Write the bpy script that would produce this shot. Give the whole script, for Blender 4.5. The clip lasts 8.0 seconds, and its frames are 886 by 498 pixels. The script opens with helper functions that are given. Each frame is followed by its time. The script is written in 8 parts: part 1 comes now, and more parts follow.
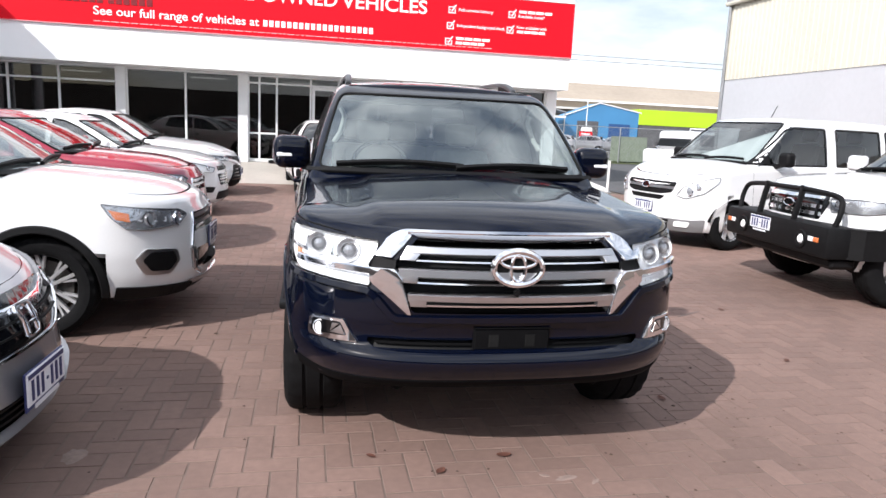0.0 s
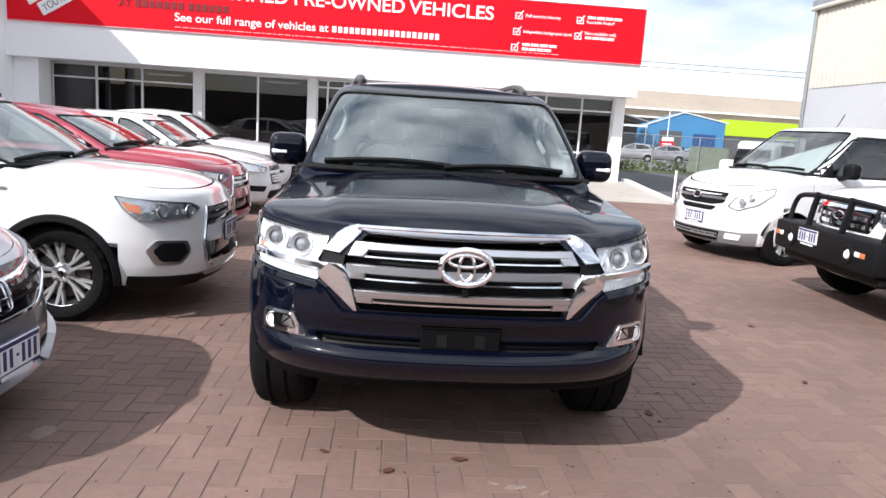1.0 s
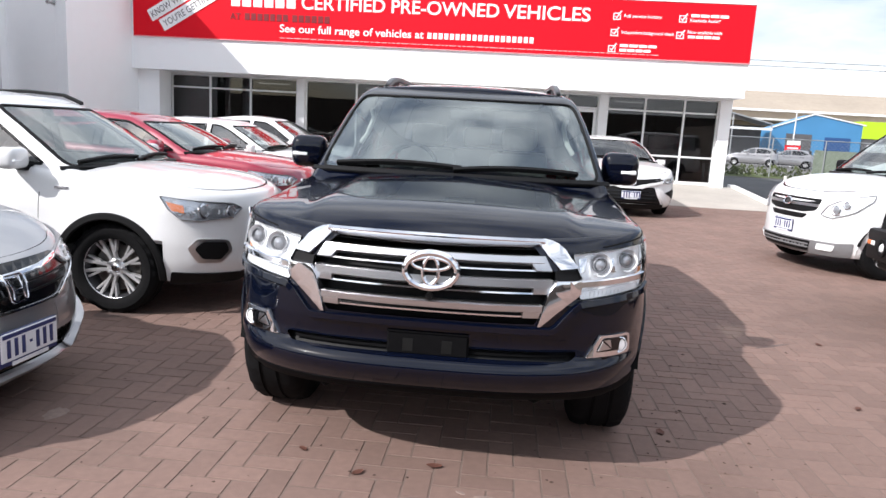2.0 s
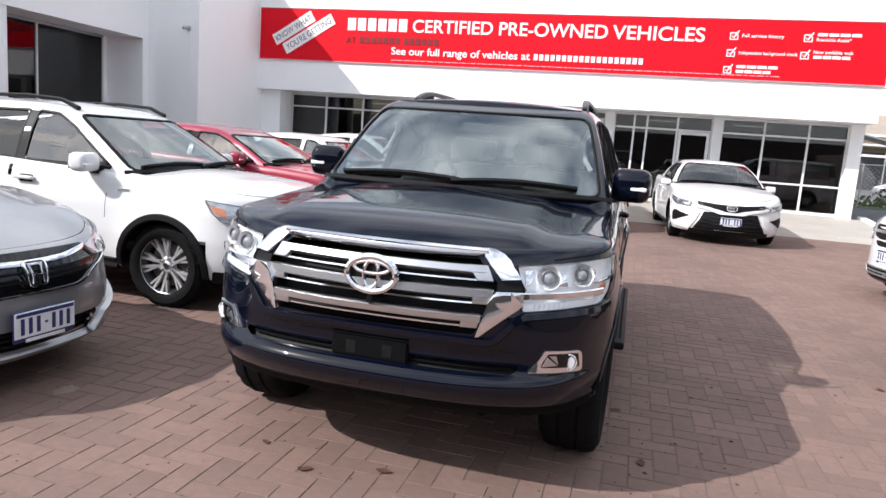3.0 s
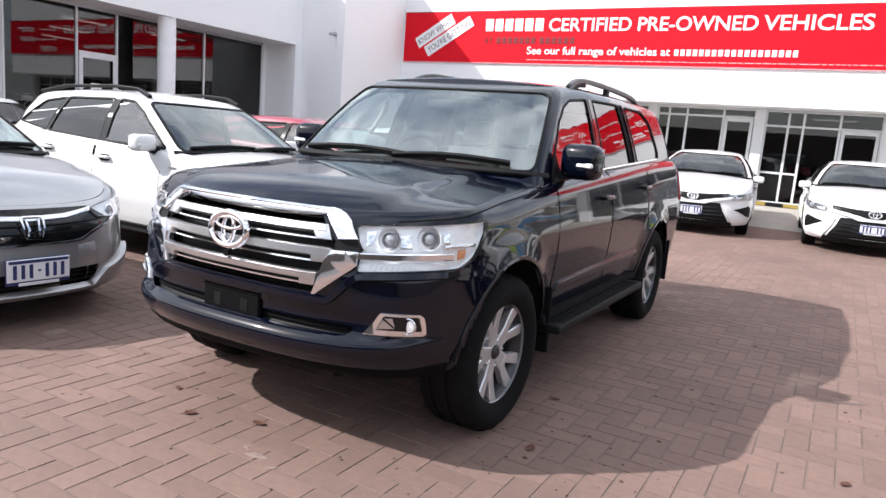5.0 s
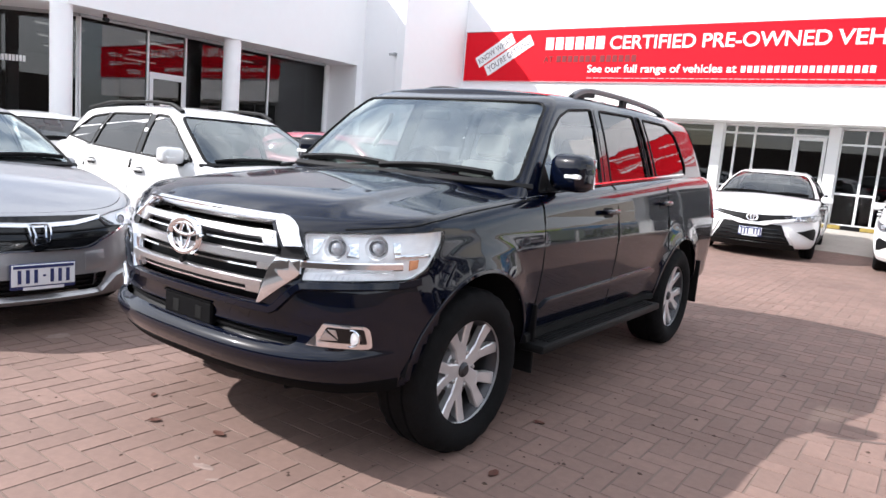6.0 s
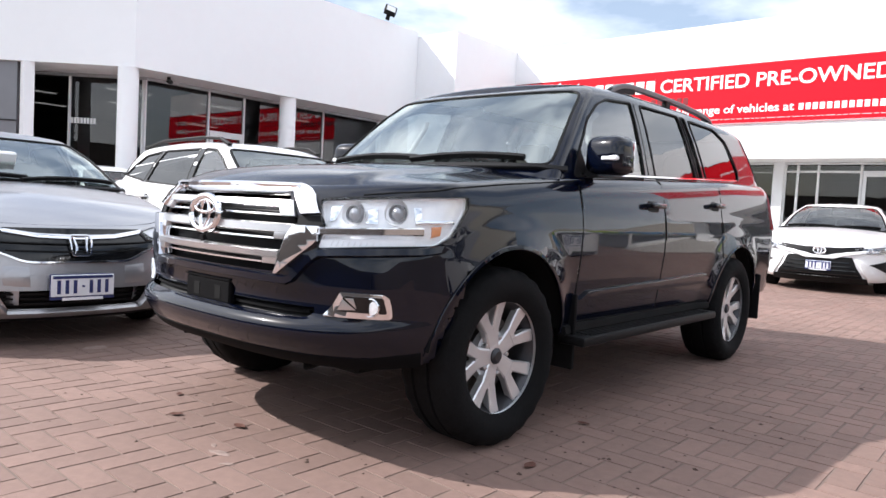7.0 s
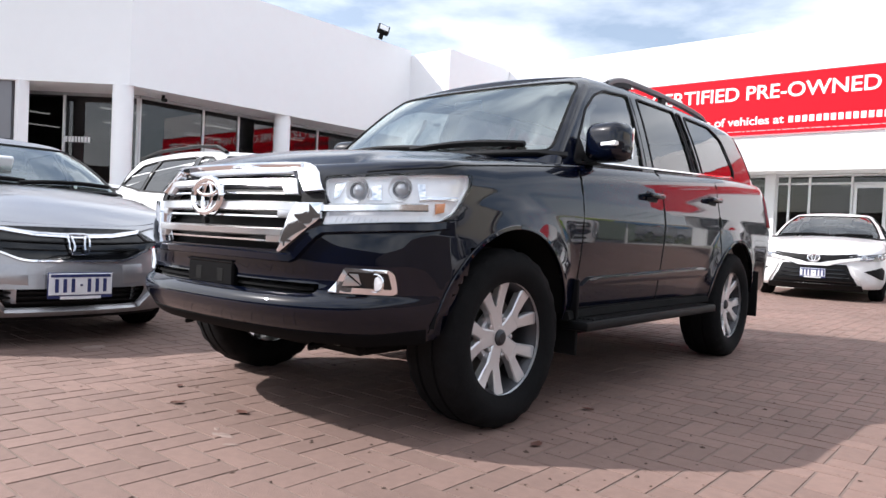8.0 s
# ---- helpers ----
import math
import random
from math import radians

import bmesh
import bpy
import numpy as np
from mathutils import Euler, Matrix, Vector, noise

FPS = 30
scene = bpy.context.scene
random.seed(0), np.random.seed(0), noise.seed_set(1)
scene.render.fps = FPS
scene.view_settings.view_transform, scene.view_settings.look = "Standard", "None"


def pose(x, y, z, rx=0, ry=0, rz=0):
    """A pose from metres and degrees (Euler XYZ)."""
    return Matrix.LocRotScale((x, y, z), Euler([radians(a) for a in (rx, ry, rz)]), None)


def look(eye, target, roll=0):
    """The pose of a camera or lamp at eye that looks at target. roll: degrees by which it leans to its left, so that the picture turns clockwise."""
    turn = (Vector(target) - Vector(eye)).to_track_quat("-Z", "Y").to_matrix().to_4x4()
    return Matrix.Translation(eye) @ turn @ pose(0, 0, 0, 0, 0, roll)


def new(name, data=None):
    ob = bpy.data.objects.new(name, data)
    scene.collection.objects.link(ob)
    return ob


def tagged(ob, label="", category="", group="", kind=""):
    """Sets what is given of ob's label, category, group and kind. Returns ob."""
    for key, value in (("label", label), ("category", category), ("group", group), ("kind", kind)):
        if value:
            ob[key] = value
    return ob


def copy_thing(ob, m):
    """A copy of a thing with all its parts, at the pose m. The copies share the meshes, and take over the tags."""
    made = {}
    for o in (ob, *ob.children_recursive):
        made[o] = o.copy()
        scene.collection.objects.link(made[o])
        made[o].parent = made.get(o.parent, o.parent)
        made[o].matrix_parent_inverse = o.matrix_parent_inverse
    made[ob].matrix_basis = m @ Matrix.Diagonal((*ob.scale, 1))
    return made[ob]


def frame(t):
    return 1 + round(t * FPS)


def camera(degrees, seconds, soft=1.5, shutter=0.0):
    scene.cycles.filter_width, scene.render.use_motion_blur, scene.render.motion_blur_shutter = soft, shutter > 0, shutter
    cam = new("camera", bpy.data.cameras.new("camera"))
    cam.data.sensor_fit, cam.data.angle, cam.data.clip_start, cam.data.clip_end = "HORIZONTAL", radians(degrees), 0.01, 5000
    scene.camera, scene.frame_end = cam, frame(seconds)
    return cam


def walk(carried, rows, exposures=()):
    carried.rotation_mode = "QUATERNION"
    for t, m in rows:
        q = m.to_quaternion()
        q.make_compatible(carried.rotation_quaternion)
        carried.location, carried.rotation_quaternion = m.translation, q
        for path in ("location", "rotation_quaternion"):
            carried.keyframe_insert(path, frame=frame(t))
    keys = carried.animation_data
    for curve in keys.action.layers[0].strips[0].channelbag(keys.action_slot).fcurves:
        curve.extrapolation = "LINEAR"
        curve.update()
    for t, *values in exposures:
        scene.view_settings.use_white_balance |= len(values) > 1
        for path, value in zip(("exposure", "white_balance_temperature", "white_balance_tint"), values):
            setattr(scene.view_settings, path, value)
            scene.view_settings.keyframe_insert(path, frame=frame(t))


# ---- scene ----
cam = camera(65.4, 8.0)
PATH = [
    (0, (0.027, 0.205, 1.479), (0.412, 2.137, 1.135), 2.7),
    (0.5, (0.266, 0.199, 1.473), (0.559, 2.148, 1.132), 3.0),
    (1, (0.559, 0.17, 1.462), (0.721, 2.135, 1.126), 3.6),
    (1.2, (0.644, 0.139, 1.485), (0.744, 2.107, 1.142), 3.6),
    (2.3, (1.372, 0.261, 1.459), (1.114, 2.218, 1.132), 3.6),
    (2.5, (1.519, 0.276, 1.446), (1.194, 2.225, 1.133), 4.1),
    (3, (1.864, 0.337, 1.458), (1.35, 2.247, 1.158), 4.3),
    (3.5, (2.197, 0.456, 1.441), (1.545, 2.321, 1.131), 4.4),
    (4, (2.519, 0.559, 1.428), (1.779, 2.39, 1.112), 4.4),
    (4.5, (2.839, 0.662, 1.413), (1.968, 2.436, 1.103), 4.5),
    (4.7, (2.947, 0.727, 1.396), (2.032, 2.477, 1.082), 4.5),
    (5.8, (3.395, 1.13, 1.367), (2.282, 2.764, 1.061), 4.9),
    (6, (3.437, 1.2, 1.358), (2.283, 2.81, 1.078), 4.8),
    (6.5, (3.499, 1.357, 1.207), (2.237, 2.894, 1.001), 3.8),
    (7, (3.485, 1.389, 0.985), (2.181, 2.902, 0.874), 3.2),
    (7.5, (3.479, 1.372, 0.851), (2.178, 2.89, 0.796), 2.9),
    (8, (3.467, 1.363, 0.812), (2.173, 2.888, 0.766), 2.6),
]
walk(cam, [(t, look(eye, target, roll)) for t, eye, target, roll in PATH], [(0, 0.29), (1, 0.28), (2.5, 0.30), (3, 0.24), (4.5, 0.36), (6, 0.70), (6.5, 0.69), (7, 0.64), (8, 0.54)])

# ---- light ----
world = bpy.data.worlds.new("sky")
scene.world = world
world.use_nodes = True
wn, wl = world.node_tree.nodes, world.node_tree.links
SUN_AZ = math.atan2(-1.02, -0.80)          # compass angle of the sun from +y towards +x
SUN_EL = radians(38)
sky = wn.new("ShaderNodeTexSky")
sky.sky_type, sky.sun_disc = "NISHITA", False
sky.sun_elevation, sky.sun_rotation = SUN_EL, SUN_AZ
sky.dust_density, sky.ozone_density = 2.0, 1.5
# broken white cloud over the blue
tc = wn.new("ShaderNodeTexCoord")
cmap = wn.new("ShaderNodeMapping")
cmap.inputs["Scale"].default_value = (1.0, 1.0, 3.2)
cnoise = wn.new("ShaderNodeTexNoise")
cnoise.inputs["Scale"].default_value, cnoise.inputs["Detail"].default_value, cnoise.inputs["Roughness"].default_value = 2.1, 9.0, 0.55
cramp = wn.new("ShaderNodeValToRGB")
cramp.color_ramp.elements[0].position, cramp.color_ramp.elements[1].position = 0.36, 0.62
cramp.color_ramp.elements[0].color = (0.14, 0.14, 0.14, 1)
cshade = wn.new("ShaderNodeTexNoise")
cshade.inputs["Scale"].default_value, cshade.inputs["Detail"].default_value = 3.0, 6.0
cshr = wn.new("ShaderNodeValToRGB")
cshr.color_ramp.elements[0].position, cshr.color_ramp.elements[0].color = 0.35, (7.4, 7.9, 8.8, 1)
cshr.color_ramp.elements[1].position, cshr.color_ramp.elements[1].color = 0.65, (10.8, 11.1, 11.8, 1)
cmix = wn.new("ShaderNodeMix")
cmix.data_type = "RGBA"
wl.new(tc.outputs["Generated"], cmap.inputs["Vector"])
wl.new(cmap.outputs["Vector"], cnoise.inputs["Vector"])
wl.new(cmap.outputs["Vector"], cshade.inputs["Vector"])
wl.new(cnoise.outputs["Fac"], cramp.inputs["Fac"])
wl.new(cshade.outputs["Fac"], cshr.inputs["Fac"])
wl.new(cramp.outputs["Color"], cmix.inputs["Factor"])
wl.new(sky.outputs["Color"], cmix.inputs[6])
wl.new(cshr.outputs["Color"], cmix.inputs[7])
# the veil of cloud is brighter overhead than at the horizon
csep = wn.new("ShaderNodeSeparateXYZ")
cgrad = wn.new("ShaderNodeMapRange")
cgrad.inputs["From Min"].default_value, cgrad.inputs["From Max"].default_value = 0.0, 0.75
cgrad.inputs["To Min"].default_value, cgrad.inputs["To Max"].default_value = 1.08, 1.24
cmul = wn.new("ShaderNodeMix")
cmul.data_type, cmul.blend_type = "RGBA", "MULTIPLY"
cmul.inputs["Factor"].default_value = 1.0
wl.new(tc.outputs["Generated"], csep.inputs["Vector"])
wl.new(csep.outputs["Z"], cgrad.inputs["Value"])
wl.new(cmix.outputs[2], cmul.inputs[6])
wl.new(cgrad.outputs["Result"], cmul.inputs[7])
# and brighter on the side of the sun
cdot = wn.new("ShaderNodeVectorMath")
cdot.operation = "DOT_PRODUCT"
cdot.inputs[1].default_value = (-0.62, -0.486, 0.615)
cside = wn.new("ShaderNodeMapRange")
cside.inputs["From Min"].default_value, cside.inputs["From Max"].default_value = -0.5, 1.0
cside.inputs["To Min"].default_value, cside.inputs["To Max"].default_value = 1.12, 1.22
cmul2 = wn.new("ShaderNodeMix")
cmul2.data_type, cmul2.blend_type = "RGBA", "MULTIPLY"
cmul2.inputs["Factor"].default_value = 1.0
wl.new(tc.outputs["Generated"], cdot.inputs[0])
wl.new(cdot.outputs["Value"], cside.inputs["Value"])
wl.new(cmul.outputs[2], cmul2.inputs[6])
wl.new(cside.outputs["Result"], cmul2.inputs[7])
wl.new(cmul2.outputs[2], wn["Background"].inputs["Color"])
wn["Background"].inputs["Strength"].default_value = 0.095
sun = new("sun", bpy.data.lights.new("sun", "SUN"))
sun.data.energy, sun.data.angle, sun.data.color = 4.9, radians(0.6), (1.0, 0.965, 0.965)
sun.matrix_world = look((-1.02 * 40, -0.80 * 40, 1.296 * math.tan(SUN_EL) * 40), (0, 0, 0))


# ---- materials ----
def mat(name, base, rough=0.5, metal=0.0, coat=0.0, spec=0.5, noise_scale=0.0, var=0.0, bump=0.0, bump_scale=0.0,
        var2=0.0, scale2=0.0, rand=0.0, island=False, rough_var=0.0, trans=0.0, ior=1.5):
    """A procedural surface: base colour with variation at two scales, roughness variation and fine relief."""
    m = bpy.data.materials.new(name)
    m.use_nodes = True
    n, l = m.node_tree.nodes, m.node_tree.links
    p = n["Principled BSDF"]
    p.inputs["Base Color"].default_value = (*base, 1)
    p.inputs["Roughness"].default_value, p.inputs["Metallic"].default_value = rough, metal
    p.inputs["Coat Weight"].default_value, p.inputs["Coat Roughness"].default_value = coat, 0.025
    p.inputs["Specular IOR Level"].default_value = spec
    p.inputs["Transmission Weight"].default_value, p.inputs["IOR"].default_value = trans, ior
    co = n.new("ShaderNodeTexCoord") if noise_scale or bump_scale or scale2 else None
    colour = None

    def vary(source, amount, prev):
        # multiplies the colour by 1 +- amount
        mr = n.new("ShaderNodeMapRange")
        mr.inputs["From Min"].default_value, mr.inputs["From Max"].default_value = 0.25, 0.75
        mr.inputs["To Min"].default_value, mr.inputs["To Max"].default_value = 1 - amount, 1 + amount
        l.new(source, mr.inputs["Value"])
        mx = n.new("ShaderNodeMix")
        mx.data_type, mx.blend_type = "RGBA", "MULTIPLY"
        mx.inputs["Factor"].default_value = 1.0
        if prev is None:
            mx.inputs[6].default_value = (*base, 1)
        else:
            l.new(prev, mx.inputs[6])
        l.new(mr.outputs["Result"], mx.inputs[7])
        return mx.outputs[2]

    for sc, amount in ((noise_scale, var), (scale2, var2)):
        if sc and amount:
            t = n.new("ShaderNodeTexNoise")
            t.inputs["Scale"].default_value, t.inputs["Detail"].default_value = sc, 6.0
            l.new(co.outputs["Object"], t.inputs["Vector"])
            colour = vary(t.outputs["Fac"], amount, colour)
            if rough_var:
                mr = n.new("ShaderNodeMapRange")
                mr.inputs["To Min"].default_value, mr.inputs["To Max"].default_value = max(0, rough - rough_var), rough + rough_var
                l.new(t.outputs["Fac"], mr.inputs["Value"])
                l.new(mr.outputs["Result"], p.inputs["Roughness"])
    if rand:
        src = n.new("ShaderNodeNewGeometry").outputs["Random Per Island"] if island else n.new("ShaderNodeObjectInfo").outputs["Random"]
        colour = vary(src, rand, colour)
    if colour is not None:
        l.new(colour, p.inputs["Base Color"])
    if bump and bump_scale:
        t = n.new("ShaderNodeTexNoise")
        t.inputs["Scale"].default_value, t.inputs["Detail"].default_value = bump_scale, 5.0
        l.new(co.outputs["Object"], t.inputs["Vector"])
        b = n.new("ShaderNodeBump")
        b.inputs["Strength"].default_value, b.inputs["Distance"].default_value = bump, 0.01
        l.new(t.outputs["Fac"], b.inputs["Height"])
        l.new(b.outputs["Normal"], p.inputs["Normal"])
    return m


def glass_mat(name, tint, f0=0.08, rough=0.0, sheen=(1, 1, 1)):
    """A thin pane: tinted see-through, with a mirror reflection that grows with the angle from f0."""
    m = bpy.data.materials.new(name)
    m.use_nodes = True
    n, l = m.node_tree.nodes, m.node_tree.links
    n.remove(n["Principled BSDF"])
    tr, gl, mx, lw = n.new("ShaderNodeBsdfTransparent"), n.new("ShaderNodeBsdfGlossy"), n.new("ShaderNodeMixShader"), n.new("ShaderNodeLayerWeight")
    tr.inputs["Color"].default_value = (*tint, 1)
    gl.inputs["Color"].default_value = (*sheen, 1)
    gl.inputs["Roughness"].default_value = rough
    lw.inputs["Blend"].default_value = 0.5
    pw, mr = n.new("ShaderNodeMath"), n.new("ShaderNodeMapRange")
    pw.operation = "POWER"
    pw.inputs[1].default_value = 5.0
    mr.inputs["To Min"].default_value, mr.inputs["To Max"].default_value = f0, 1.0
    l.new(lw.outputs["Facing"], pw.inputs[0])
    l.new(pw.outputs["Value"], mr.inputs["Value"])
    l.new(mr.outputs["Result"], mx.inputs["Fac"])
    l.new(tr.outputs["BSDF"], mx.inputs[1])
    l.new(gl.outputs["BSDF"], mx.inputs[2])
    l.new(mx.outputs["Shader"], n["Material Output"].inputs["Surface"])
    return m


def paint(name, base, metal=0.0, rough=0.35, dust=0.05):
    return mat(name, base, rough, metal, coat=1.0, noise_scale=3.0, var=dust, scale2=60.0, var2=dust * 0.6)


NAVY = mat("navy_paint", (0.0008, 0.0020, 0.0078), 0.25, 0.0, coat=0.78, spec=0.04, noise_scale=3.0, var=0.15, scale2=60, var2=0.1)
WHITE = paint("white_paint", (0.71, 0.71, 0.71), 0.0, 0.4, 0.02)
SILVER = paint("grey_silver_paint", (0.37, 0.365, 0.375), 0.75, 0.34, 0.04)
RED = paint("red_paint", (0.27, 0.006, 0.030), 0.1, 0.35, 0.05)
GREYCLAD = mat("grey_cladding", (0.17, 0.17, 0.175), 0.5, noise_scale=20, var=0.08)
CHROME = mat("chrome", (0.86, 0.86, 0.88), 0.07, 1.0, noise_scale=6, var=0.03)
SATIN = mat("satin_silver", (0.62, 0.62, 0.63), 0.28, 1.0, noise_scale=8, var=0.05)
ALLOY = mat("alloy_silver", (0.68, 0.68, 0.69), 0.32, 0.7, noise_scale=9, var=0.06)
MACHINED = mat("machined_alloy", (0.62, 0.62, 0.63), 0.34, 0.65, noise_scale=9, var=0.06)
DARKALLOY = mat("dark_alloy", (0.05, 0.05, 0.055), 0.35, 0.6, noise_scale=9, var=0.06)
BLACK = mat("black_plastic", (0.006, 0.006, 0.0065), 0.55, spec=0.16, noise_scale=25, var=0.2, bump=0.05, bump_scale=300)
MATTBLACK = mat("matt_black", (0.004, 0.004, 0.0045), 0.7, spec=0.06, noise_scale=25, var=0.2)
GLOSSBLACK = mat("gloss_black", (0.004, 0.004, 0.0045), 0.12, coat=0.35, spec=0.3, noise_scale=6, var=0.15)
RUBBER = mat("tyre_rubber", (0.0065, 0.0065, 0.007), 0.85, spec=0.12, noise_scale=8, var=0.25, scale2=70, var2=0.2, bump=0.15, bump_scale=120)
UNDER = mat("underbody", (0.006, 0.006, 0.006), 0.95, spec=0.2, noise_scale=6, var=0.4)
DISC = mat("brake_iron", (0.16, 0.15, 0.14), 0.4, 0.9, noise_scale=30, var=0.2)
LAMPIN = mat("lamp_reflector", (0.96, 0.965, 0.97), 0.16, 0.15, noise_scale=18, var=0.08, bump=0.45, bump_scale=24)
LAMPEDGE = mat("lamp_edge_grey", (0.16, 0.16, 0.17), 0.4, noise_scale=9, var=0.1)
LENS = glass_mat("lamp_lens", (0.95, 0.96, 0.97), 0.05)
SUVLAMP = mat("chrome_lamp_bowl", (0.62, 0.62, 0.63), 0.18, 0.85, noise_scale=14, var=0.25, bump=0.6, bump_scale=22)
PROJ = mat("projector_glass", (0.34, 0.35, 0.37), 0.05, 0.3, coat=1.0)
PALEAMBER = mat("pale_amber_lens", (0.78, 0.32, 0.14), 0.15, coat=0.8)
AMBER = mat("amber_lens", (0.62, 0.17, 0.05), 0.15, coat=0.8)
TAILRED = mat("tail_lens", (0.30, 0.008, 0.01), 0.12, coat=1.0)
WHITELENS = mat("white_lens", (0.86, 0.87, 0.88), 0.15, coat=0.8)
SCREEN = glass_mat("windscreen_glass", (0.80, 0.88, 0.86), 0.29, sheen=(0.93, 1.0, 0.985))
SCREENDARK = glass_mat("green_windscreen", (0.62, 0.68, 0.67), 0.13)
SUVSCREEN = glass_mat("clear_windscreen", (0.76, 0.82, 0.81), 0.20, sheen=(0.95, 1.0, 0.99))
SIDEGLASS = glass_mat("side_glass", (0.55, 0.60, 0.59), 0.18)
PRIVACY = glass_mat("privacy_glass", (0.10, 0.105, 0.11), 0.085)
SHOPGLASS = glass_mat("shop_glass", (0.26, 0.265, 0.27), 0.055)
VANGLASS = glass_mat("tinted_side_glass", (0.46, 0.50, 0.50), 0.08)
TRIMGREY = mat("cabin_trim", (0.50, 0.48, 0.44), 0.75, noise_scale=30, var=0.1)
CABINDARK = mat("cabin_dark", (0.03, 0.03, 0.032), 0.7, noise_scale=30, var=0.2)
LINING = mat("cabin_lining", (0.62, 0.61, 0.58), 0.9, noise_scale=30, var=0.05)
PLATE = mat("plate_white", (0.72, 0.73, 0.76), 0.4, noise_scale=20, var=0.05)
PLATEBLUE = mat("plate_blue", (0.02, 0.03, 0.12), 0.4)
RENDER = mat("white_render", (0.87, 0.873, 0.885), 0.8, noise_scale=0.35, var=0.012, scale2=4.0, var2=0.008, bump=0.12, bump_scale=60)
FRAME = mat("white_frame", (0.72, 0.73, 0.74), 0.4, noise_scale=3, var=0.04)
CONCRETE = mat("concrete", (0.40, 0.37, 0.33), 0.9, noise_scale=0.9, var=0.12, scale2=14, var2=0.08, bump=0.2, bump_scale=90)
KERBWHITE = mat("kerb_white", (0.70, 0.69, 0.67), 0.8, noise_scale=4, var=0.1, scale2=40, var2=0.06)
KERBYELLOW = mat("kerb_yellow", (0.30, 0.22, 0.05), 0.7, noise_scale=9, var=0.15)
ASPHALT = mat("asphalt", (0.075, 0.075, 0.078), 0.9, noise_scale=0.4, var=0.15, scale2=40, var2=0.2, bump=0.3, bump_scale=160)
GRASS = mat("grass", (0.075, 0.095, 0.03), 0.9, noise_scale=0.6, var=0.35, scale2=12, var2=0.3, bump=0.4, bump_scale=40)
BANNER = mat("banner_vinyl", (0.66, 0.005, 0.016), 0.6, spec=0.15, noise_scale=0.6, var=0.03, scale2=9, var2=0.015)
BANNERDARK = mat("banner_dark", (0.19, 0.006, 0.012), 0.45)
INKWHITE = mat("sign_white", (0.84, 0.84, 0.84), 0.5)
SMALLPRINT = mat("sign_small_print", (0.80, 0.42, 0.44), 0.5)
INKGREY = mat("sign_grey", (0.14, 0.13, 0.14), 0.5)
CREAM = mat("cream_sheet", (0.56, 0.53, 0.45), 0.55, noise_scale=0.5, var=0.05, scale2=8, var2=0.04)
PALEGREY = mat("pale_grey_wall", (0.45, 0.46, 0.485), 0.75, noise_scale=0.4, var=0.04, scale2=7, var2=0.03)
TANSHEET = mat("tan_sheet", (0.34, 0.285, 0.225), 0.7, noise_scale=0.12, var=0.12, scale2=1.5, var2=0.08)
BLUESHED = mat("blue_sheet", (0.06, 0.22, 0.42), 0.5, noise_scale=0.3, var=0.1)
LIME = mat("lime_sheet", (0.42, 0.62, 0.02), 0.5, noise_scale=0.3, var=0.06)
STEEL = mat("galvanised_steel", (0.42, 0.43, 0.44), 0.45, 0.8, noise_scale=5, var=0.12)
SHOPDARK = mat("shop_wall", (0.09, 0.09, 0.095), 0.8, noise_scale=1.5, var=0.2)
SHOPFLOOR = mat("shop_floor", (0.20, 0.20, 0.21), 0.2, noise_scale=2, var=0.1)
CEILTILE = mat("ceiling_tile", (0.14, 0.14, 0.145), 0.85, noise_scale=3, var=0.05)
BLUEPANEL = mat("blue_panel", (0.10, 0.28, 0.48), 0.5, noise_scale=2, var=0.1)
DIRT = mat("dirt_stain", (0.06, 0.035, 0.025), 0.9, noise_scale=20, var=0.3)
LEAF = mat("dry_leaf", (0.095, 0.034, 0.022), 0.8, noise_scale=30, var=0.3)
LIGHTON = bpy.data.materials.new("lit_tube")
LIGHTON.use_nodes = True
LIGHTON.node_tree.nodes["Principled BSDF"].inputs["Emission Color"].default_value = (1, 0.97, 0.92, 1)
LIGHTON.node_tree.nodes["Principled BSDF"].inputs["Emission Strength"].default_value = 1.6


# ---- tools ----
def finish(bm, material, smooth=True, sharp=34):
    bmesh.ops.recalc_face_normals(bm, faces=bm.faces)
    for f in bm.faces:
        f.smooth = smooth
    if smooth:
        lim = radians(sharp)
        for e in bm.edges:
            if len(e.link_faces) == 2 and e.calc_face_angle(0.0) > lim:
                e.smooth = False
    me = bpy.data.meshes.new("mesh")
    bm.to_mesh(me)
    bm.free()
    me.materials.append(material)
    return me


def part(name, bm, material, parent=None, label="", m=None, smooth=True, sharp=34):
    """Links a bmesh (or a mesh) as one mesh object under a thing or a part."""
    me = finish(bm, material, smooth, sharp) if isinstance(bm, bmesh.types.BMesh) else bm
    me.name = name
    ob = new(name, me)
    ob.parent = parent
    if m is not None:
        ob.matrix_basis = m
    return tagged(ob, label)


def thing(name, label, category, m=None, group="", kind=""):
    ob = new(name)
    ob.empty_display_size = 0.2
    if m is not None:
        ob.matrix_basis = m
    return tagged(ob, label, category, group, kind)


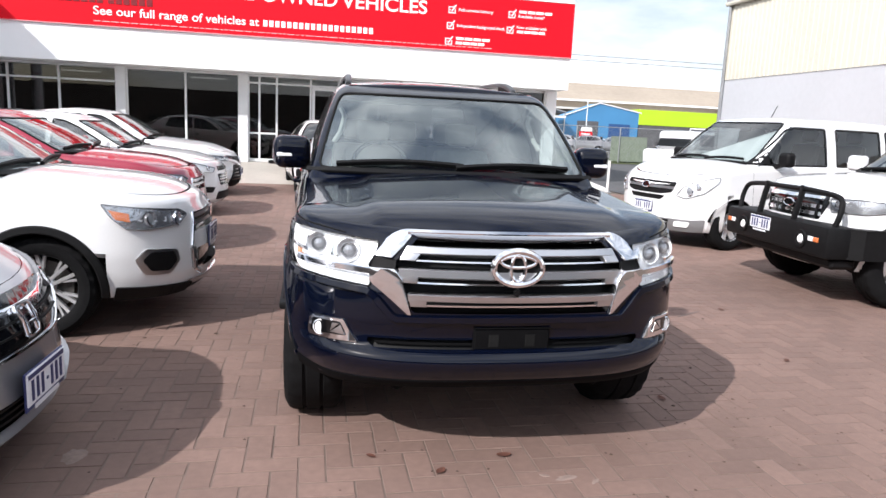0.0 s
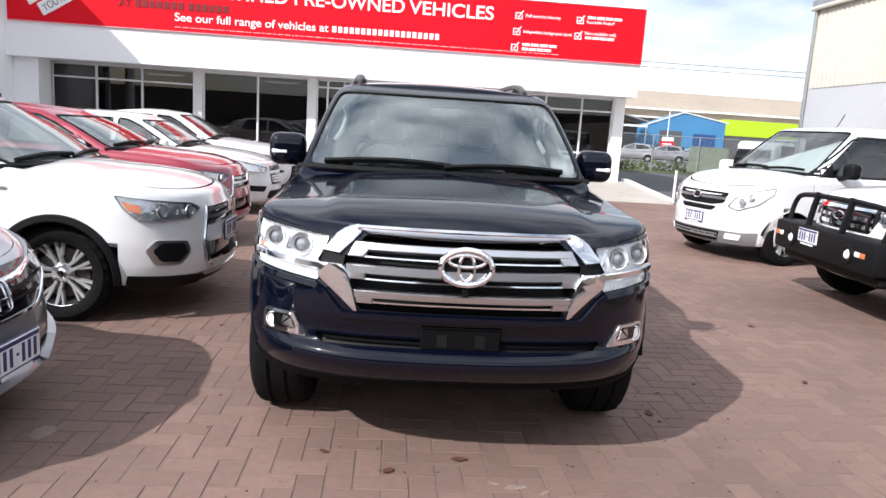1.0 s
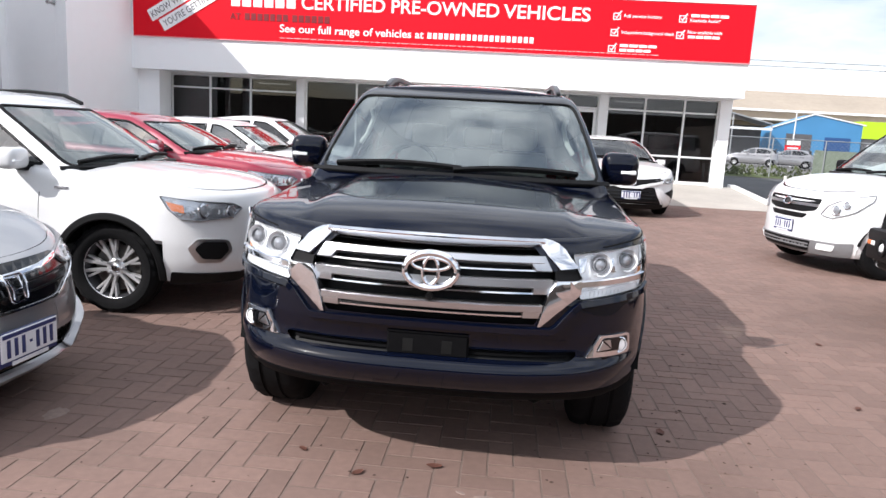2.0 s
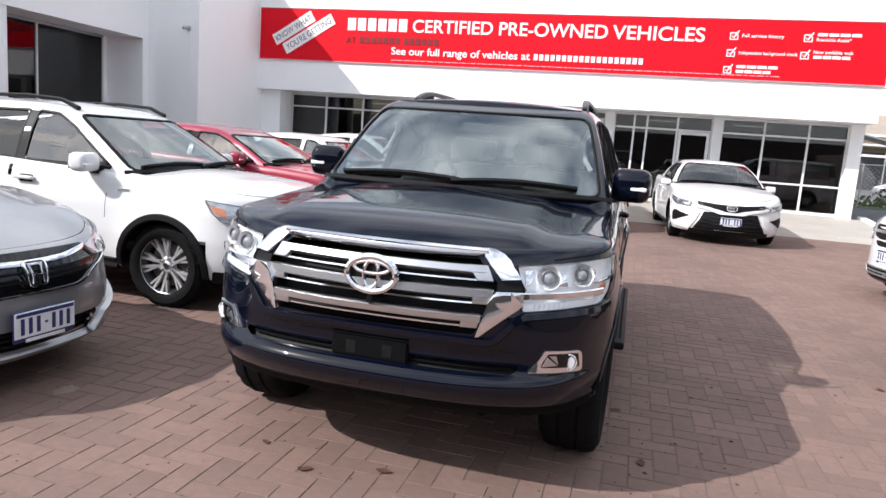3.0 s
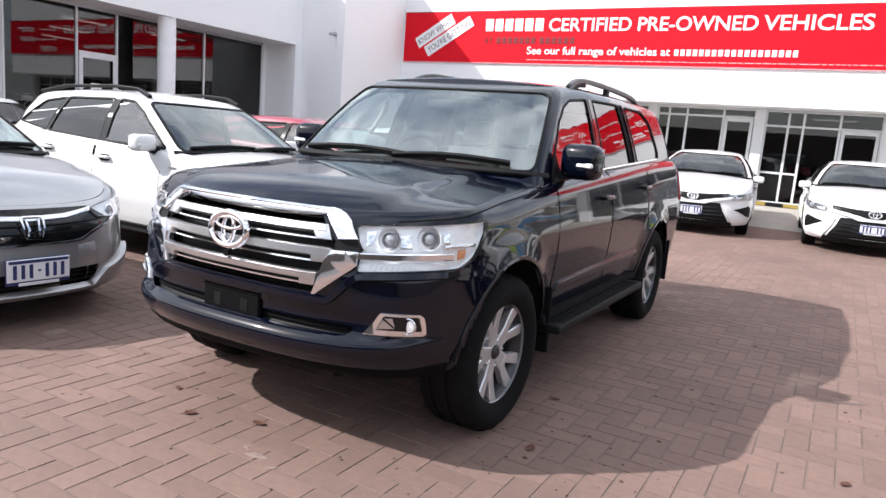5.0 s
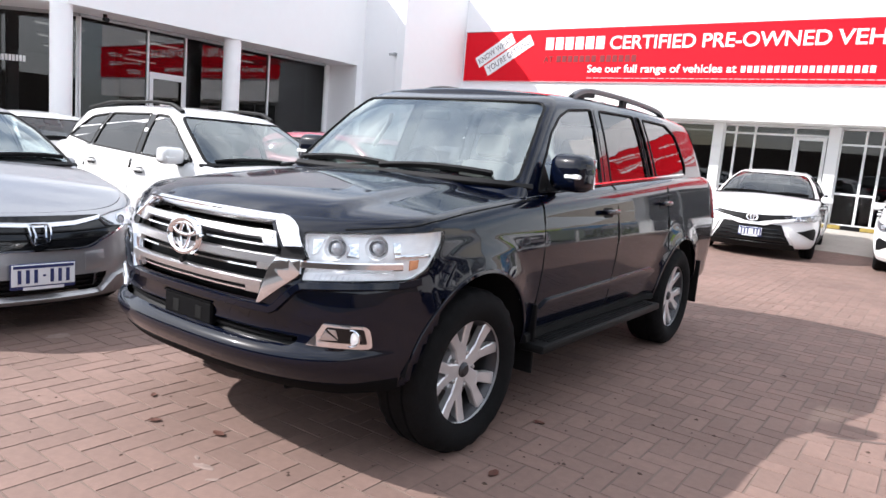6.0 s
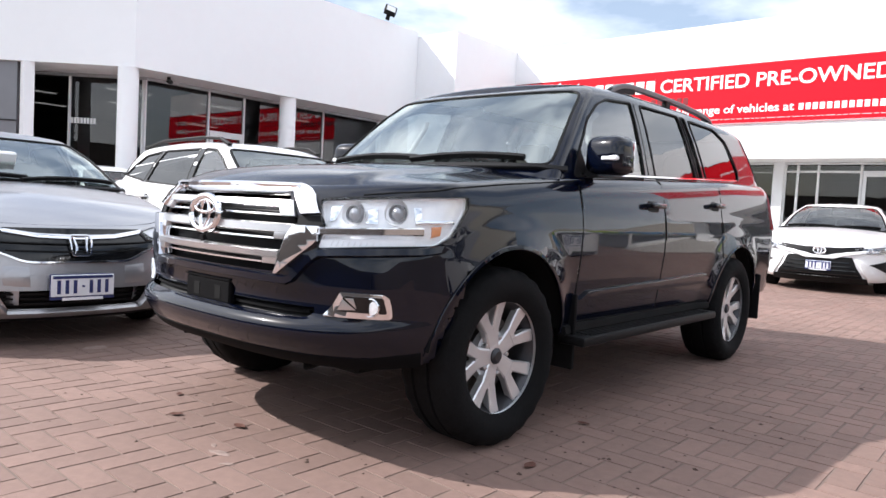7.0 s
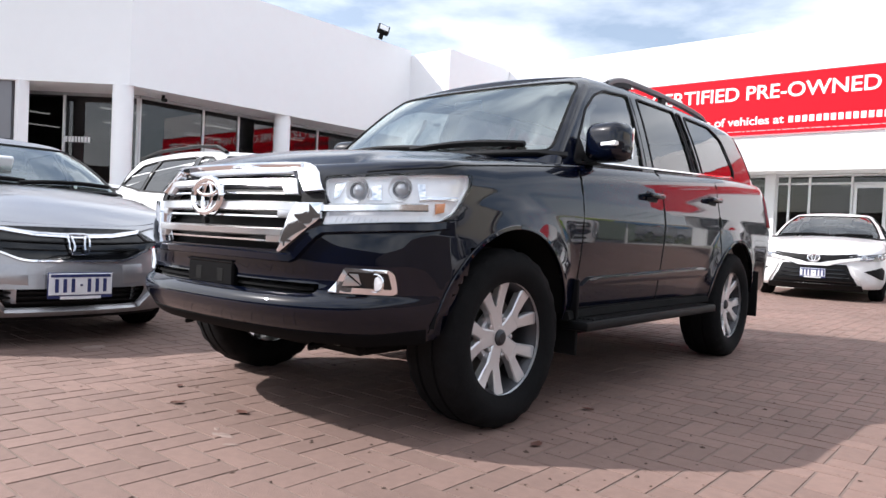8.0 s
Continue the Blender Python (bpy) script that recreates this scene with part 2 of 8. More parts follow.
def boxes(*specs, bevel=0.0, seg=1):
    """Boxes (x0, y0, z0, x1, y1, z1) in one bmesh, with bevelled edges."""
    bm = bmesh.new()
    for x0, y0, z0, x1, y1, z1 in specs:
        g = bmesh.ops.create_cube(bm, size=1.0)
        for v in g["verts"]:
            v.co = Vector(((x0 + x1) / 2 + v.co.x * (x1 - x0), (y0 + y1) / 2 + v.co.y * (y1 - y0), (z0 + z1) / 2 + v.co.z * (z1 - z0)))
    if bevel:
        bmesh.ops.bevel(bm, geom=bm.edges[:], offset=bevel, segments=seg, profile=0.5, affect="EDGES", clamp_overlap=True)
    return bm


def sweep(path, w, h, up=None, closed=False, taper=None):
    """A bar of w across and h along the normal, along a path of points. up: normals, or one normal."""
    bm = bmesh.new()
    n = len(path)
    rings = []
    for i, p in enumerate(path):
        p = Vector(p)
        a = Vector(path[(i - 1) % n] if closed or i else path[i])
        b = Vector(path[(i + 1) % n] if closed or i < n - 1 else path[i])
        t = (b - a).normalized()
        u = Vector(up[i] if isinstance(up, list) else (up or (0, 0, 1))).normalized()
        s = t.cross(u)
        s = s.normalized() if s.length > 1e-6 else Vector((1, 0, 0))
        k = taper[i] if taper else 1.0
        rings.append([bm.verts.new(p + s * (w / 2 * k * dx) + u * (h * dz)) for dx, dz in ((-1, -0.5), (-1, 0.2), (-0.7, 0.5), (0.7, 0.5), (1, 0.2), (1, -0.5))])
    m = len(rings[0])
    for i in range(n if closed else n - 1):
        for j in range(m):
            bm.faces.new((rings[i][j], rings[i][(j + 1) % m], rings[(i + 1) % n][(j + 1) % m], rings[(i + 1) % n][j]))
    if not closed:
        bm.faces.new(rings[0])
        bm.faces.new(rings[-1])
    return bm


def pipe(path, r, seg=8, closed=False, bm=None, radii=None):
    """A round bar along a path."""
    bm = bm or bmesh.new()
    n = len(path)
    rings = []
    ref = Vector((0, 0, 1))
    for i, p in enumerate(path):
        p = Vector(p)
        a = Vector(path[(i - 1) % n] if closed or i else path[i])
        b = Vector(path[(i + 1) % n] if closed or i < n - 1 else path[i])
        t = (b - a).normalized()
        if abs(t.dot(ref)) > 0.95:
            ref = Vector((1, 0, 0)) if abs(t.x) < 0.9 else Vector((0, 1, 0))
        s = t.cross(ref).normalized()
        u = s.cross(t).normalized()
        k = radii[i] if radii else r
        rings.append([bm.verts.new(p + (s * math.cos(q) + u * math.sin(q)) * k) for q in (2 * math.pi * j / seg for j in range(seg))])
    for i in range(n if closed else n - 1):
        for j in range(seg):
            bm.faces.new((rings[i][j], rings[i][(j + 1) % seg], rings[(i + 1) % n][(j + 1) % seg], rings[(i + 1) % n][j]))
    if not closed:
        bm.faces.new(rings[0])
        bm.faces.new(rings[-1])
    return bm


def lathe(profile, seg=48, axis="y", bm=None, wave=None):
    """Turns (radius, offset) pairs round the axis."""
    bm = bm or bmesh.new()
    rings = []
    for k, (r, o) in enumerate(profile):
        ring = []
        for j in range(seg):
            q = 2 * math.pi * j / seg
            rr = r + (wave(k, j) if wave else 0.0)
            c, s = rr * math.cos(q), rr * math.sin(q)
            ring.append(bm.verts.new((c, o, s) if axis == "y" else (c, s, o) if axis == "z" else (o, c, s)))
        rings.append(ring)
    for a, b in zip(rings, rings[1:]):
        for j in range(seg):
            bm.faces.new((a[j], a[(j + 1) % seg], b[(j + 1) % seg], b[j]))
    return bm


def smooth_line(pts, n=8, closed=False):
    """A Catmull-Rom line through points."""
    P = [np.array(p, float) for p in pts]
    out = []
    m = len(P)
    for i in range(m if closed else m - 1):
        p0 = P[(i - 1) % m] if closed or i else P[0]
        p1, p2 = P[i], P[(i + 1) % m]
        p3 = P[(i + 2) % m] if closed or i < m - 2 else P[-1]
        for k in range(n):
            t = k / n
            out.append(0.5 * (2 * p1 + (p2 - p0) * t + (2 * p0 - 5 * p1 + 4 * p2 - p3) * t * t + (3 * p1 - p0 - 3 * p2 + p3) * t ** 3))
    if not closed:
        out.append(P[-1])
    return [tuple(float(c) for c in p) for p in out]


def round_poly(poly, r=0.02, n=3):
    """The polygon with its corners cut round."""
    out = []
    m = len(poly)
    for i in range(m):
        a, b, c = (np.array(poly[(i + k) % m], float) for k in (-1, 0, 1))
        la, lc = np.linalg.norm(a - b), np.linalg.norm(c - b)
        d = min(r, la * 0.45, lc * 0.45)
        p, q = b + (a - b) / la * d, b + (c - b) / lc * d
        for k in range(n + 1):
            t = k / n
            s = (1 - t) ** 2 * p + 2 * t * (1 - t) * b + t * t * q
            out.append((float(s[0]), float(s[1])))
    return out


def dense(poly, step=0.06, closed=True):
    out = []
    m = len(poly)
    for i in range(m if closed else m - 1):
        a, b = np.array(poly[i], float), np.array(poly[(i + 1) % m], float)
        k = max(1, int(np.linalg.norm(b - a) / step))
        out += [tuple(a + (b - a) * j / k) for j in range(k)]
    if not closed:
        out.append(tuple(poly[-1]))
    return [tuple(float(c) for c in p) for p in out]


def surf_normal(surf, u, v, e=0.010):
    p = surf(u, v)
    du, dv = surf(u + e, v) - surf(u - e, v), surf(u, v + e) - surf(u, v - e)
    n = du.cross(dv)
    if n.length < 1e-9:
        return p, Vector((0, 0, 1))
    n.normalize()
    c = Vector((p.x * 0.55 - 0.6, 0, 0.55))
    return p, (n if n.dot(p - c) >= 0 else -n)


def patch(poly, surf, h=0.003, depth=0.01, cut=0.07, edge=0.0, flat=False):
    """A plate of the polygon's outline laid on a surface: its face h above it, depth thick; edge: how much its rim is lowered;
    flat: one plane facet instead of the surface's curve."""
    bm = bmesh.new()
    bm.faces.new([bm.verts.new((u, v, 0)) for u, v in dense(poly, cut)])
    bmesh.ops.triangulate(bm, faces=bm.faces[:])
    for axis in (0, 1):
        lo, hi = min(p[axis] for p in poly), max(p[axis] for p in poly)
        k = max(1, int((hi - lo) / cut))
        for i in range(1, k):
            co = [0, 0, 0]
            no = [0, 0, 0]
            co[axis], no[axis] = lo + (hi - lo) * i / k, 1
            bmesh.ops.bisect_plane(bm, geom=bm.verts[:] + bm.edges[:] + bm.faces[:], plane_co=co, plane_no=no)
    bmesh.ops.dissolve_degenerate(bm, dist=1e-5, edges=bm.edges[:])
    tops = set(bm.verts)
    if depth:
        g = bmesh.ops.extrude_face_region(bm, geom=bm.faces[:])
        tops = {v for v in g["geom"] if isinstance(v, bmesh.types.BMVert)}
    lip = [e for e in bm.edges if e.verts[0] in tops and e.verts[1] in tops and any(any(v not in tops for v in f.verts) for f in e.link_faces)]
    for v in bm.verts:
        p, n = surf_normal(surf, v.co.x, v.co.y)
        v.co = p + n * (h if v in tops else h - depth)
    if flat:
        pts = np.array([tuple(v.co) for v in tops])
        mid = pts.mean(axis=0)
        no = Vector(np.linalg.svd(pts - mid)[2][2])
        for v in bm.verts:
            d = no.dot(v.co - Vector(mid))
            v.co -= no * (d if v in tops else 0.0)
        bmesh.ops.dissolve_limit(bm, angle_limit=0.02, verts=bm.verts[:], edges=[e for e in bm.edges if all(v in tops for v in e.verts) and e not in lip])
        lip = [e for e in lip if e.is_valid]
    if edge and lip:
        bmesh.ops.recalc_face_normals(bm, faces=bm.faces[:])
        bmesh.ops.bevel(bm, geom=lip, offset=edge, segments=2, profile=0.5, affect="EDGES", clamp_overlap=True)
    return bm


def trim_line(line, surf, w=0.018, h=0.01, closed=True, off=0.002, step=0.06):
    pts = dense(line, step, closed)
    pn = [surf_normal(surf, u, v) for u, v in pts]
    return sweep([p + n * off for p, n in pn], w, h, [n for _, n in pn], closed)


def inside(poly, u, v):
    c = False
    m = len(poly)
    for i in range(m):
        (x1, y1), (x2, y2) = poly[i], poly[(i + 1) % m]
        if (y1 > v) != (y2 > v) and u < (x2 - x1) * (v - y1) / (y2 - y1) + x1:
            c = not c
    return c


def nearest(poly, u, v):
    best, at = 1e9, (u, v)
    m = len(poly)
    for i in range(m):
        (x1, y1), (x2, y2) = poly[i], poly[(i + 1) % m]
        dx, dy = x2 - x1, y2 - y1
        t = max(0.0, min(1.0, ((u - x1) * dx + (v - y1) * dy) / (dx * dx + dy * dy + 1e-12)))
        px, py = x1 + t * dx, y1 + t * dy
        d = (px - u) ** 2 + (py - v) ** 2
        if d < best:
            best, at = d, (px, py)
    return at


def circle(cx, cz, r, n=40, a0=0.0, a1=360.0):
    return [(cx + r * math.cos(radians(a0 + (a1 - a0) * i / n)), cz + r * math.sin(radians(a0 + (a1 - a0) * i / n))) for i in range(n)]


def rounded(sx, sy, sz, r, seg=3):
    return boxes((-sx / 2, -sy / 2, -sz / 2, sx / 2, sy / 2, sz / 2), bevel=r, seg=seg)


class Tube:
    """The skin of a car's lower body or of its cabin: a rounded plan whose length and width follow the height.
    Local axes: x ahead, y left, z up. top: the upper edge (x, z); bot: the lower edge."""

    def __init__(self, zs, xf, xr, w, lf, lr, nf, nr, top, bot, r=0.05, hr=0.07, flare=(), step=0.05, nfront=20, nrear=10, rows=22):
        self.zs, self.xfs, self.xrs, self.ws = zs, xf, xr, w
        self.lf, self.lr, self.nr = lf, lr, nr      # numbers, or ("to", x): the corner ends at x
        self.nfs = nf if isinstance(nf, tuple) else ((0.0, nf), (1.0, nf))      # bluntness of the nose by height
        self.exact = isinstance(nf, tuple)
        self.tx, self.tz = self.eased(sorted(top))
        self.bx, self.bz = zip(*sorted(bot))
        self.r, self.hr, self.flare, self.rk = r, hr, flare, ()
        self.step, self.nfront, self.nrear, self.rows = step, nfront, nrear, rows
        z0 = zs[len(zs) // 2]
        _, _, w0, lf0, lr0 = self.dims(z0)
        q = np.linspace(0, math.pi / 2, 1600)
        self.q = q
        nf = self.nf(z0)
        cx, cy = lf0 * np.cos(q) ** (2 / nf), w0 * np.sin(q) ** (2 / nf)
        self.arc = np.concatenate(([0], np.cumsum(np.hypot(np.diff(cx), np.diff(cy)))))
        self.cy, self.cx, self.x10 = cy, cx, self.x1(z0)
        rx, ry = lr0 * np.cos(q) ** (2 / nr), w0 * np.sin(q) ** (2 / nr)
        self.rarc = np.concatenate(([0], np.cumsum(np.hypot(np.diff(rx), np.diff(ry)))))

    @staticmethod
    def eased(line, r=0.16, n=240):
        """The line with its kinks rounded over about r on either side."""
        lx, lz = [p[0] for p in line], [p[1] for p in line]
        x = np.linspace(lx[0], lx[-1], n)

        def at(q):
            # the end slopes go on past the ends
            a = lz[0] + (q - lx[0]) * (lz[1] - lz[0]) / (lx[1] - lx[0])
            b = lz[-1] + (q - lx[-1]) * (lz[-1] - lz[-2]) / (lx[-1] - lx[-2])
            return np.where(q < lx[0], a, np.where(q > lx[-1], b, np.interp(q, lx, lz)))

        k = np.linspace(-1, 1, 21)
        w = (1 - k * k) / sum(1 - k * k)
        z = sum(wi * at(x + ki * r) for ki, wi in zip(k, w))
        return list(x), list(z)

    def nf(self, z):
        return float(np.interp(z, [k[0] for k in self.nfs], [k[1] for k in self.nfs]))

    def top(self, x):
        return float(np.interp(x, self.tx, self.tz))

    def bot(self, x):
        return float(np.interp(x, self.bx, self.bz))

    def dims(self, z):
        xf, xr, w = (float(np.interp(z, self.zs, k)) for k in (self.xfs, self.xrs, self.ws))
        lf = xf - self.lf[1] if isinstance(self.lf, tuple) else self.lf
        lr = self.lr[1] - xr if isinstance(self.lr, tuple) else self.lr
        return xf, xr, w, lf, lr

    def x1(self, z):
        d = self.dims(z)
        return d[0] - d[3]

    def x2(self, z):
        d = self.dims(z)
        return d[1] + d[4]

    def rr(self, x):
        """The shoulder's rounding at x, smaller towards the nose where rk says so."""
        if not self.rk:
            return 1.0
        return float(np.interp(x, [k[0] for k in self.rk], [k[1] for k in self.rk]))

    def inset(self, x, z):
        k = self.rr(x)
        hr = self.hr * k
        t = min(1.0, max(0.0, (z - self.top(x) + hr) / hr))
        return self.r * k * (1 - math.sqrt(max(0.0, 1 - t * t)))

    def bulge(self, x, z):
        b = 0.0
        for cx, cz, rad, amount in self.flare:
            d = math.hypot(x - cx, z - cz) - rad
            if -0.05 < d < 0.16:
                b = max(b, amount * (1 - min(1.0, max(0.0, d / 0.16))) ** 1.5 * min(1.0, max(0.0, (z - cz + 0.25) / 0.2)))
        return b

    def side(self, x, z, sg=1):
        xf, xr, w, lf, lr = self.dims(z)
        i = self.inset(x, z)
        w -= i
        if x > xf - lf:
            u = min(0.9999, (x - xf + lf) / max(0.01, lf - i))
            n = self.nf(z)
            y = w * (1 - u ** n) ** (1 / n)
        elif x < xr + lr:
            u = min(0.9999, (xr + lr - x) / max(0.01, lr - i))
            y = w * (1 - u ** self.nr) ** (1 / self.nr)
        else:
            y = w
        return Vector((x, sg * (y + self.bulge(x, z)), z))

    def corner(self, q, z, sg=1, rear=False):
        xf, xr, w, lf, lr = self.dims(z)
        n, l = (self.nr, lr) if rear else (self.nf(z), lf)
        c, s = math.cos(q) ** (2 / n) if q < math.pi / 2 else 0.0, math.sin(q) ** (2 / n)
        x = (xr + lr - l * c) if rear else (xf - lf + l * c)
        i = self.inset(x, z)
        x = (xr + lr - (l - i) * c) if rear else (xf - lf + (l - i) * c)
        return Vector((x, sg * ((w - i) * s + self.bulge(x, z)), z))

    def wrap(self, a, z):
        """The skin at the distance a along the plan from the middle of the nose."""
        sg, b = (1 if a >= 0 else -1), abs(a)
        if b <= self.arc[-1]:
            return self.corner(float(np.interp(b, self.arc, self.q)), z, sg)
        return self.side(self.x1(z) - (b - self.arc[-1]), z, sg)

    def back(self, a, z):
        sg, b = (1 if a >= 0 else -1), abs(a)
        if b <= self.rarc[-1]:
            return self.corner(float(np.interp(b, self.rarc, self.q)), z, sg, True)
        return self.side(self.x2(z) + (b - self.rarc[-1]), z, sg)

    def ay(self, y, z=None):
        if self.exact and z is not None:
            q = math.asin(min(1.0, abs(y) / self.dims(z)[2]) ** (self.nf(z) / 2))
            return math.copysign(float(np.interp(q, self.q, self.arc)), y)
        return math.copysign(float(np.interp(abs(y), self.cy, self.arc)), y)

    def ax(self, x, z=None):
        if self.exact and z is not None and x > self.x1(z):
            q = math.acos(min(1.0, (x - self.x1(z)) / self.dims(z)[3]) ** (self.nf(z) / 2))
            return float(np.interp(q, self.q, self.arc))
        return float(np.interp(-(x - self.x10), -self.cx, self.arc)) if x > self.x10 else float(self.arc[-1] + self.x10 - x)

    def mesh(self, front_holes=(), side_holes=(), cuts=(), gap=0.006, back_holes=()):
        """Half by half; cuts: x of the door gaps. Returns {zone: bmesh}; zone k lies behind cut k on one side."""
        cols = [("f", float(np.interp(t, self.arc, self.q)), t) for t in np.linspace(0, self.arc[-1], self.nfront + 1)]
        zm = self.zs[len(self.zs) // 2]
        hi, lo = self.x1(zm), self.x2(zm)
        xs = list(np.arange(hi - self.step, lo + self.step * 0.5, -self.step))
        for c in cuts:
            xs = [x for x in xs if abs(x - c) > self.step * 0.5] + [c + gap / 2, c - gap / 2]
        xs = sorted(xs, reverse=True)
        cols += [("s", (x - lo) / (hi - lo), x) for x in xs]
        cols += [("r", float(np.interp(t, self.rarc, self.q)), t) for t in np.linspace(self.rarc[-1], 0, self.nrear + 1)]
        vs = [i / self.rows * 0.86 for i in range(self.rows)] + [0.86, 0.90, 0.935, 0.962, 0.982, 0.995, 1.0]
        out = {}

        def bm_of(key):
            if key not in out:
                out[key] = bmesh.new()
            return out[key]

        for sg in (1, -1):
            grid = []
            for kind, t, ref in cols:
                col = []
                for v in vs:
                    z = zm
                    for _ in range(3):      # the edges depend on x, and x on the height
                        x = self.corner(t, z, sg, kind == "r").x if kind in "fr" else self.x2(z) + (self.x1(z) - self.x2(z)) * t
                        zb, zt = self.bot(x), self.top(x)
                        z = zb + (zt - zb) * v
                    p = self.corner(t, z, sg, kind == "r") if kind in "fr" else self.side(x, z, sg)
                    dom = ("f", sg * ref, z) if kind == "f" else ("s", p.x, z) if kind == "s" else ("r", sg * ref, z)
                    col.append((p, dom))
                grid.append(col)
            dead, edge = set(), {}
            for i in range(len(cols) - 1):
                k1 = cols[i][0]
                for j in range(len(vs) - 1):
                    quad = [grid[i][j], grid[i + 1][j], grid[i + 1][j + 1], grid[i][j + 1]]
                    c = sum((q[0] for q in quad), Vector()) / 4
                    kinds = {q[1][0] for q in quad}
                    if kinds == {"f"}:
                        a = sum(q[1][1] for q in quad) / 4
                        hole = next((h for h in front_holes if inside(h, a, c.z)), None)
                    elif kinds == {"r"}:
                        a = sum(q[1][1] for q in quad) / 4
                        hole = next((h for h in back_holes if inside(h, a, c.z)), None)
                    else:
                        hole = next((h for h in side_holes if inside(h, c.x, c.z)), None)
                    if hole is not None:
                        dead.add((i, j))
                        for (di, dj) in ((0, 0), (1, 0), (1, 1), (0, 1)):
                            edge[(i + di, j + dj)] = hole
                    if k1 == "s" and any(abs(c.x - q) < gap * 0.6 for q in cuts):
                        dead.add((i, j))
            # corners of the holes that still carry skin move onto the outline
            moved = {}
            for (i, j), hole in edge.items():
                around = [(i + a, j + b) for a in (-1, 0) for b in (-1, 0)]
                if all(q in dead or not (0 <= q[0] < len(cols) - 1 and 0 <= q[1] < len(vs) - 1) for q in around):
                    continue
                kind, u, z = grid[i][j][1]
                pu, pz = nearest(hole, u, z)
                moved[(i, j)] = self.wrap(pu, pz) if kind == "f" else self.side(pu, pz, sg) if kind == "s" else self.back(pu, pz)
            made = {}
            for i in range(len(cols) - 1):
                xm = (grid[i][len(vs) // 2][0].x + grid[i + 1][len(vs) // 2][0].x) / 2
                zone = sum(1 for c in cuts if xm < c)
                key = (zone, sg) if 0 < zone < len(cuts) else (zone, 0)
                bm = bm_of(key)
                for j in range(len(vs) - 1):
                    if (i, j) in dead:
                        continue
                    f = []
                    for g in ((i, j), (i + 1, j), (i + 1, j + 1), (i, j + 1)):
                        if (key, g) not in made:
                            made[(key, g)] = bm.verts.new(moved.get(g, grid[g[0]][g[1]][0]))
                        f.append(made[(key, g)])
                    if len({tuple(round(c, 5) for c in v.co) for v in f}) >= 3:
                        try:
                            bm.faces.new(f)
                        except ValueError:
                            pass
        for bm in out.values():
            bmesh.ops.remove_doubles(bm, verts=bm.verts[:], dist=0.0006)
        return out

    def cap(self, x_end=None, crown=0.03, shape=None, nx=24, whole=False):
        """The lid on the tube: the bonnet from x_end to the nose, or the whole roof."""
        bm = bmesh.new()
        ts = np.linspace(0, self.arc[-1], self.nfront + 1)
        qs = [float(np.interp(t, self.arc, self.q)) for t in ts]
        ss = [math.sin(q) ** (2 / self.nf(self.top(self.x10))) for q in qs]
        side = [(-s, q) for s, q in zip(ss[::-1], qs[::-1])][:-1] + list(zip(ss, qs))
        rows = []
        zt0 = self.top(self.x10)
        x1 = self.x1(zt0)

        def z_of(x, s, fade):
            z = self.top(x) + crown * (1 - s * s) * fade
            return z + (shape(x, s) * fade if shape else 0.0)

        end = x_end if not whole else self.x2(zt0)
        xs = list(np.linspace(end, x1, nx))
        if whole:
            for f in np.linspace(1, 0, 9)[:-1]:
                row = []
                for s, q in side:
                    x = e = 0.0
                    zz = zt0
                    for _ in range(3):
                        xf, xr, w, lf, lr = self.dims(zz)
                        qq = math.asin(min(1.0, abs(s)) ** (self.nr / 2))
                        e = xr + lr - (lr - self.r) * math.cos(qq) ** (2 / self.nr)
                        zz = self.top(e)
                    x = (xr + lr) + f * (e - xr - lr)
                    row.append(bm.verts.new((x, s * (w - self.r), z_of(x, s, 1 - f ** 3) if f < 1 else self.top(e))))
                rows.append(row)
        for x in xs:
            z = self.top(x)
            w = self.dims(z)[2] - self.r * self.rr(x)
            rows.append([bm.verts.new((x, s * w, z_of(x, s, 1.0))) for s, _ in side])
        for f in np.linspace(0, 1, 12)[1:]:
            row = []
            for s, q in side:
                zz = zt0
                for _ in range(3):
                    p = self.corner(abs(q), zz, 1)
                    zz = self.top(p.x)
                xf, xr, w, lf, lr = self.dims(zz)
                x = x1 + f * (p.x - x1)
                row.append(bm.verts.new((x, math.copysign(p.y, s), z_of(x, s, 1 - f ** 4) if f < 1 else zz)))
            rows.append(row)
        for a, b in zip(rows, rows[1:]):
            for j in range(len(a) - 1):
                bm.faces.new((a[j], a[j + 1], b[j + 1], b[j]))
        bmesh.ops.remove_doubles(bm, verts=bm.verts[:], dist=0.0004)
        return bm


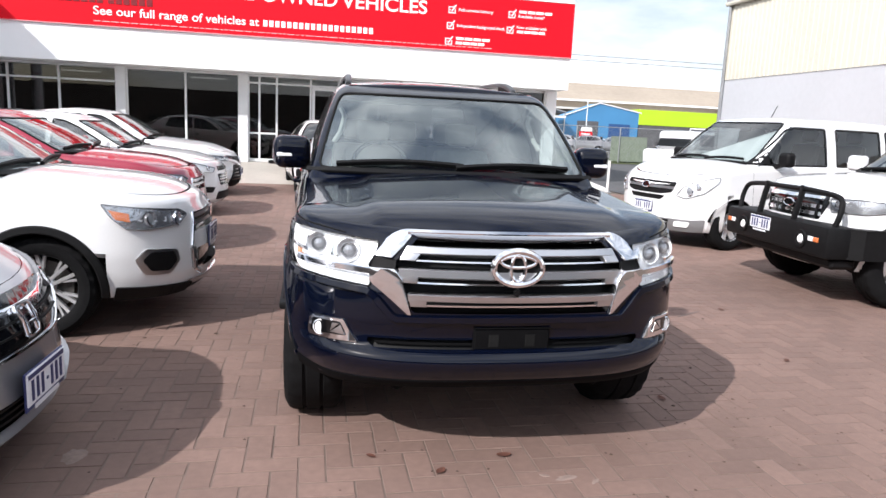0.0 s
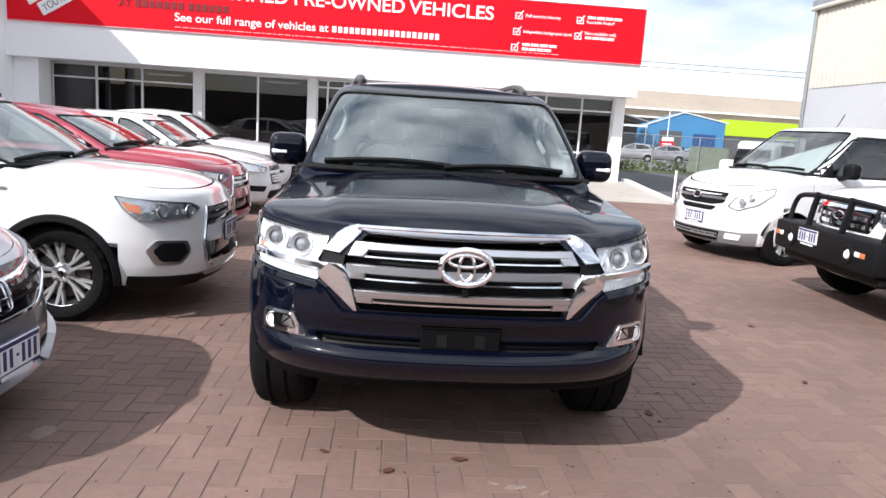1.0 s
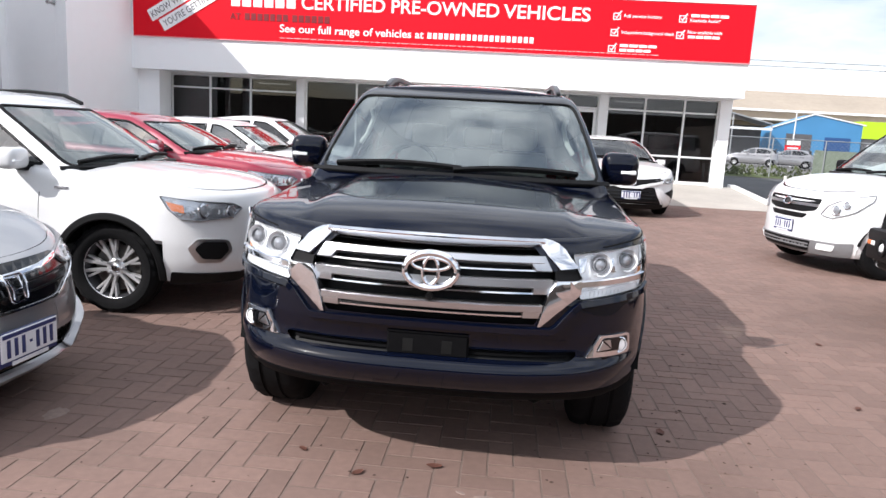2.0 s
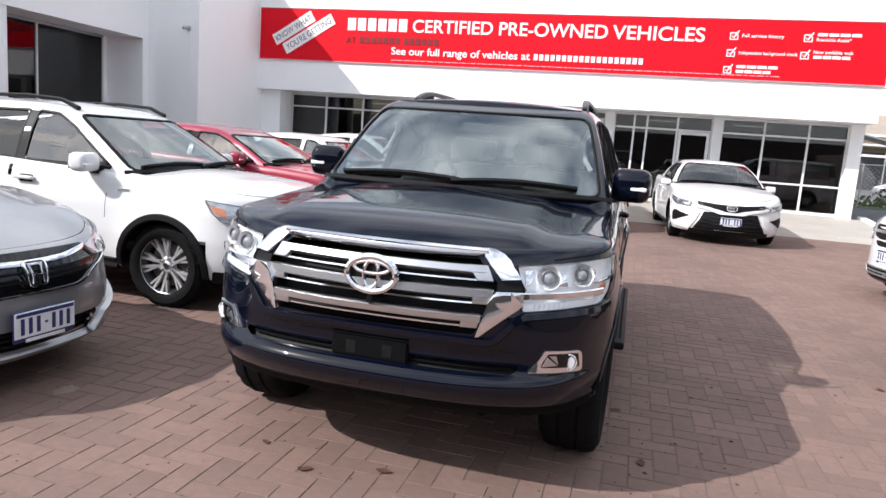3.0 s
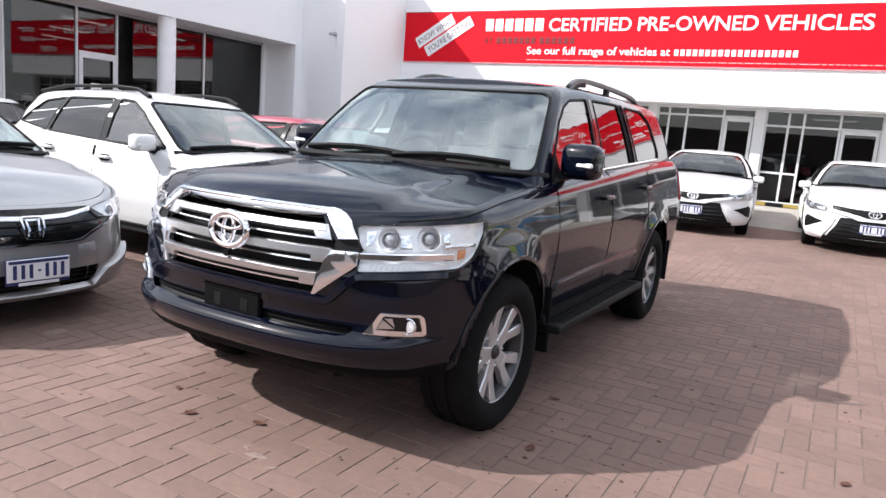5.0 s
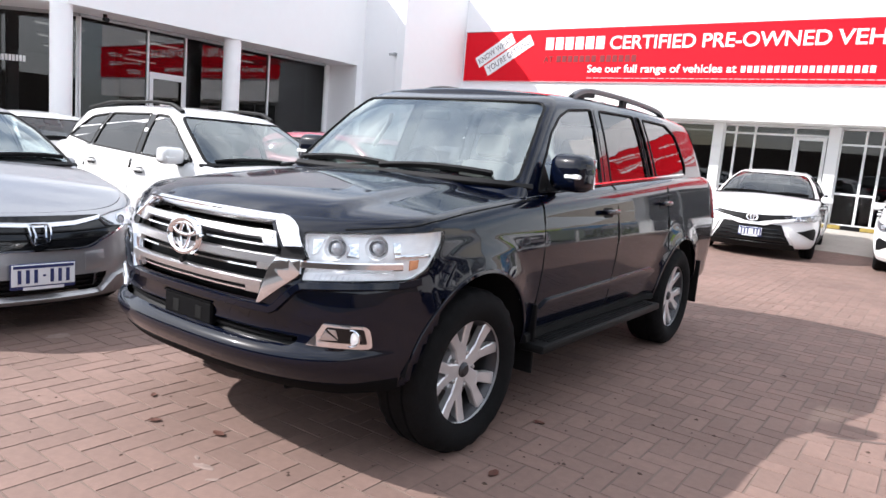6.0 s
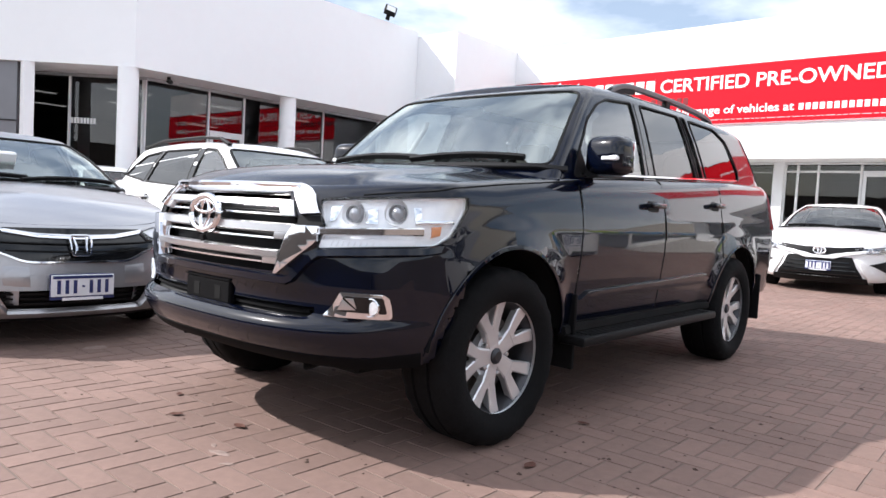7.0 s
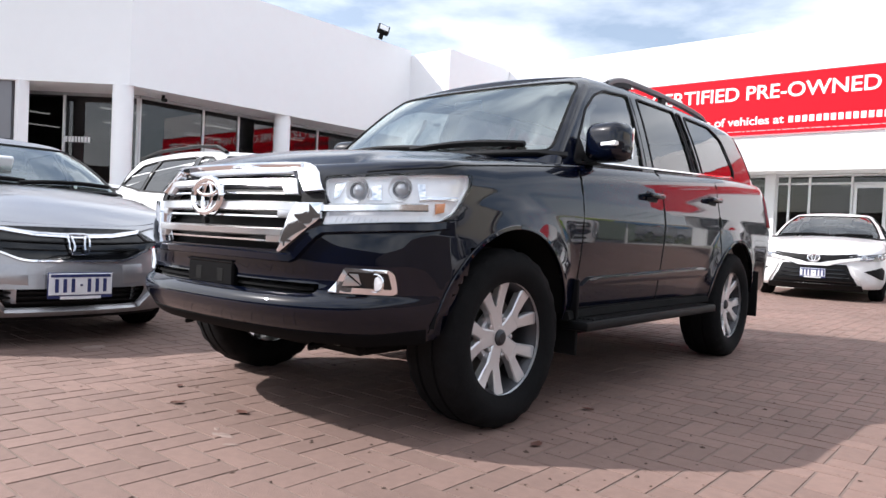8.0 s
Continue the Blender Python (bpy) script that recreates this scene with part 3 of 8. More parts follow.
def lettering(text, x0, x1, z, h, material, parent, y, shear=0.0, depth=0.012, rot=0.0, name="letter", bold=0.0, label=""):
    """Words of the height h from x0 to x1 on a wall that faces -y, standing on z."""
    cu = bpy.data.curves.new("text", "FONT")
    cu.body, cu.size, cu.extrude, cu.shear, cu.offset = text, 1.0, 0.01, shear, bold
    tmp = bpy.data.objects.new("text", cu)
    scene.collection.objects.link(tmp)
    me = bpy.data.meshes.new_from_object(tmp.evaluated_get(bpy.context.evaluated_depsgraph_get()))
    bpy.data.objects.remove(tmp)
    bpy.data.curves.remove(cu)
    xs = [v.co.x for v in me.vertices]
    zs = [v.co.y for v in me.vertices]
    a, b = min(xs), max(xs)
    cap = 0.73
    c, s = math.cos(rot), math.sin(rot)
    for v in me.vertices:
        u = (v.co.x - a) / (b - a) * (x1 - x0)
        t = v.co.y / cap * h
        d = v.co.z / 0.01 * depth / 2
        v.co = (x0 + u * c - t * s, y - depth / 2 + d, z + u * s + t * c)
    me.materials.clear()
    me.materials.append(material)
    me.flip_normals()
    # one object a letter: pieces that overlap along the line belong together
    bm = bmesh.new()
    bm.from_mesh(me)
    bpy.data.meshes.remove(me)
    left, pieces = set(bm.verts), []
    while left:
        todo, piece = [left.pop()], []
        while todo:
            v = todo.pop()
            piece.append(v)
            for e in v.link_edges:
                o = e.other_vert(v)
                if o in left:
                    left.remove(o)
                    todo.append(o)
        us = [v.co.x * c + v.co.z * s for v in piece]
        pieces.append([min(us), max(us), piece])
    pieces.sort(key=lambda p: p[0])
    letters = []
    for p in pieces:
        if letters and p[0] < letters[-1][1] - 0.35 * min(p[1] - p[0], letters[-1][1] - letters[-1][0]):
            letters[-1][1] = max(letters[-1][1], p[1])
            letters[-1][2] += p[2]
        else:
            letters.append(p)
    for _, _, vs in letters:
        one = bmesh.new()
        keep = {v: one.verts.new(v.co) for v in vs}
        for f in {f for v in vs for f in v.link_faces}:
            one.faces.new([keep[v] for v in f.verts])
        part(name, one, material, parent, label, smooth=False)
    bm.free()


# ---- the place ----
def slab(name, material, *specs, bevel=0.0, parent=None, label="", category="", smooth=False, kind="structure"):
    ob = part(name, boxes(*specs, bevel=bevel), material, parent, smooth=smooth)
    if parent is None:
        tagged(ob, label, category, "", kind)
    return ob


def sheet(name, material, x0, y0, x1, y1, z, label, category, cells=1):
    bm = bmesh.new()
    bmesh.ops.create_grid(bm, x_segments=cells, y_segments=cells, size=0.5)
    for v in bm.verts:
        v.co = ((x0 + x1) / 2 + v.co.x * (x1 - x0), (y0 + y1) / 2 + v.co.y * (y1 - y0), z)
    return tagged(part(name, bm, material, smooth=False), label, category, "", "structure")


def prism(outline, z0, z1):
    """An upright block over a plan outline."""
    bm = bmesh.new()
    a = [bm.verts.new((x, y, z0)) for x, y in outline]
    b = [bm.verts.new((x, y, z1)) for x, y in outline]
    n = len(a)
    for i in range(n):
        bm.faces.new((a[i], a[(i + 1) % n], b[(i + 1) % n], b[i]))
    bm.faces.new(a)
    bm.faces.new(b)
    return bm


PX0, PX1, PY0, PY1 = -13.4, 12.9, -4.0, 17.0        # the paved yard
GROUND = mat("bare_ground", (0.16, 0.13, 0.10), 0.95, noise_scale=0.08, var=0.15, scale2=3, var2=0.15)
BED = mat("joint_sand", (0.150, 0.108, 0.090), 0.95, noise_scale=6, var=0.2)
sheet("ground", GROUND, -2500, -2500, 2500, 2500, -0.03, "bare earth and dry ground reaching the horizon", "ground", 24)
paving = sheet("pavement", BED, PX0, PY0, PX1, PY1, -0.0026, "red-brown clay brick paving laid in herringbone", "paving")
sheet("driveway", ASPHALT, -60, -40, 60, PY0, -0.004, "dark asphalt driveway behind the yard", "driveway")
# two unseen walls, added so that the car paint reflects something dark
BROWNWALL = mat("brown_wall", (0.13, 0.105, 0.09), 0.9, noise_scale=0.5, var=0.15, scale2=8, var2=0.1)
slab("wall_yard_east", BROWNWALL, (13.6, -12.0, -0.03, 13.9, 7.99, 2.6), label="plain brown wall added out of view beside the yard", category="wall")
slab("wall_south", BROWNWALL, (-40, -12.4, -0.03, 40, -12.0, 3.4), label="plain brown wall added out of view behind the yard", category="wall")
sheet("road", ASPHALT, 8.2, 17.0, 120, 36.0, -0.012, "grey asphalt side road beside the dealership", "road")
sheet("road_yard", mat("yard_tar", (0.13, 0.125, 0.12), 0.9, noise_scale=0.3, var=0.2, scale2=9, var2=0.15), -60, 41.0, 160, 88, -0.012, "pale tarred storage yard across the road", "yard")
sheet("grass_verge", GRASS, 8.0, 36.0, 120, 41.0, 0.01, "strip of rough green verge along the fence", "verge", 10)

# concrete apron rising to the shopfront
bm = bmesh.new()
pts = [(-9.7, 17.0, -0.02), (7.7, 17.0, -0.02), (7.7, 20.95, -0.02), (-9.7, 20.95, -0.02), (-9.7, 17.0, 0.004), (7.7, 17.0, 0.004), (7.7, 20.95, 0.29), (-9.7, 20.95, 0.29)]
vv = [bm.verts.new(p) for p in pts]
for f in ((0, 1, 2, 3), (4, 5, 6, 7), (0, 1, 5, 4), (1, 2, 6, 5), (2, 3, 7, 6), (3, 0, 4, 7)):
    bm.faces.new([vv[i] for i in f])
tagged(part("apron", bm, CONCRETE, smooth=False), "pale concrete apron sloping up to the shopfront", "apron", "", "structure")
bm = bmesh.new()
pts = [(7.703, 17.6, -0.02), (7.9, 17.6, -0.02), (7.9, 21.2, -0.02), (7.703, 21.2, -0.02), (7.703, 17.6, 0.10), (7.9, 17.6, 0.10), (7.9, 21.2, 0.36), (7.703, 21.2, 0.36)]
vv = [bm.verts.new(p) for p in pts]
for f in ((0, 1, 2, 3), (4, 5, 6, 7), (0, 1, 5, 4), (1, 2, 6, 5), (2, 3, 7, 6), (3, 0, 4, 7)):
    bm.faces.new([vv[i] for i in f])
tagged(part("kerb", bm, KERBWHITE, smooth=False), "white-painted kerb along the edge of the concrete apron", "kerb", "", "structure")
stop = thing("door_kerb", "low kerb striped yellow and black below the shop door", "kerb", pose(0.0, 20.62, 0.27))
for i in range(8):
    part("stripe", boxes((-1.1 + i * 0.42, -0.1, 0, -1.1 + i * 0.42 + 0.416, 0.1, 0.09), bevel=0.01), KERBYELLOW if i % 2 else BLACK, stop)
bollard = thing("marker_post", "slim white marker post at the end of the kerb", "post", pose(7.85, 17.45, 0))
part("shaft", pipe([(0, 0, -0.02), (0, 0, 0.84)], 0.035, 10), KERBWHITE, bollard)
part("foot_plate", boxes((-0.08, -0.08, -0.01, 0.08, 0.08, 0.02), bevel=0.005), STEEL, bollard)

# ---- showroom behind: white upper wall with the banner, glazing below ----
GY = 20.92
shop = tagged(new("wall_north", finish(boxes((-9.95, 19.80, 2.74, 7.42, 20.10, 6.25)), RENDER, False)), "white rendered upper wall of the showroom", "wall", "", "structure")
slab("wall_east", RENDER, (7.12, 21.10, -0.03, 7.42, 34.0, 6.25), label="white rendered side wall of the showroom", category="wall")
slab("wall_pier", RENDER, (7.10, 20.70, 0.0, 7.42, 21.10, 2.74), label="white corner pier of the showroom", category="pier")
slab("soffit", RENDER, (-9.70, 20.104, 2.744, 7.42, 22.6, 2.90), label="white soffit over the shopfront", category="ceiling")
slab("roof_north", RENDER, (-9.7, 20.104, 6.0, 7.10, 34.0, 6.16), label="flat white roof of the showroom", category="roof")
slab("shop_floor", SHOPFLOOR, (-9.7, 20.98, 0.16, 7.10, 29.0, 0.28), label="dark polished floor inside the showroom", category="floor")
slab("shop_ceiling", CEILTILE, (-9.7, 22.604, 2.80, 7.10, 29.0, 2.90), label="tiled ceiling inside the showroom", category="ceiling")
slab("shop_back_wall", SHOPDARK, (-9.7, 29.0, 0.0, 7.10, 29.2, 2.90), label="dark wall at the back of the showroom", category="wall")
slab("wall_return", RENDER, (-9.98, 16.80, -0.03, -9.70, 19.796, 6.20), (-9.98, 19.797, -0.03, -9.70, 20.103, 2.736), (-9.98, 20.104, -0.03, -9.70, 29.0, 6.20), label="white rendered return wall beside the banner", category="wall")
slab("wall_recess", RENDER, (-11.45, 16.80, -0.03, -9.984, 17.05, 6.20), label="white rendered wall between the two wings", category="wall")
slab("trim_banner_pier", RENDER, (-9.696, 20.10, 0.0, -9.05, 20.80, 2.74), label="white pier at the end of the shopfront", category="pier")


def window_bay(n, x0, x1, mullions, transom=True, mid=None, doors=(), z0=0.29, z1=2.74, zt=2.33):
    """A glazed bay at the shopfront line; mullions by x, mid: heights of rails by pane number."""
    win = thing("window_%d" % n, "white-framed shopfront glazing, dark inside", "window", pose(0, GY, 0), kind="structure")
    xs = [x0] + list(mullions) + [x1]
    t = 0.055
    frame_specs = [(x0, -0.05, z0, x1, 0.05, z0 + 0.09), (x0, -0.05, z1 - 0.06, x1, 0.05, z1 - 0.004)]
    for k, sp in enumerate(frame_specs):
        part("rail", boxes(sp, bevel=0.004), FRAME, win, smooth=False)
    for x in xs:
        part("mullion", boxes((x - t / 2, -0.055, z0 + 0.09, x + t / 2, 0.055, z1 - 0.06), bevel=0.004), FRAME, win, smooth=False)
    for i, (a, b) in enumerate(zip(xs, xs[1:])):
        levels = [z0 + 0.09]
        if mid and i in mid:
            levels.append(mid[i])
        if transom:
            levels.append(zt)
        levels.append(z1 - 0.06)
        for lv in levels[1:-1]:
            part("rail", boxes((a + t / 2, -0.05, lv - 0.025, b - t / 2, 0.05, lv + 0.025), bevel=0.004), FRAME, win, smooth=False)
        for lo, hi in zip(levels, levels[1:]):
            part("pane", boxes((a + t / 2 - 0.01, -0.006, lo + 0.01, b - t / 2 + 0.01, 0.006, hi - 0.01)), SHOPGLASS, win, smooth=False)
        if i in doors:
            for sp in ((a + 0.04, -0.075, z0 + 0.02, a + 0.12, -0.05, zt - 0.03), (b - 0.12, -0.075, z0 + 0.02, b - 0.04, -0.05, zt - 0.03), (a + 0.12, -0.075, zt - 0.12, b - 0.12, -0.05, zt - 0.03)):
                part("door_frame", boxes(sp, bevel=0.004), FRAME, win, smooth=False)
            part("door_handle", pipe([(a + 0.17, -0.12, 0.95), (a + 0.17, -0.12, 1.35)], 0.012), STEEL, win)
    return win


def pier(x, w=0.26):
    slab("pier", FRAME, (x - w / 2, GY - 0.20, 0.25, x + w / 2, GY + 0.08, 2.74), bevel=0.01, label="white post between shopfront bays", category="post")


for px in (-5.02, -1.80, 0.98, 3.86):
    pier(px)
window_bay(1, -9.05, -5.15, (-7.85, -6.60), True, {0: 1.1})
window_bay(2, -4.89, -1.93, (-3.36,), False)
window_bay(3, -1.67, 0.85, (-1.37, -0.89, 0.06), True, {0: 1.10, 1: 1.10}, doors=(3,), zt=2.50)
window_bay(4, 1.11, 3.73, (1.65, 2.00, 2.82), True, {0: 1.12, 1: 1.12}, doors=(3,))
window_bay(5, 3.99, 7.10, (5.06, 6.16), True, {0: 1.08, 1: 1.08, 2: 1.08})

# seen through the shopfront
for i, dx in enumerate((-7.0, -3.2, -0.3, 2.6, 5.2)):
    lt = thing("ceiling_light", "long lit fluorescent light under the showroom ceiling", "light", pose(dx, 24.2, 2.74), group="showroom lights")
    part("housing", boxes((-0.6, -0.08, 0, 0.6, 0.08, 0.06), bevel=0.01), FRAME, lt)
    part("tube", pipe([(-0.55, 0, -0.015), (0.55, 0, -0.015)], 0.018), LIGHTON, lt)
rack = thing("brochure_rack", "grey wire brochure rack standing behind the glass", "rack", pose(6.05, 21.9, 0.28))
for sx in (-0.28, 0.28):
    part("upright", pipe([(sx, 0, 0), (sx, 0, 1.05)], 0.015), STEEL, rack)
for k in range(4):
    part("shelf", boxes((-0.28, -0.12, 0.15 + k * 0.24, 0.28, 0.12, 0.18 + k * 0.24), bevel=0.005), STEEL, rack)
desk = thing("counter", "pale showroom counter behind the glass", "counter", pose(4.6, 23.2, 0.28))
part("body", boxes((-0.9, -0.35, 0, 0.9, 0.35, 1.0), bevel=0.02), FRAME, desk)
part("worktop", boxes((-0.95, -0.4, 1.0, 0.95, 0.4, 1.04), bevel=0.008), TRIMGREY, desk)
wallboard = thing("display_panel", "white display panel leaning inside the showroom", "panel", pose(6.6, 22.6, 0.28))
part("board", boxes((-0.45, -0.03, 0.0, 0.45, 0.03, 1.45), bevel=0.01), FRAME, wallboard)
part("stand", boxes((-0.45, -0.2, 0.0, 0.45, 0.2, 0.04), bevel=0.01), STEEL, wallboard)

# ---- banner ----
BX0, BX1, BZ0, BZ1 = -9.62, 7.43, 3.65, 5.12
banner = thing("banner", "long red advertising banner with white lettering on the wall", "banner", pose(0, 0, 0))
BYF = 19.745
part("panel", boxes((BX0, BYF, BZ0, BX1, 19.796, BZ1), bevel=0.006), BANNER, banner, smooth=False)
part("edge_strip", boxes((BX0, BYF - 0.004, BZ1, BX1, 19.796, BZ1 + 0.018)), BANNERDARK, banner, smooth=False)
part("edge_strip", boxes((BX0, BYF - 0.004, BZ0 - 0.02, BX1, 19.796, BZ0)), mat("banner_rim", (0.75, 0.30, 0.33), 0.5), banner, smooth=False)
TY = BYF - 0.003


def bars(spans, z0, z1, material, name="lettering_bar"):
    """Plain bars in place of a name or of writing that cannot be read."""
    for a, b in spans:
        part(name, boxes((a, TY - 0.008, z0, b, TY, z1), bevel=0.003), material, banner, smooth=False)


def even(a, b, n, fill=0.72):
    w = (b - a) / n
    return [(a + w * i + w * (1 - fill) / 2, a + w * (i + 1) - w * (1 - fill) / 2) for i in range(n)]


bars(even(-6.78, -4.88, 6, 0.80), 4.55, 4.90, INKWHITE)
for word, a, b in (("CERTIFIED", -4.74, -2.40), ("PRE-OWNED", -2.22, 0.72), ("VEHICLES", 0.84, 3.16)):
    lettering(word, a, b, 4.55, 0.36, INKWHITE, banner, TY, 0.0, bold=0.014)
lettering("AT", -6.78, -6.47, 4.19, 0.19, BANNERDARK, banner, TY, 0.0, bold=0.008)
bars(even(-6.38, -5.10, 7, 0.78) + even(-5.02, -3.92, 6, 0.78), 4.19, 4.38, BANNERDARK)
lettering("See our full range of vehicles at", -5.35, -1.30, 3.91, 0.215, INKWHITE, banner, TY, 0.0, bold=0.012)
bars(even(-1.22, 1.72, 19, 0.70), 3.91, 4.07, INKWHITE)
rnd = random.Random(5)
x = -5.35
while x < 4.9:
    w = rnd.uniform(0.06, 0.22)
    bars([(x, x + w)], 3.740, 3.760, SMALLPRINT, "small_print")
    x += w + 0.035
# two strips of tape with words
for k, (cx, cz, text, ln) in enumerate(((-8.50, 4.56, "KNOW WHAT", 1.45), (-8.00, 4.40, "YOU'RE GETTING", 1.80))):
    rot = math.atan2(0.73, 1.22)
    strip = boxes((-ln / 2, -0.006, -0.17, ln / 2, 0.006, 0.17), bevel=0.003)
    tape = part("word_strip", strip, INKWHITE, banner, smooth=False, m=Matrix.Translation((cx, TY - 0.006 - 0.004 * k, cz)) @ Matrix.Rotation(-rot, 4, "Y"))
    ux, uz = math.cos(rot), math.sin(rot)
    lettering(text, cx - ux * ln * 0.45 + uz * 0.09, cx - ux * ln * 0.45 + uz * 0.09 + ln * 0.90, cz - uz * ln * 0.45 - ux * 0.09, 0.19, INKGREY, banner, TY - 0.014 - 0.004 * k, 0.0, 0.006, rot, bold=0.0)
for cx, cz, lines in ((3.86, 4.72, ("Full service history",)), (3.83, 4.30, ("Independent background check",)), (3.80, 3.88, ("", "")), (5.58, 4.72, ("", "Roadside Assist*")), (5.55, 4.30, ("Now available with", ""))):
    for sp in ((cx - 0.1, cz - 0.1, cx + 0.1, cz - 0.075), (cx - 0.1, cz + 0.055, cx + 0.06, cz + 0.08), (cx - 0.1, cz - 0.075, cx - 0.075, cz + 0.055), (cx + 0.075, cz - 0.075, cx + 0.1, cz + 0.03)):
        part("tick_box", boxes((sp[0], TY - 0.008, sp[1], sp[2], TY, sp[3])), INKWHITE, banner, smooth=False)
    part("tick", sweep([(cx - 0.05, TY - 0.006, cz), (cx - 0.01, TY - 0.006, cz - 0.05), (cx + 0.11, TY - 0.006, cz + 0.13)], 0.035, 0.008, (0, -1, 0)), INKWHITE, banner)
    for k, s in enumerate(lines):
        z = cz - 0.03 + (0.075 if len(lines) > 1 else 0.0) - 0.12 * k
        if s:
            lettering(s, cx + 0.19, cx + 0.19 + 0.049 * len(s), z, 0.085, INKWHITE, banner, TY, 0.0, 0.008, bold=0.01)
        else:
            bars(even(cx + 0.19, cx + 0.19 + (1.0 if k == 0 else 0.85), 4, 0.88), z, z + 0.075, INKWHITE)

# ---- the wing beside it: white fascia on round columns, glazing set back ----
FZ0, FZ1 = 3.665, 6.35
bend = (-11.32, 8.22)
far = (-15.9, 4.25)
d = Vector((far[0] - bend[0], far[1] - bend[1])).normalized()
nrm = Vector((d.y, -d.x))            # into the building
if nrm.x > 0:
    nrm = -nrm
T = 0.32
inner_bend = (bend[0] - T, bend[1] + 0.13)
tagged(part("fascia_west", prism([bend, (-11.25, 16.796), (-11.25 - T, 16.796), inner_bend], FZ0, FZ1), RENDER, smooth=False), "deep white fascia of the showroom wing", "fascia", "", "structure")
tagged(part("fascia_southwest", prism([far, bend, inner_bend, (far[0] + nrm.x * T, far[1] + nrm.y * T)], FZ0, FZ1), RENDER, smooth=False), "deep white fascia turning the corner of the wing", "fascia", "", "structure")
tagged(part("soffit_west", prism([(-11.57, 16.796), (-12.75, 16.796), (-12.75, 9.1), (-17.4, 5.2), (-16.2, 4.6), (far[0] + nrm.x * T, far[1] + nrm.y * T), inner_bend], FZ0 + 0.004, FZ0 + 0.12), RENDER, smooth=False), "white soffit below the fascia", "ceiling", "", "structure")
tagged(part("roof_west", prism([(-11.3, 16.8), (-26, 16.8), (-26, 3.0), (-16.2, 4.6), inner_bend], 6.0, 6.15), RENDER, smooth=False), "flat roof of the showroom wing", "roof", "", "structure")
for k, (cx, cy) in enumerate(((-11.56, 8.20), (-11.53, 12.33))):
    col = tagged(part("column", lathe([(0.0, -0.03), (0.21, -0.03), (0.21, FZ0 + 0.003), (0.0, FZ0 + 0.003)], 40, "z"), RENDER), "round white column under the fascia", "column", "showroom columns", "structure")
    col.matrix_basis = pose(cx, cy, 0)
slab("pillar", RENDER, (-13.25, 6.66, -0.03, -13.02, 6.86, FZ0 + 0.003), label="square white pillar under the fascia", category="pillar")
# grey clad end of the wing
tagged(part("wall_cladding", prism([(-13.32, 6.62), (-16.6, 3.6), (-17.0, 4.1), (-13.5, 7.0)], -0.03, 7.2), mat("grey_panel", (0.20, 0.20, 0.215), 0.45, 0.3, noise_scale=2, var=0.06), smooth=False), "dark grey metal-clad end of the wing", "wall", "", "structure")
for z in (2.4, 4.8):
    tagged(part("trim", prism([(-13.30, 6.60), (-16.6, 3.56), (-16.6, 3.6), (-13.32, 6.622)], z, z + 0.02), BLACK, smooth=False), "dark joint between grey cladding panels", "trim", "", "structure")
GX = -12.35
slab("wall_west_end", RENDER, (-13.2, 16.30, -0.03, GX - 0.06, 16.796, FZ0), (GX - 0.06, 16.55, -0.03, -11.254, 16.796, FZ0), label="white wall closing the glazed wing", category="wall")


def west_window(n, y0, y1, mullions, doors=()):
    win = thing("window_%d" % n, "dark shopfront glazing between white columns", "window", pose(GX, 0, 0), kind="structure")
    ys = [y0] + list(mullions) + [y1]
    for sp in ((-0.05, y0, 0.0, 0.05, y1, 0.10), (-0.05, y0, FZ0 - 0.07, 0.05, y1, FZ0)):
        part("rail", boxes(sp, bevel=0.004), STEEL, win, smooth=False)
    for y in ys:
        part("mullion", boxes((-0.05, y - 0.022, 0.10, 0.05, y + 0.022, FZ0 - 0.07), bevel=0.004), FRAME, win, smooth=False)
    for i, (a, b) in enumerate(zip(ys, ys[1:])):
        part("pane", boxes((-0.006, a + 0.015, 0.09, 0.006, b - 0.015, FZ0 - 0.06)), SHOPGLASS, win, smooth=False)
        if i in doors:
            for sp in ((0.05, a + 0.03, 0.02, 0.08, a + 0.12, 2.65), (0.05, b - 0.12, 0.02, 0.08, b - 0.03, 2.65), (0.05, a + 0.12, 2.5, 0.08, b - 0.12, 2.65)):
                part("door_frame", boxes(sp, bevel=0.004), FRAME, win, smooth=False)
            part("notice", boxes((0.012, a + 0.35, 1.5, 0.016, a + 0.62, 1.95)), INKWHITE, win, smooth=False)
    return win


west_window(6, 8.95, 16.30, (10.55, 11.55, 14.15), doors=(1,))
# glazing behind the turned corner
cw = thing("window_7", "dark glazing round the corner of the wing", "window", kind="structure")
g0, g1 = Vector((GX, 8.95)), Vector((-16.6, 5.35))
gd = (g1 - g0).normalized()
gn = Vector((-gd.y, gd.x))


def corner_block(s0, s1, t0, t1, z0, z1):
    return prism([tuple(g0 + gd * s + gn * t) for s, t in ((s0, t0), (s1, t0), (s1, t1), (s0, t1))], z0, z1)


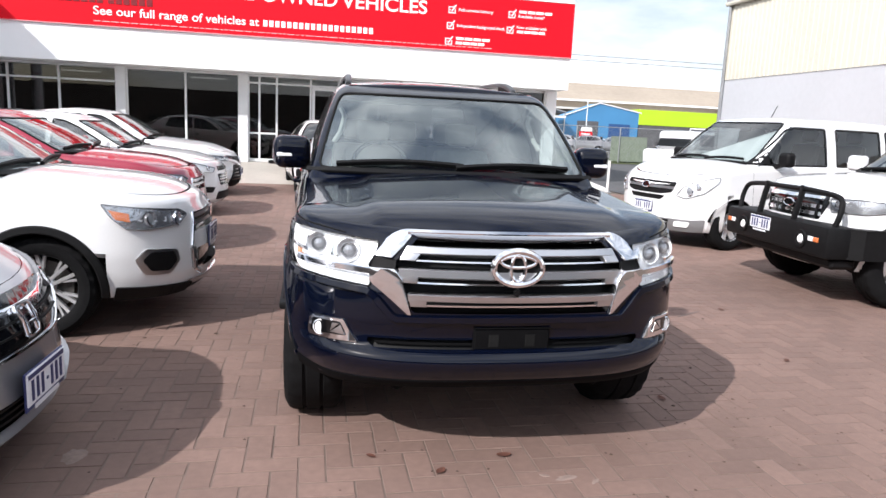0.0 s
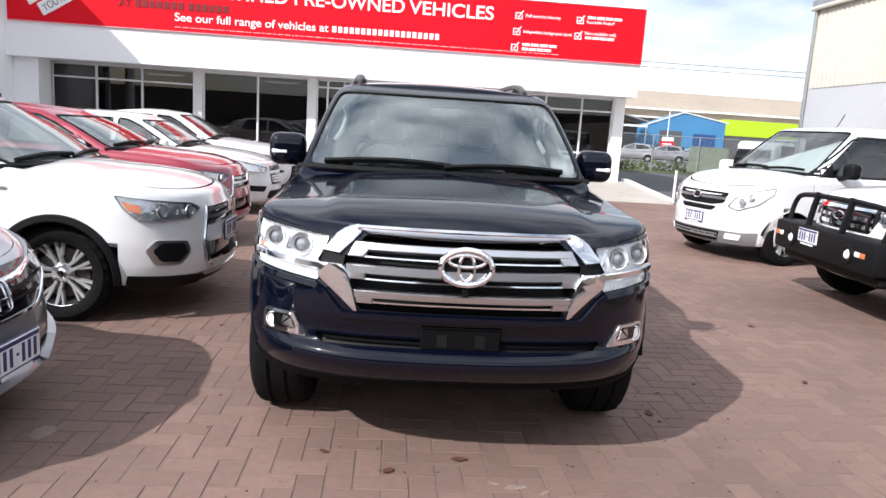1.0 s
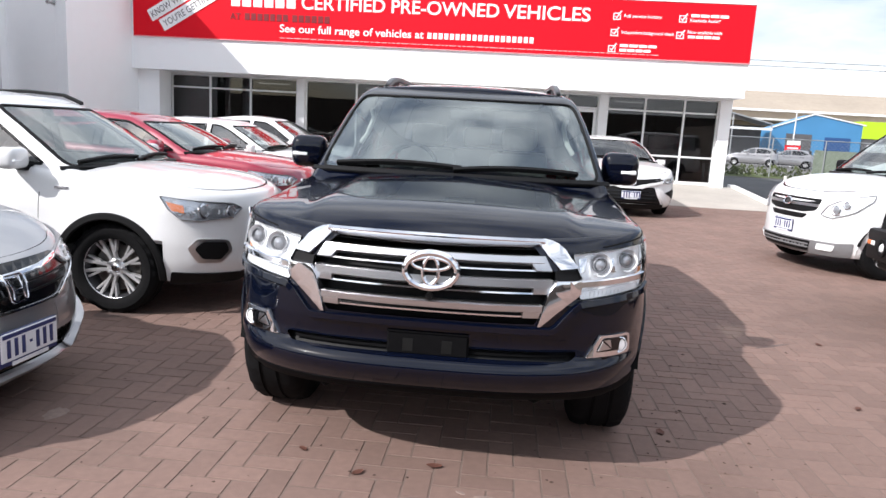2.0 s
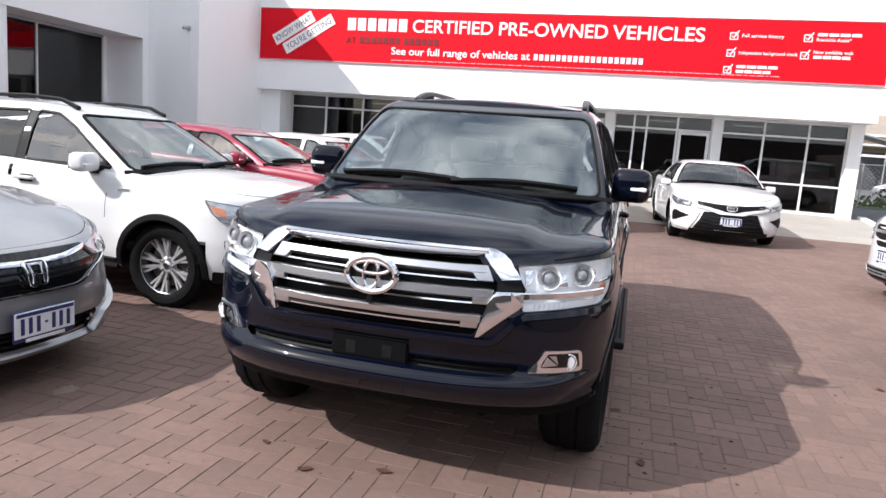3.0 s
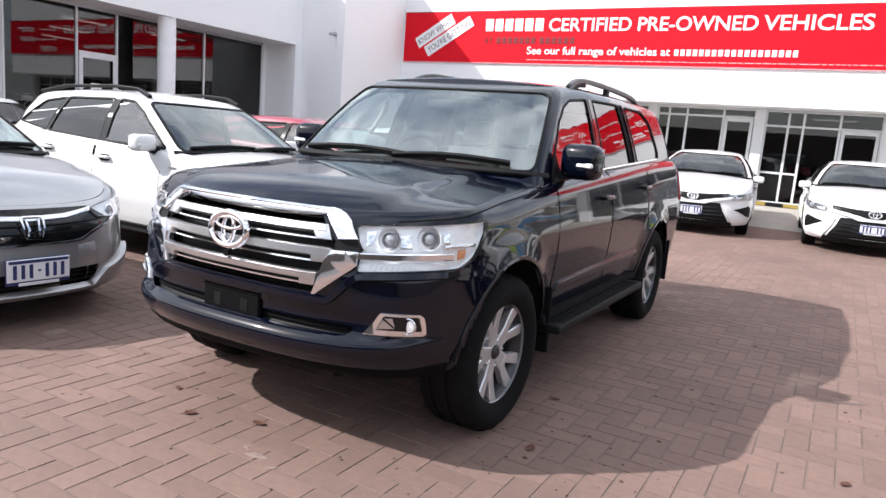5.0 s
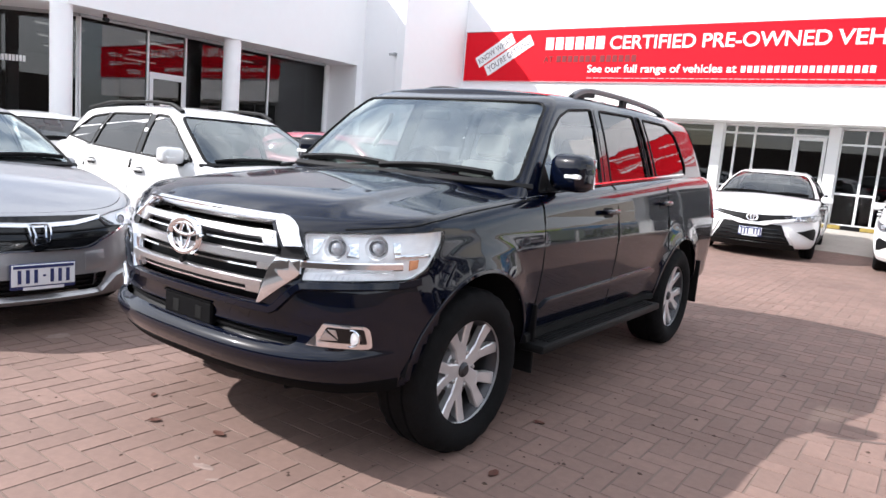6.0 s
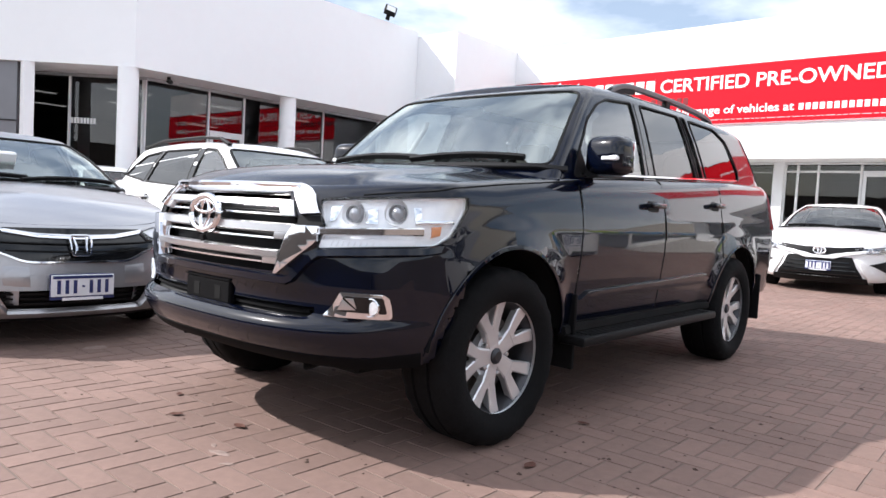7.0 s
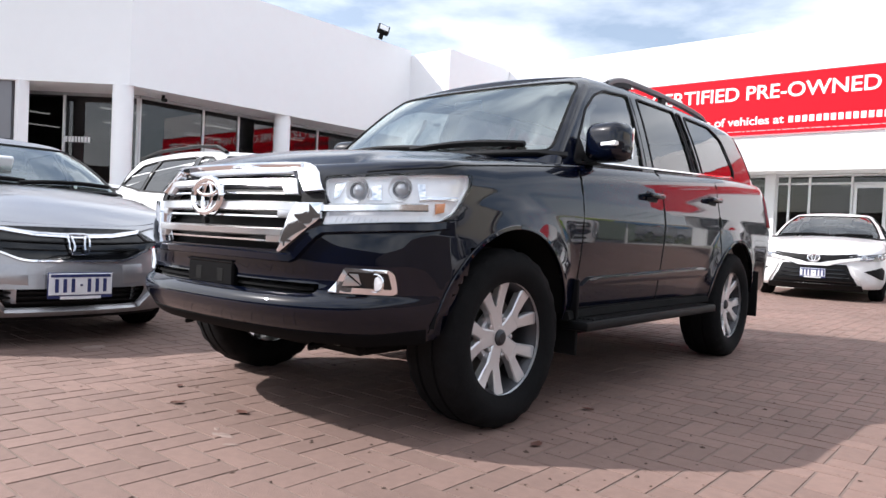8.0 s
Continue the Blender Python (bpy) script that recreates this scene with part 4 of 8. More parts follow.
glen = (g1 - g0).length
for s in (0.0, 1.7, 3.4, glen - 0.05):
    part("mullion", corner_block(s, s + 0.05, -0.05, 0.05, 0.1, FZ0 - 0.07), FRAME, cw, smooth=False)
part("rail", corner_block(0, glen, -0.05, 0.05, 0.0, 0.1), STEEL, cw, smooth=False)
part("rail", corner_block(0, glen, -0.05, 0.05, FZ0 - 0.07, FZ0), STEEL, cw, smooth=False)
for s in (0.05, 1.75, 3.45):
    part("pane", corner_block(s, min(s + 1.65, glen - 0.05), -0.006, 0.006, 0.09, FZ0 - 0.06), SHOPGLASS, cw, smooth=False)
# licence text on the glass as plain bars
lic = [(1.12 + 0.075 * i, 1.12 + 0.075 * i + 0.055) for i in range(8)]
for a, b in lic:
    part("number_bar", corner_block(a, b, 0.01, 0.016, 2.53, 2.66), INKWHITE, cw, smooth=False)
    part("number_bar", corner_block(a, b, -0.016, -0.01, 2.53, 2.66), INKWHITE, cw, smooth=False)

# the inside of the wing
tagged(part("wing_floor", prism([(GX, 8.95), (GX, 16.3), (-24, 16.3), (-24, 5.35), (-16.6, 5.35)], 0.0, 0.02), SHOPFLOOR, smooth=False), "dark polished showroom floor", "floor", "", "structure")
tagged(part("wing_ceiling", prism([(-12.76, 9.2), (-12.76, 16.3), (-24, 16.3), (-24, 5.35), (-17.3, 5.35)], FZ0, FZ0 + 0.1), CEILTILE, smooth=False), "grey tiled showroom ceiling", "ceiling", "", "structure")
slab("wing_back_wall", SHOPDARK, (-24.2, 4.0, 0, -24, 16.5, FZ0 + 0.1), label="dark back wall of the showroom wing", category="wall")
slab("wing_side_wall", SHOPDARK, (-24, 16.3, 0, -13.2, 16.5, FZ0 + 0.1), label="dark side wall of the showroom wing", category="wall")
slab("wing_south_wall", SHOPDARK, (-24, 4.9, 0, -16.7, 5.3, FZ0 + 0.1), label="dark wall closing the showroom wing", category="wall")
for i, (lx, ly) in enumerate(((-14.6, 9.6), (-14.6, 12.2), (-14.6, 14.8), (-17.2, 8.2), (-17.2, 10.8), (-17.2, 13.4), (-20, 9.5), (-20, 12.2), (-20, 14.8))):
    lt = thing("ceiling_light", "long lit fluorescent light in the showroom ceiling", "light", pose(lx, ly, FZ0 - 0.06), group="wing lights")
    part("housing", boxes((-0.09, -0.62, 0, 0.09, 0.62, 0.06), bevel=0.01), FRAME, lt)
    part("tube", pipe([(0, -0.58, -0.015), (0, 0.58, -0.015)], 0.022), LIGHTON, lt)
blue = thing("display_panel", "tall blue display panel inside the showroom", "panel", pose(-14.2, 10.0, 0.02))
part("board", boxes((-0.04, -0.75, 0, 0.04, 0.75, 3.2), bevel=0.01), BLUEPANEL, blue)
part("base", boxes((-0.25, -0.75, 0, 0.25, 0.75, 0.05), bevel=0.01), STEEL, blue)
for k in range(2):
    dk = thing("desk", "dark sales desk inside the showroom", "desk", pose(-16.5, 10.6 + 3 * k, 0.02), group="sales desks")
    part("top", boxes((-0.8, -0.4, 0.7, 0.8, 0.4, 0.74), bevel=0.008), TRIMGREY, dk)
    for sx in (-0.7, 0.7):
        part("leg_panel", boxes((sx - 0.02, -0.36, 0, sx + 0.02, 0.36, 0.7)), CABINDARK, dk)

flood = thing("floodlight", "black floodlight tilted on the edge of the fascia", "floodlight", pose(-11.15, 15.35, 6.35, 0, 16, 58))
part("bracket", boxes((-0.06, -0.02, 0, 0.06, 0.02, 0.16), bevel=0.005), BLACK, flood)
part("housing", rounded(0.34, 0.16, 0.26, 0.02), BLACK, flood, m=pose(0, -0.05, 0.27, -28))
part("lens", boxes((-0.13, -0.004, -0.09, 0.13, 0.004, 0.09)), WHITELENS, flood, m=pose(0, -0.05, 0.27, -28) @ Matrix.Translation((0, -0.084, 0)))
cc = thing("security_camera", "small grey dome camera on the white wall", "camera", pose(-10.0, 16.74, 4.0))
part("mount", boxes((-0.05, 0.0, -0.05, 0.05, 0.06, 0.05), bevel=0.01), STEEL, cc)
part("barrel", pipe([(0, 0, 0), (-0.03, -0.16, -0.03)], 0.04, 12), STEEL, cc)
cc2 = thing("security_camera", "small dark camera under the soffit", "camera", pose(-11.75, 9.2, FZ0 - 0.1))
part("mount", boxes((-0.03, -0.03, 0.0, 0.03, 0.03, 0.10), bevel=0.005), BLACK, cc2)
part("barrel", pipe([(-0.02, 0, 0), (0.2, -0.05, -0.04)], 0.045, 12), BLACK, cc2)

# ---- sheds to the east ----
east = thing("shed", "large shed with pale grey lower wall and cream sheeting above", "shed", kind="structure")
part("lower_wall", boxes((13.0, 8.0, -0.03, 13.4, 20.8, 3.45)), PALEGREY, east, smooth=False)
bm = bmesh.new()
prev = None
yy = 8.0
k = 0
prof = [(0.0, 0.0), (0.14, 0.0), (0.155, 0.022), (0.185, 0.022), (0.2, 0.0)]
pts = []
while yy < 20.75:
    pts += [(12.985 - o, yy + dy) for dy, o in prof[:-1]]
    yy += 0.2
for x, y in pts:
    a, b = bm.verts.new((x, min(y, 20.8), 3.40)), bm.verts.new((x, min(y, 20.8), 5.75))
    if prev:
        bm.faces.new((prev[0], a, b, prev[1]))
    prev = (a, b)
part("wall_sheeting", bm, CREAM, east, smooth=False)
part("wall_core", boxes((12.995, 8.0, 3.454, 13.4, 20.8, 5.75)), CREAM, east, smooth=False)
part("roof", boxes((12.85, 8.0, 5.754, 30, 20.85, 5.95)), STEEL, east, smooth=False)
part("gutter", pipe([(12.88, 8.0, 5.72), (12.88, 20.85, 5.72)], 0.07), CREAM, east)
part("downpipe", pipe([(12.93, 20.72, 5.7), (12.93, 20.72, 0.0)], 0.05), STEEL, east)
part("end_wall", boxes((13.404, 20.5, -0.03, 30, 20.8, 5.75)), CREAM, east, smooth=False)

wh = thing("warehouse", "long tan sheet-metal warehouse far across the road", "warehouse", kind="structure")
part("wall", boxes((22, 96, -0.03, 92, 130, 6.3)), TANSHEET, wh, smooth=False)
bm = bmesh.new()
vv = [bm.verts.new(p) for p in ((21, 95.3, 6.3), (93, 95.3, 6.3), (93, 104, 9.35), (21, 104, 9.35), (21, 131, 6.3), (93, 131, 6.3))]
bm.faces.new(vv[:4])
bm.faces.new((vv[3], vv[2], vv[5], vv[4]))
part("roof", bm, TANSHEET, wh, smooth=False)
part("gutter", boxes((21, 95.0, 6.2, 93, 95.3, 6.45)), FRAME, wh, smooth=False)
for i in range(10):
    part("doorway", boxes((24 + i * 6.8, 95.9, -0.03, 28.2 + i * 6.8, 96.02, 4.1)), SHOPDARK, wh, smooth=False)
part("awning", boxes((22, 91.0, 4.9, 60, 96, 5.15)), KERBWHITE, wh, smooth=False)

bs = thing("shed", "blue sheet-metal shed with a low gable", "shed", pose(35.0, 82, 0), kind="structure")
bm = bmesh.new()
ol = [(-4.3, 0.0), (5.6, 0.0), (5.6, 4.45), (0.2, 5.4), (-4.3, 3.7)]
a = [bm.verts.new((x, 0, z)) for x, z in ol]
b = [bm.verts.new((x, 3, z)) for x, z in ol]
for i in range(5):
    bm.faces.new((a[i], a[(i + 1) % 5], b[(i + 1) % 5], b[i]))
bm.faces.new(a)
bm.faces.new(b)
part("wall", bm, BLUESHED, bs, smooth=False)
# no real opening: a flat panel coloured like the shade in the doorway
part("doorway", boxes((-2.6, -0.03, 0, 0.2, 0.0, 3.2)), SHOPDARK, bs, smooth=False)
part("doorway", boxes((1.6, -0.03, 0, 4.4, 0.0, 3.0)), mat("navy_roller", (0.02, 0.07, 0.2), 0.5), bs, smooth=False)
part("roof_edge", sweep([(-4.5, -0.05, 3.68), (0.2, -0.05, 5.45), (5.8, -0.05, 4.48)], 0.15, 0.1, (0, -1, 0)), FRAME, bs)
ls = thing("shed", "lime green sheet-metal shed behind the yard", "shed", pose(46.4, 82, 0), kind="structure")
part("wall", boxes((-5.9, 0, 0, 12, 8, 3.05)), SHOPDARK, ls, smooth=False)
part("wall_sheeting", boxes((-5.9, -0.06, 3.05, 12, 8, 4.95), bevel=0.02), LIME, ls, smooth=False)

# open carport beside the blue shed; its back wall is coloured as the shade inside
cp = thing("carport", "open carport with a grey sloping roof, its back coloured dark as shade", "carport", pose(27.6, 79, 0), kind="structure")
bm = bmesh.new()
vv = [bm.verts.new(p) for p in ((-6.0, 0, 6.0), (2.2, 0, 4.1), (2.2, 4, 4.1), (-6.0, 4, 6.0), (-6.0, 0, 5.85), (2.2, 0, 3.95), (2.2, 4, 3.95), (-6.0, 4, 5.85))]
for f in ((0, 1, 2, 3), (7, 6, 5, 4), (0, 4, 5, 1), (1, 5, 6, 2), (2, 6, 7, 3), (3, 7, 4, 0)):
    bm.faces.new([vv[i] for i in f])
part("roof", bm, STEEL, cp, smooth=False)
part("back_wall", boxes((-6.0, 3.7, 0, 2.2, 3.9, 3.9)), SHOPDARK, cp, smooth=False)
for px in (-5.9, -2.0, 2.1):
    part("post", pipe([(px, 0.2, 0), (px, 0.2, 5.1 - (px + 2.0) * 0.23)], 0.08), STEEL, cp)
part("beam", boxes((-6.0, 0.1, 3.35, 2.2, 0.25, 3.6)), FRAME, cp, smooth=False)

# chain-link fence on the verge
fence = thing("fence", "galvanised chain-link fence along the verge", "fence", pose(0, 37.2, 0), kind="structure")
for i in range(18):
    part("post", pipe([(9.5 + i * 2.6, 0, 0), (9.5 + i * 2.6, 0, 2.0)], 0.035), STEEL, fence)
part("top_rail", pipe([(9.5, 0, 1.98), (53.7, 0, 1.98)], 0.022), STEEL, fence)
wires = bmesh.new()
for i in range(230):
    x = 9.0 + i * 0.2
    for dx in (1.9, -1.9):
        pts = [(x, 0.0, 0.05), (x + dx, 0.0, 1.95)]
        a, b = Vector(pts[0]), Vector(pts[1])
        o = Vector((0.006, 0, 0))
        wires.faces.new([wires.verts.new(p) for p in (a - o, a + o, b + o, b - o)])
part("shade_cloth", boxes((16.8, 0.03, 0.1, 19.0, 0.04, 1.5)), mat("green_cloth", (0.22, 0.26, 0.20), 0.9, noise_scale=6, var=0.25), fence, smooth=False)
tagged(part("chain_link", wires, STEEL, fence, smooth=False), kind="stuff")
hedge = bmesh.new()
rnd = random.Random(11)
for i in range(2600):
    x, z = rnd.uniform(9, 50), rnd.uniform(0, 1.0) ** 1.5 * 0.5
    s = rnd.uniform(0.05, 0.14)
    q = rnd.uniform(0, 6.28)
    c = Vector((x, rnd.uniform(0.3, 1.2), z))
    u = Vector((math.cos(q), math.sin(q), rnd.uniform(-0.4, 0.4))) * s
    v = Vector((0, rnd.uniform(-0.4, 0.4), 1)) * s
    hedge.faces.new([hedge.verts.new(c + p) for p in (-u, v * 1.4, u, -v * 0.4)])
hd = tagged(part("weeds", hedge, GRASS, smooth=False), "tall rough weeds growing along the fence", "weeds", "", "stuff")
hd.matrix_basis = pose(0, 37.3, 0)
sgn = thing("yard_sign", "red and white yard sign on a slim pole", "sign", pose(25.4, 62, 0))
part("pole", pipe([(0, 0, 0), (0, 0, 4.6)], 0.05), FRAME, sgn)
part("board", boxes((-0.65, -0.08, 1.35, 0.65, -0.06, 1.8), bevel=0.005), BANNER, sgn)
part("bar", boxes((-0.45, -0.095, 1.52, 0.45, -0.082, 1.64)), INKWHITE, sgn)
part("board", boxes((-0.5, -0.08, 1.84, 0.6, -0.06, 2.2), bevel=0.005), INKWHITE, sgn)
# flat-bed ute with a steel rack, parked beyond the van
ute = thing("flatbed_ute", "white tray-back ute with a steel ladder rack", "ute", pose(14.6, 25.0, 0, 0, 0, 200))
part("cab", rounded(1.7, 1.75, 0.75, 0.16), WHITE, ute, m=pose(0.1, 0, 1.42))
part("bonnet", rounded(1.5, 1.75, 0.62, 0.14), WHITE, ute, m=pose(1.0, 0, 0.78))
part("door_panel", rounded(1.9, 1.78, 0.62, 0.06), WHITE, ute, m=pose(-0.1, 0, 0.80))
part("windscreen", boxes((-0.01, -0.75, -0.26, 0.01, 0.75, 0.26), bevel=0.004), PRIVACY, ute, m=pose(0.96, 0, 1.46, 0, -20, 0))
for sy in (-0.882, 0.882):
    part("side_window", boxes((-0.62, sy - 0.006, 1.28, 0.62, sy + 0.006, 1.68), bevel=0.004), PRIVACY, ute)
part("tray", boxes((-3.1, -0.95, 0.86, -0.85, 0.95, 1.12), bevel=0.02), FRAME, ute)
for sx in (-3.05, -2.0, -0.92):
    for sy in (-0.9, 0.9):
        part("rack_post", pipe([(sx, sy, 1.12), (sx, sy, 1.92)], 0.025), FRAME, ute)
    part("rack_bar", pipe([(sx, -0.9, 1.92), (sx, 0.9, 1.92)], 0.025), FRAME, ute)
for sy in (-0.9, 0.9):
    for z in (1.5, 1.92):
        part("rack_bar", pipe([(-3.05, sy, z), (-0.92, sy, z)], 0.022), FRAME, ute)
for sx in (1.05, -1.9):
    for sy in (-0.78, 0.78):
        part("tyre", lathe([(0.17, -0.11), (0.33, -0.11), (0.35, -0.08), (0.35, 0.08), (0.33, 0.11), (0.17, 0.11), (0.17, -0.11)], 28), RUBBER, ute, m=pose(sx, sy, 0.35))
        part("rim", lathe([(0.0, 0.08 if sy > 0 else -0.08), (0.17, 0.10 if sy > 0 else -0.10), (0.175, 0.0)], 20), STEEL, ute, m=pose(sx, sy, 0.35))
wire = thing("power_line", "black overhead power lines sagging across the road", "cable")
for k, z in enumerate((9.1, 9.6)):
    part("cable", pipe([(-60 + 10 * i, 70, z + 0.0009 * (i - 9) ** 2 * 10) for i in range(22)], 0.025, 6), BLACK, wire)
pl = thing("power_pole", "timber power pole carrying the overhead lines", "pole", pose(150, 70, 0))
part("shaft", pipe([(0, 0, 0), (0, 0, 10.6)], 0.16), TANSHEET, pl)
part("crossarm", boxes((-0.9, -0.06, 9.6, 0.9, 0.06, 9.75)), TANSHEET, pl)


# ---- vehicles ----
# Each one stands in its own axes: x ahead, y to its left, the origin on the ground under the front axle.
def spoke(bm, ang, r0, r1, w0, w1, y0, y1, th, shift0=0.0, shift1=0.0):
    """One arm of a rim between two radii."""
    rows = []
    for k in range(4):
        t = k / 3
        r, w, y, s = r0 + (r1 - r0) * t, w0 + (w1 - w0) * t, y0 + (y1 - y0) * t ** 1.6, shift0 + (shift1 - shift0) * t
        row = []
        for du, dy in ((-0.5, -th), (-0.5, -0.005), (-0.41, 0.0), (0.41, 0.0), (0.5, -0.005), (0.5, -th)):
            u, q = s + du * w, ang
            row.append(bm.verts.new((r * math.cos(q) - u * math.sin(q), y + dy, r * math.sin(q) + u * math.cos(q))))
        rows.append(row)
    for a, b in zip(rows, rows[1:]):
        for j in range(6):
            bm.faces.new((a[j], a[(j + 1) % 6], b[(j + 1) % 6], b[j]))
    bm.faces.new(rows[0])
    bm.faces.new(rows[-1])


def wheel_meshes(R, rim, width, style, tread=True):
    """Tyre, rim, face, disc, cap and nut meshes; the outer face looks to +y."""
    h = width / 2
    groove = [(R, 0.36 * h), (R - 0.009, 0.34 * h), (R - 0.009, 0.24 * h), (R, 0.22 * h)]
    prof = [(rim - 0.012, 0.80 * h), (rim + 0.012, 0.93 * h), (rim + (R - rim) * 0.35, 1.0 * h), (rim + (R - rim) * 0.62, 0.99 * h), (R - 0.035, 0.93 * h), (R - 0.012, 0.84 * h), (R - 0.003, 0.70 * h), (R, 0.62 * h)] + groove
    prof = prof + [(r, -o) for r, o in prof[::-1]]
    nb = len(prof)

    def wave(k, j):
        if tread and (4 <= k <= 7 or nb - 8 <= k <= nb - 5):
            return -0.006 if j % 4 in (0, 3) and k not in (4, nb - 5) else (-0.003 if j % 4 == 0 else 0.0)
        return 0.0

    out = {"tyre": finish(lathe(prof, 96 if tread else 56, wave=wave), RUBBER)}
    lip = 0.84 * h
    barrel = [(rim - 0.012, lip - 0.01), (rim + 0.004, lip), (rim + 0.004, lip - 0.012), (rim - 0.03, lip - 0.05), (rim - 0.035, 0), (rim - 0.02, -lip)]
    fm = {"pairs": ALLOY, "split": DARKALLOY, "steel": ALLOY, "five": ALLOY}[style]
    out["rim"] = finish(lathe(barrel[:3] + [(rim - 0.010, lip - 0.020)], 64), ALLOY)
    out["barrel"] = finish(lathe([(rim - 0.010, lip - 0.020)] + barrel[3:], 48), DARKALLOY)
    face = bmesh.new()
    rr = rim - 0.004
    ya, yb = lip - 0.045, lip - 0.018
    if style == "pairs":
        for i in range(5):
            a = 2 * math.pi * i / 5 + math.pi / 2
            spoke(face, a, 0.030, 0.142, 0.064, 0.098, ya + 0.001, ya + 0.008, 0.035)
            for sg in (-1, 1):
                spoke(face, a, 0.118, rr, 0.048, 0.070, ya + 0.007, yb, 0.035, sg * 0.020, sg * 0.078)
        lathe([(0.0, ya + 0.002), (0.048, ya + 0.002), (0.056, ya - 0.006), (0.058, ya - 0.04)], 40, bm=face)
        lathe([(0.05, ya - 0.022), (0.105, ya - 0.024), (0.115, ya - 0.05)], 40, bm=face)
    elif style == "split":
        for i in range(5):
            a = 2 * math.pi * i / 5 + math.pi / 2
            for sg in (-1, 1):
                spoke(face, a, 0.045, 0.125, 0.022, 0.024, ya, ya + 0.008, 0.03, sg * 0.016, sg * 0.026)
                spoke(face, a, 0.115, rr, 0.024, 0.024, ya + 0.006, yb, 0.03, sg * 0.024, sg * 0.040)
                spoke(face, a, 0.115, rr, 0.020, 0.020, ya + 0.004, yb - 0.004, 0.03, sg * 0.034, sg * 0.094)
        lathe([(0.0, ya + 0.004), (0.055, ya + 0.004), (0.07, ya - 0.006), (0.072, ya - 0.03)], 32, bm=face)
        fm = MACHINED
    elif style == "steel":
        for i in range(7):
            spoke(face, 2 * math.pi * i / 7, 0.05, rr, 0.07, 0.085, ya - 0.01, yb - 0.01, 0.03)
        lathe([(0.0, ya + 0.006), (0.06, ya + 0.006), (0.08, ya - 0.01), (0.08, ya - 0.03)], 32, bm=face)
    else:
        for i in range(5):
            a = 2 * math.pi * i / 5 + math.pi / 2
            for sg in (-1, 1):
                spoke(face, a, 0.05, rr, 0.036, 0.030, ya, yb, 0.03, sg * 0.02, sg * 0.05)
        lathe([(0.0, ya + 0.004), (0.05, ya + 0.004), (0.065, ya - 0.006), (0.066, ya - 0.03)], 32, bm=face)
    out["spokes"] = finish(face, fm, sharp=24)
    out["brake_disc"] = finish(lathe([(0.0, 0.0), (rim * 0.30, 0.0), (rim * 0.74, 0.005), (rim * 0.74, -0.02), (0.0, -0.03)], 40), DISC)
    out["hub_cap"] = finish(lathe([(0.0, ya + 0.018), (0.022, ya + 0.017), (0.034, ya + 0.008), (0.036, ya)], 28), DARKALLOY if style == "pairs" else CHROME if style != "steel" else STEEL)
    out["wheel_nut"] = finish(lathe([(0.0, 0.022), (0.008, 0.021), (0.011, 0.015), (0.011, -0.01)], 10), SATIN)
    out["face_y"], out["nut_r"] = (ya - 0.018, 0.080) if style == "pairs" else (ya + 0.004, 0.058)
    return out


def put_wheel(car, meshes, x, y, R, turn=0.0):
    """A wheel with its parts under the car."""
    w = new("wheel")
    w.empty_display_size = 0.1
    w.parent = car
    w.matrix_basis = pose(x, y, R, 0, 0, (0 if y > 0 else 180) + turn) @ pose(0, 0, 0, 0, 17.0 * (x + 1), 0)
    for k in ("tyre", "rim", "barrel", "spokes", "brake_disc", "hub_cap"):
        part(k, meshes[k], None, w)
    for i in range(5):
        q = 2 * math.pi * i / 5 + math.pi / 2 + math.pi / 5
        part("wheel_nut", meshes["wheel_nut"], None, w, m=Matrix.Translation((meshes["nut_r"] * math.cos(q), meshes["face_y"], meshes["nut_r"] * math.sin(q))))
    return w


def arch_well(x, z, r, y0, y1):
    bm = bmesh.new()
    rows = []
    for i in range(25):
        q = radians(9 + 162 * i / 24)
        rows.append([bm.verts.new((x + r * math.cos(q), y, z + r * math.sin(q))) for y in (y0, y1)])
    for a, b in zip(rows, rows[1:]):
        bm.faces.new((a[0], a[1], b[1], b[0]))
    bm.faces.new([r[0] for r in rows])
    return bm


def conv(low, poly, sg=1):
    """(y, z) corners, or ("x", x, z) corners on the flank, as distances along the nose."""
    out = []
    for p in poly:
        a = low.ax(p[1], p[-1]) if p[0] == "x" else low.ay(p[0], p[-1])
        out.append((sg * a, p[-1]))
    return out


def on_nose(car, low, name, poly, material, h=0.004, depth=0.02, both=True, r=0.012, cut=0.06, edge=0.0, label="", parent=None):
    made = []
    for sg in ((1, -1) if both else (1,)):
        pl = round_poly(conv(low, poly, sg), r) if r else conv(low, poly, sg)
        made.append(part(name, patch(pl, low.wrap, h, depth, cut, edge), material, parent or car, label))
    return made


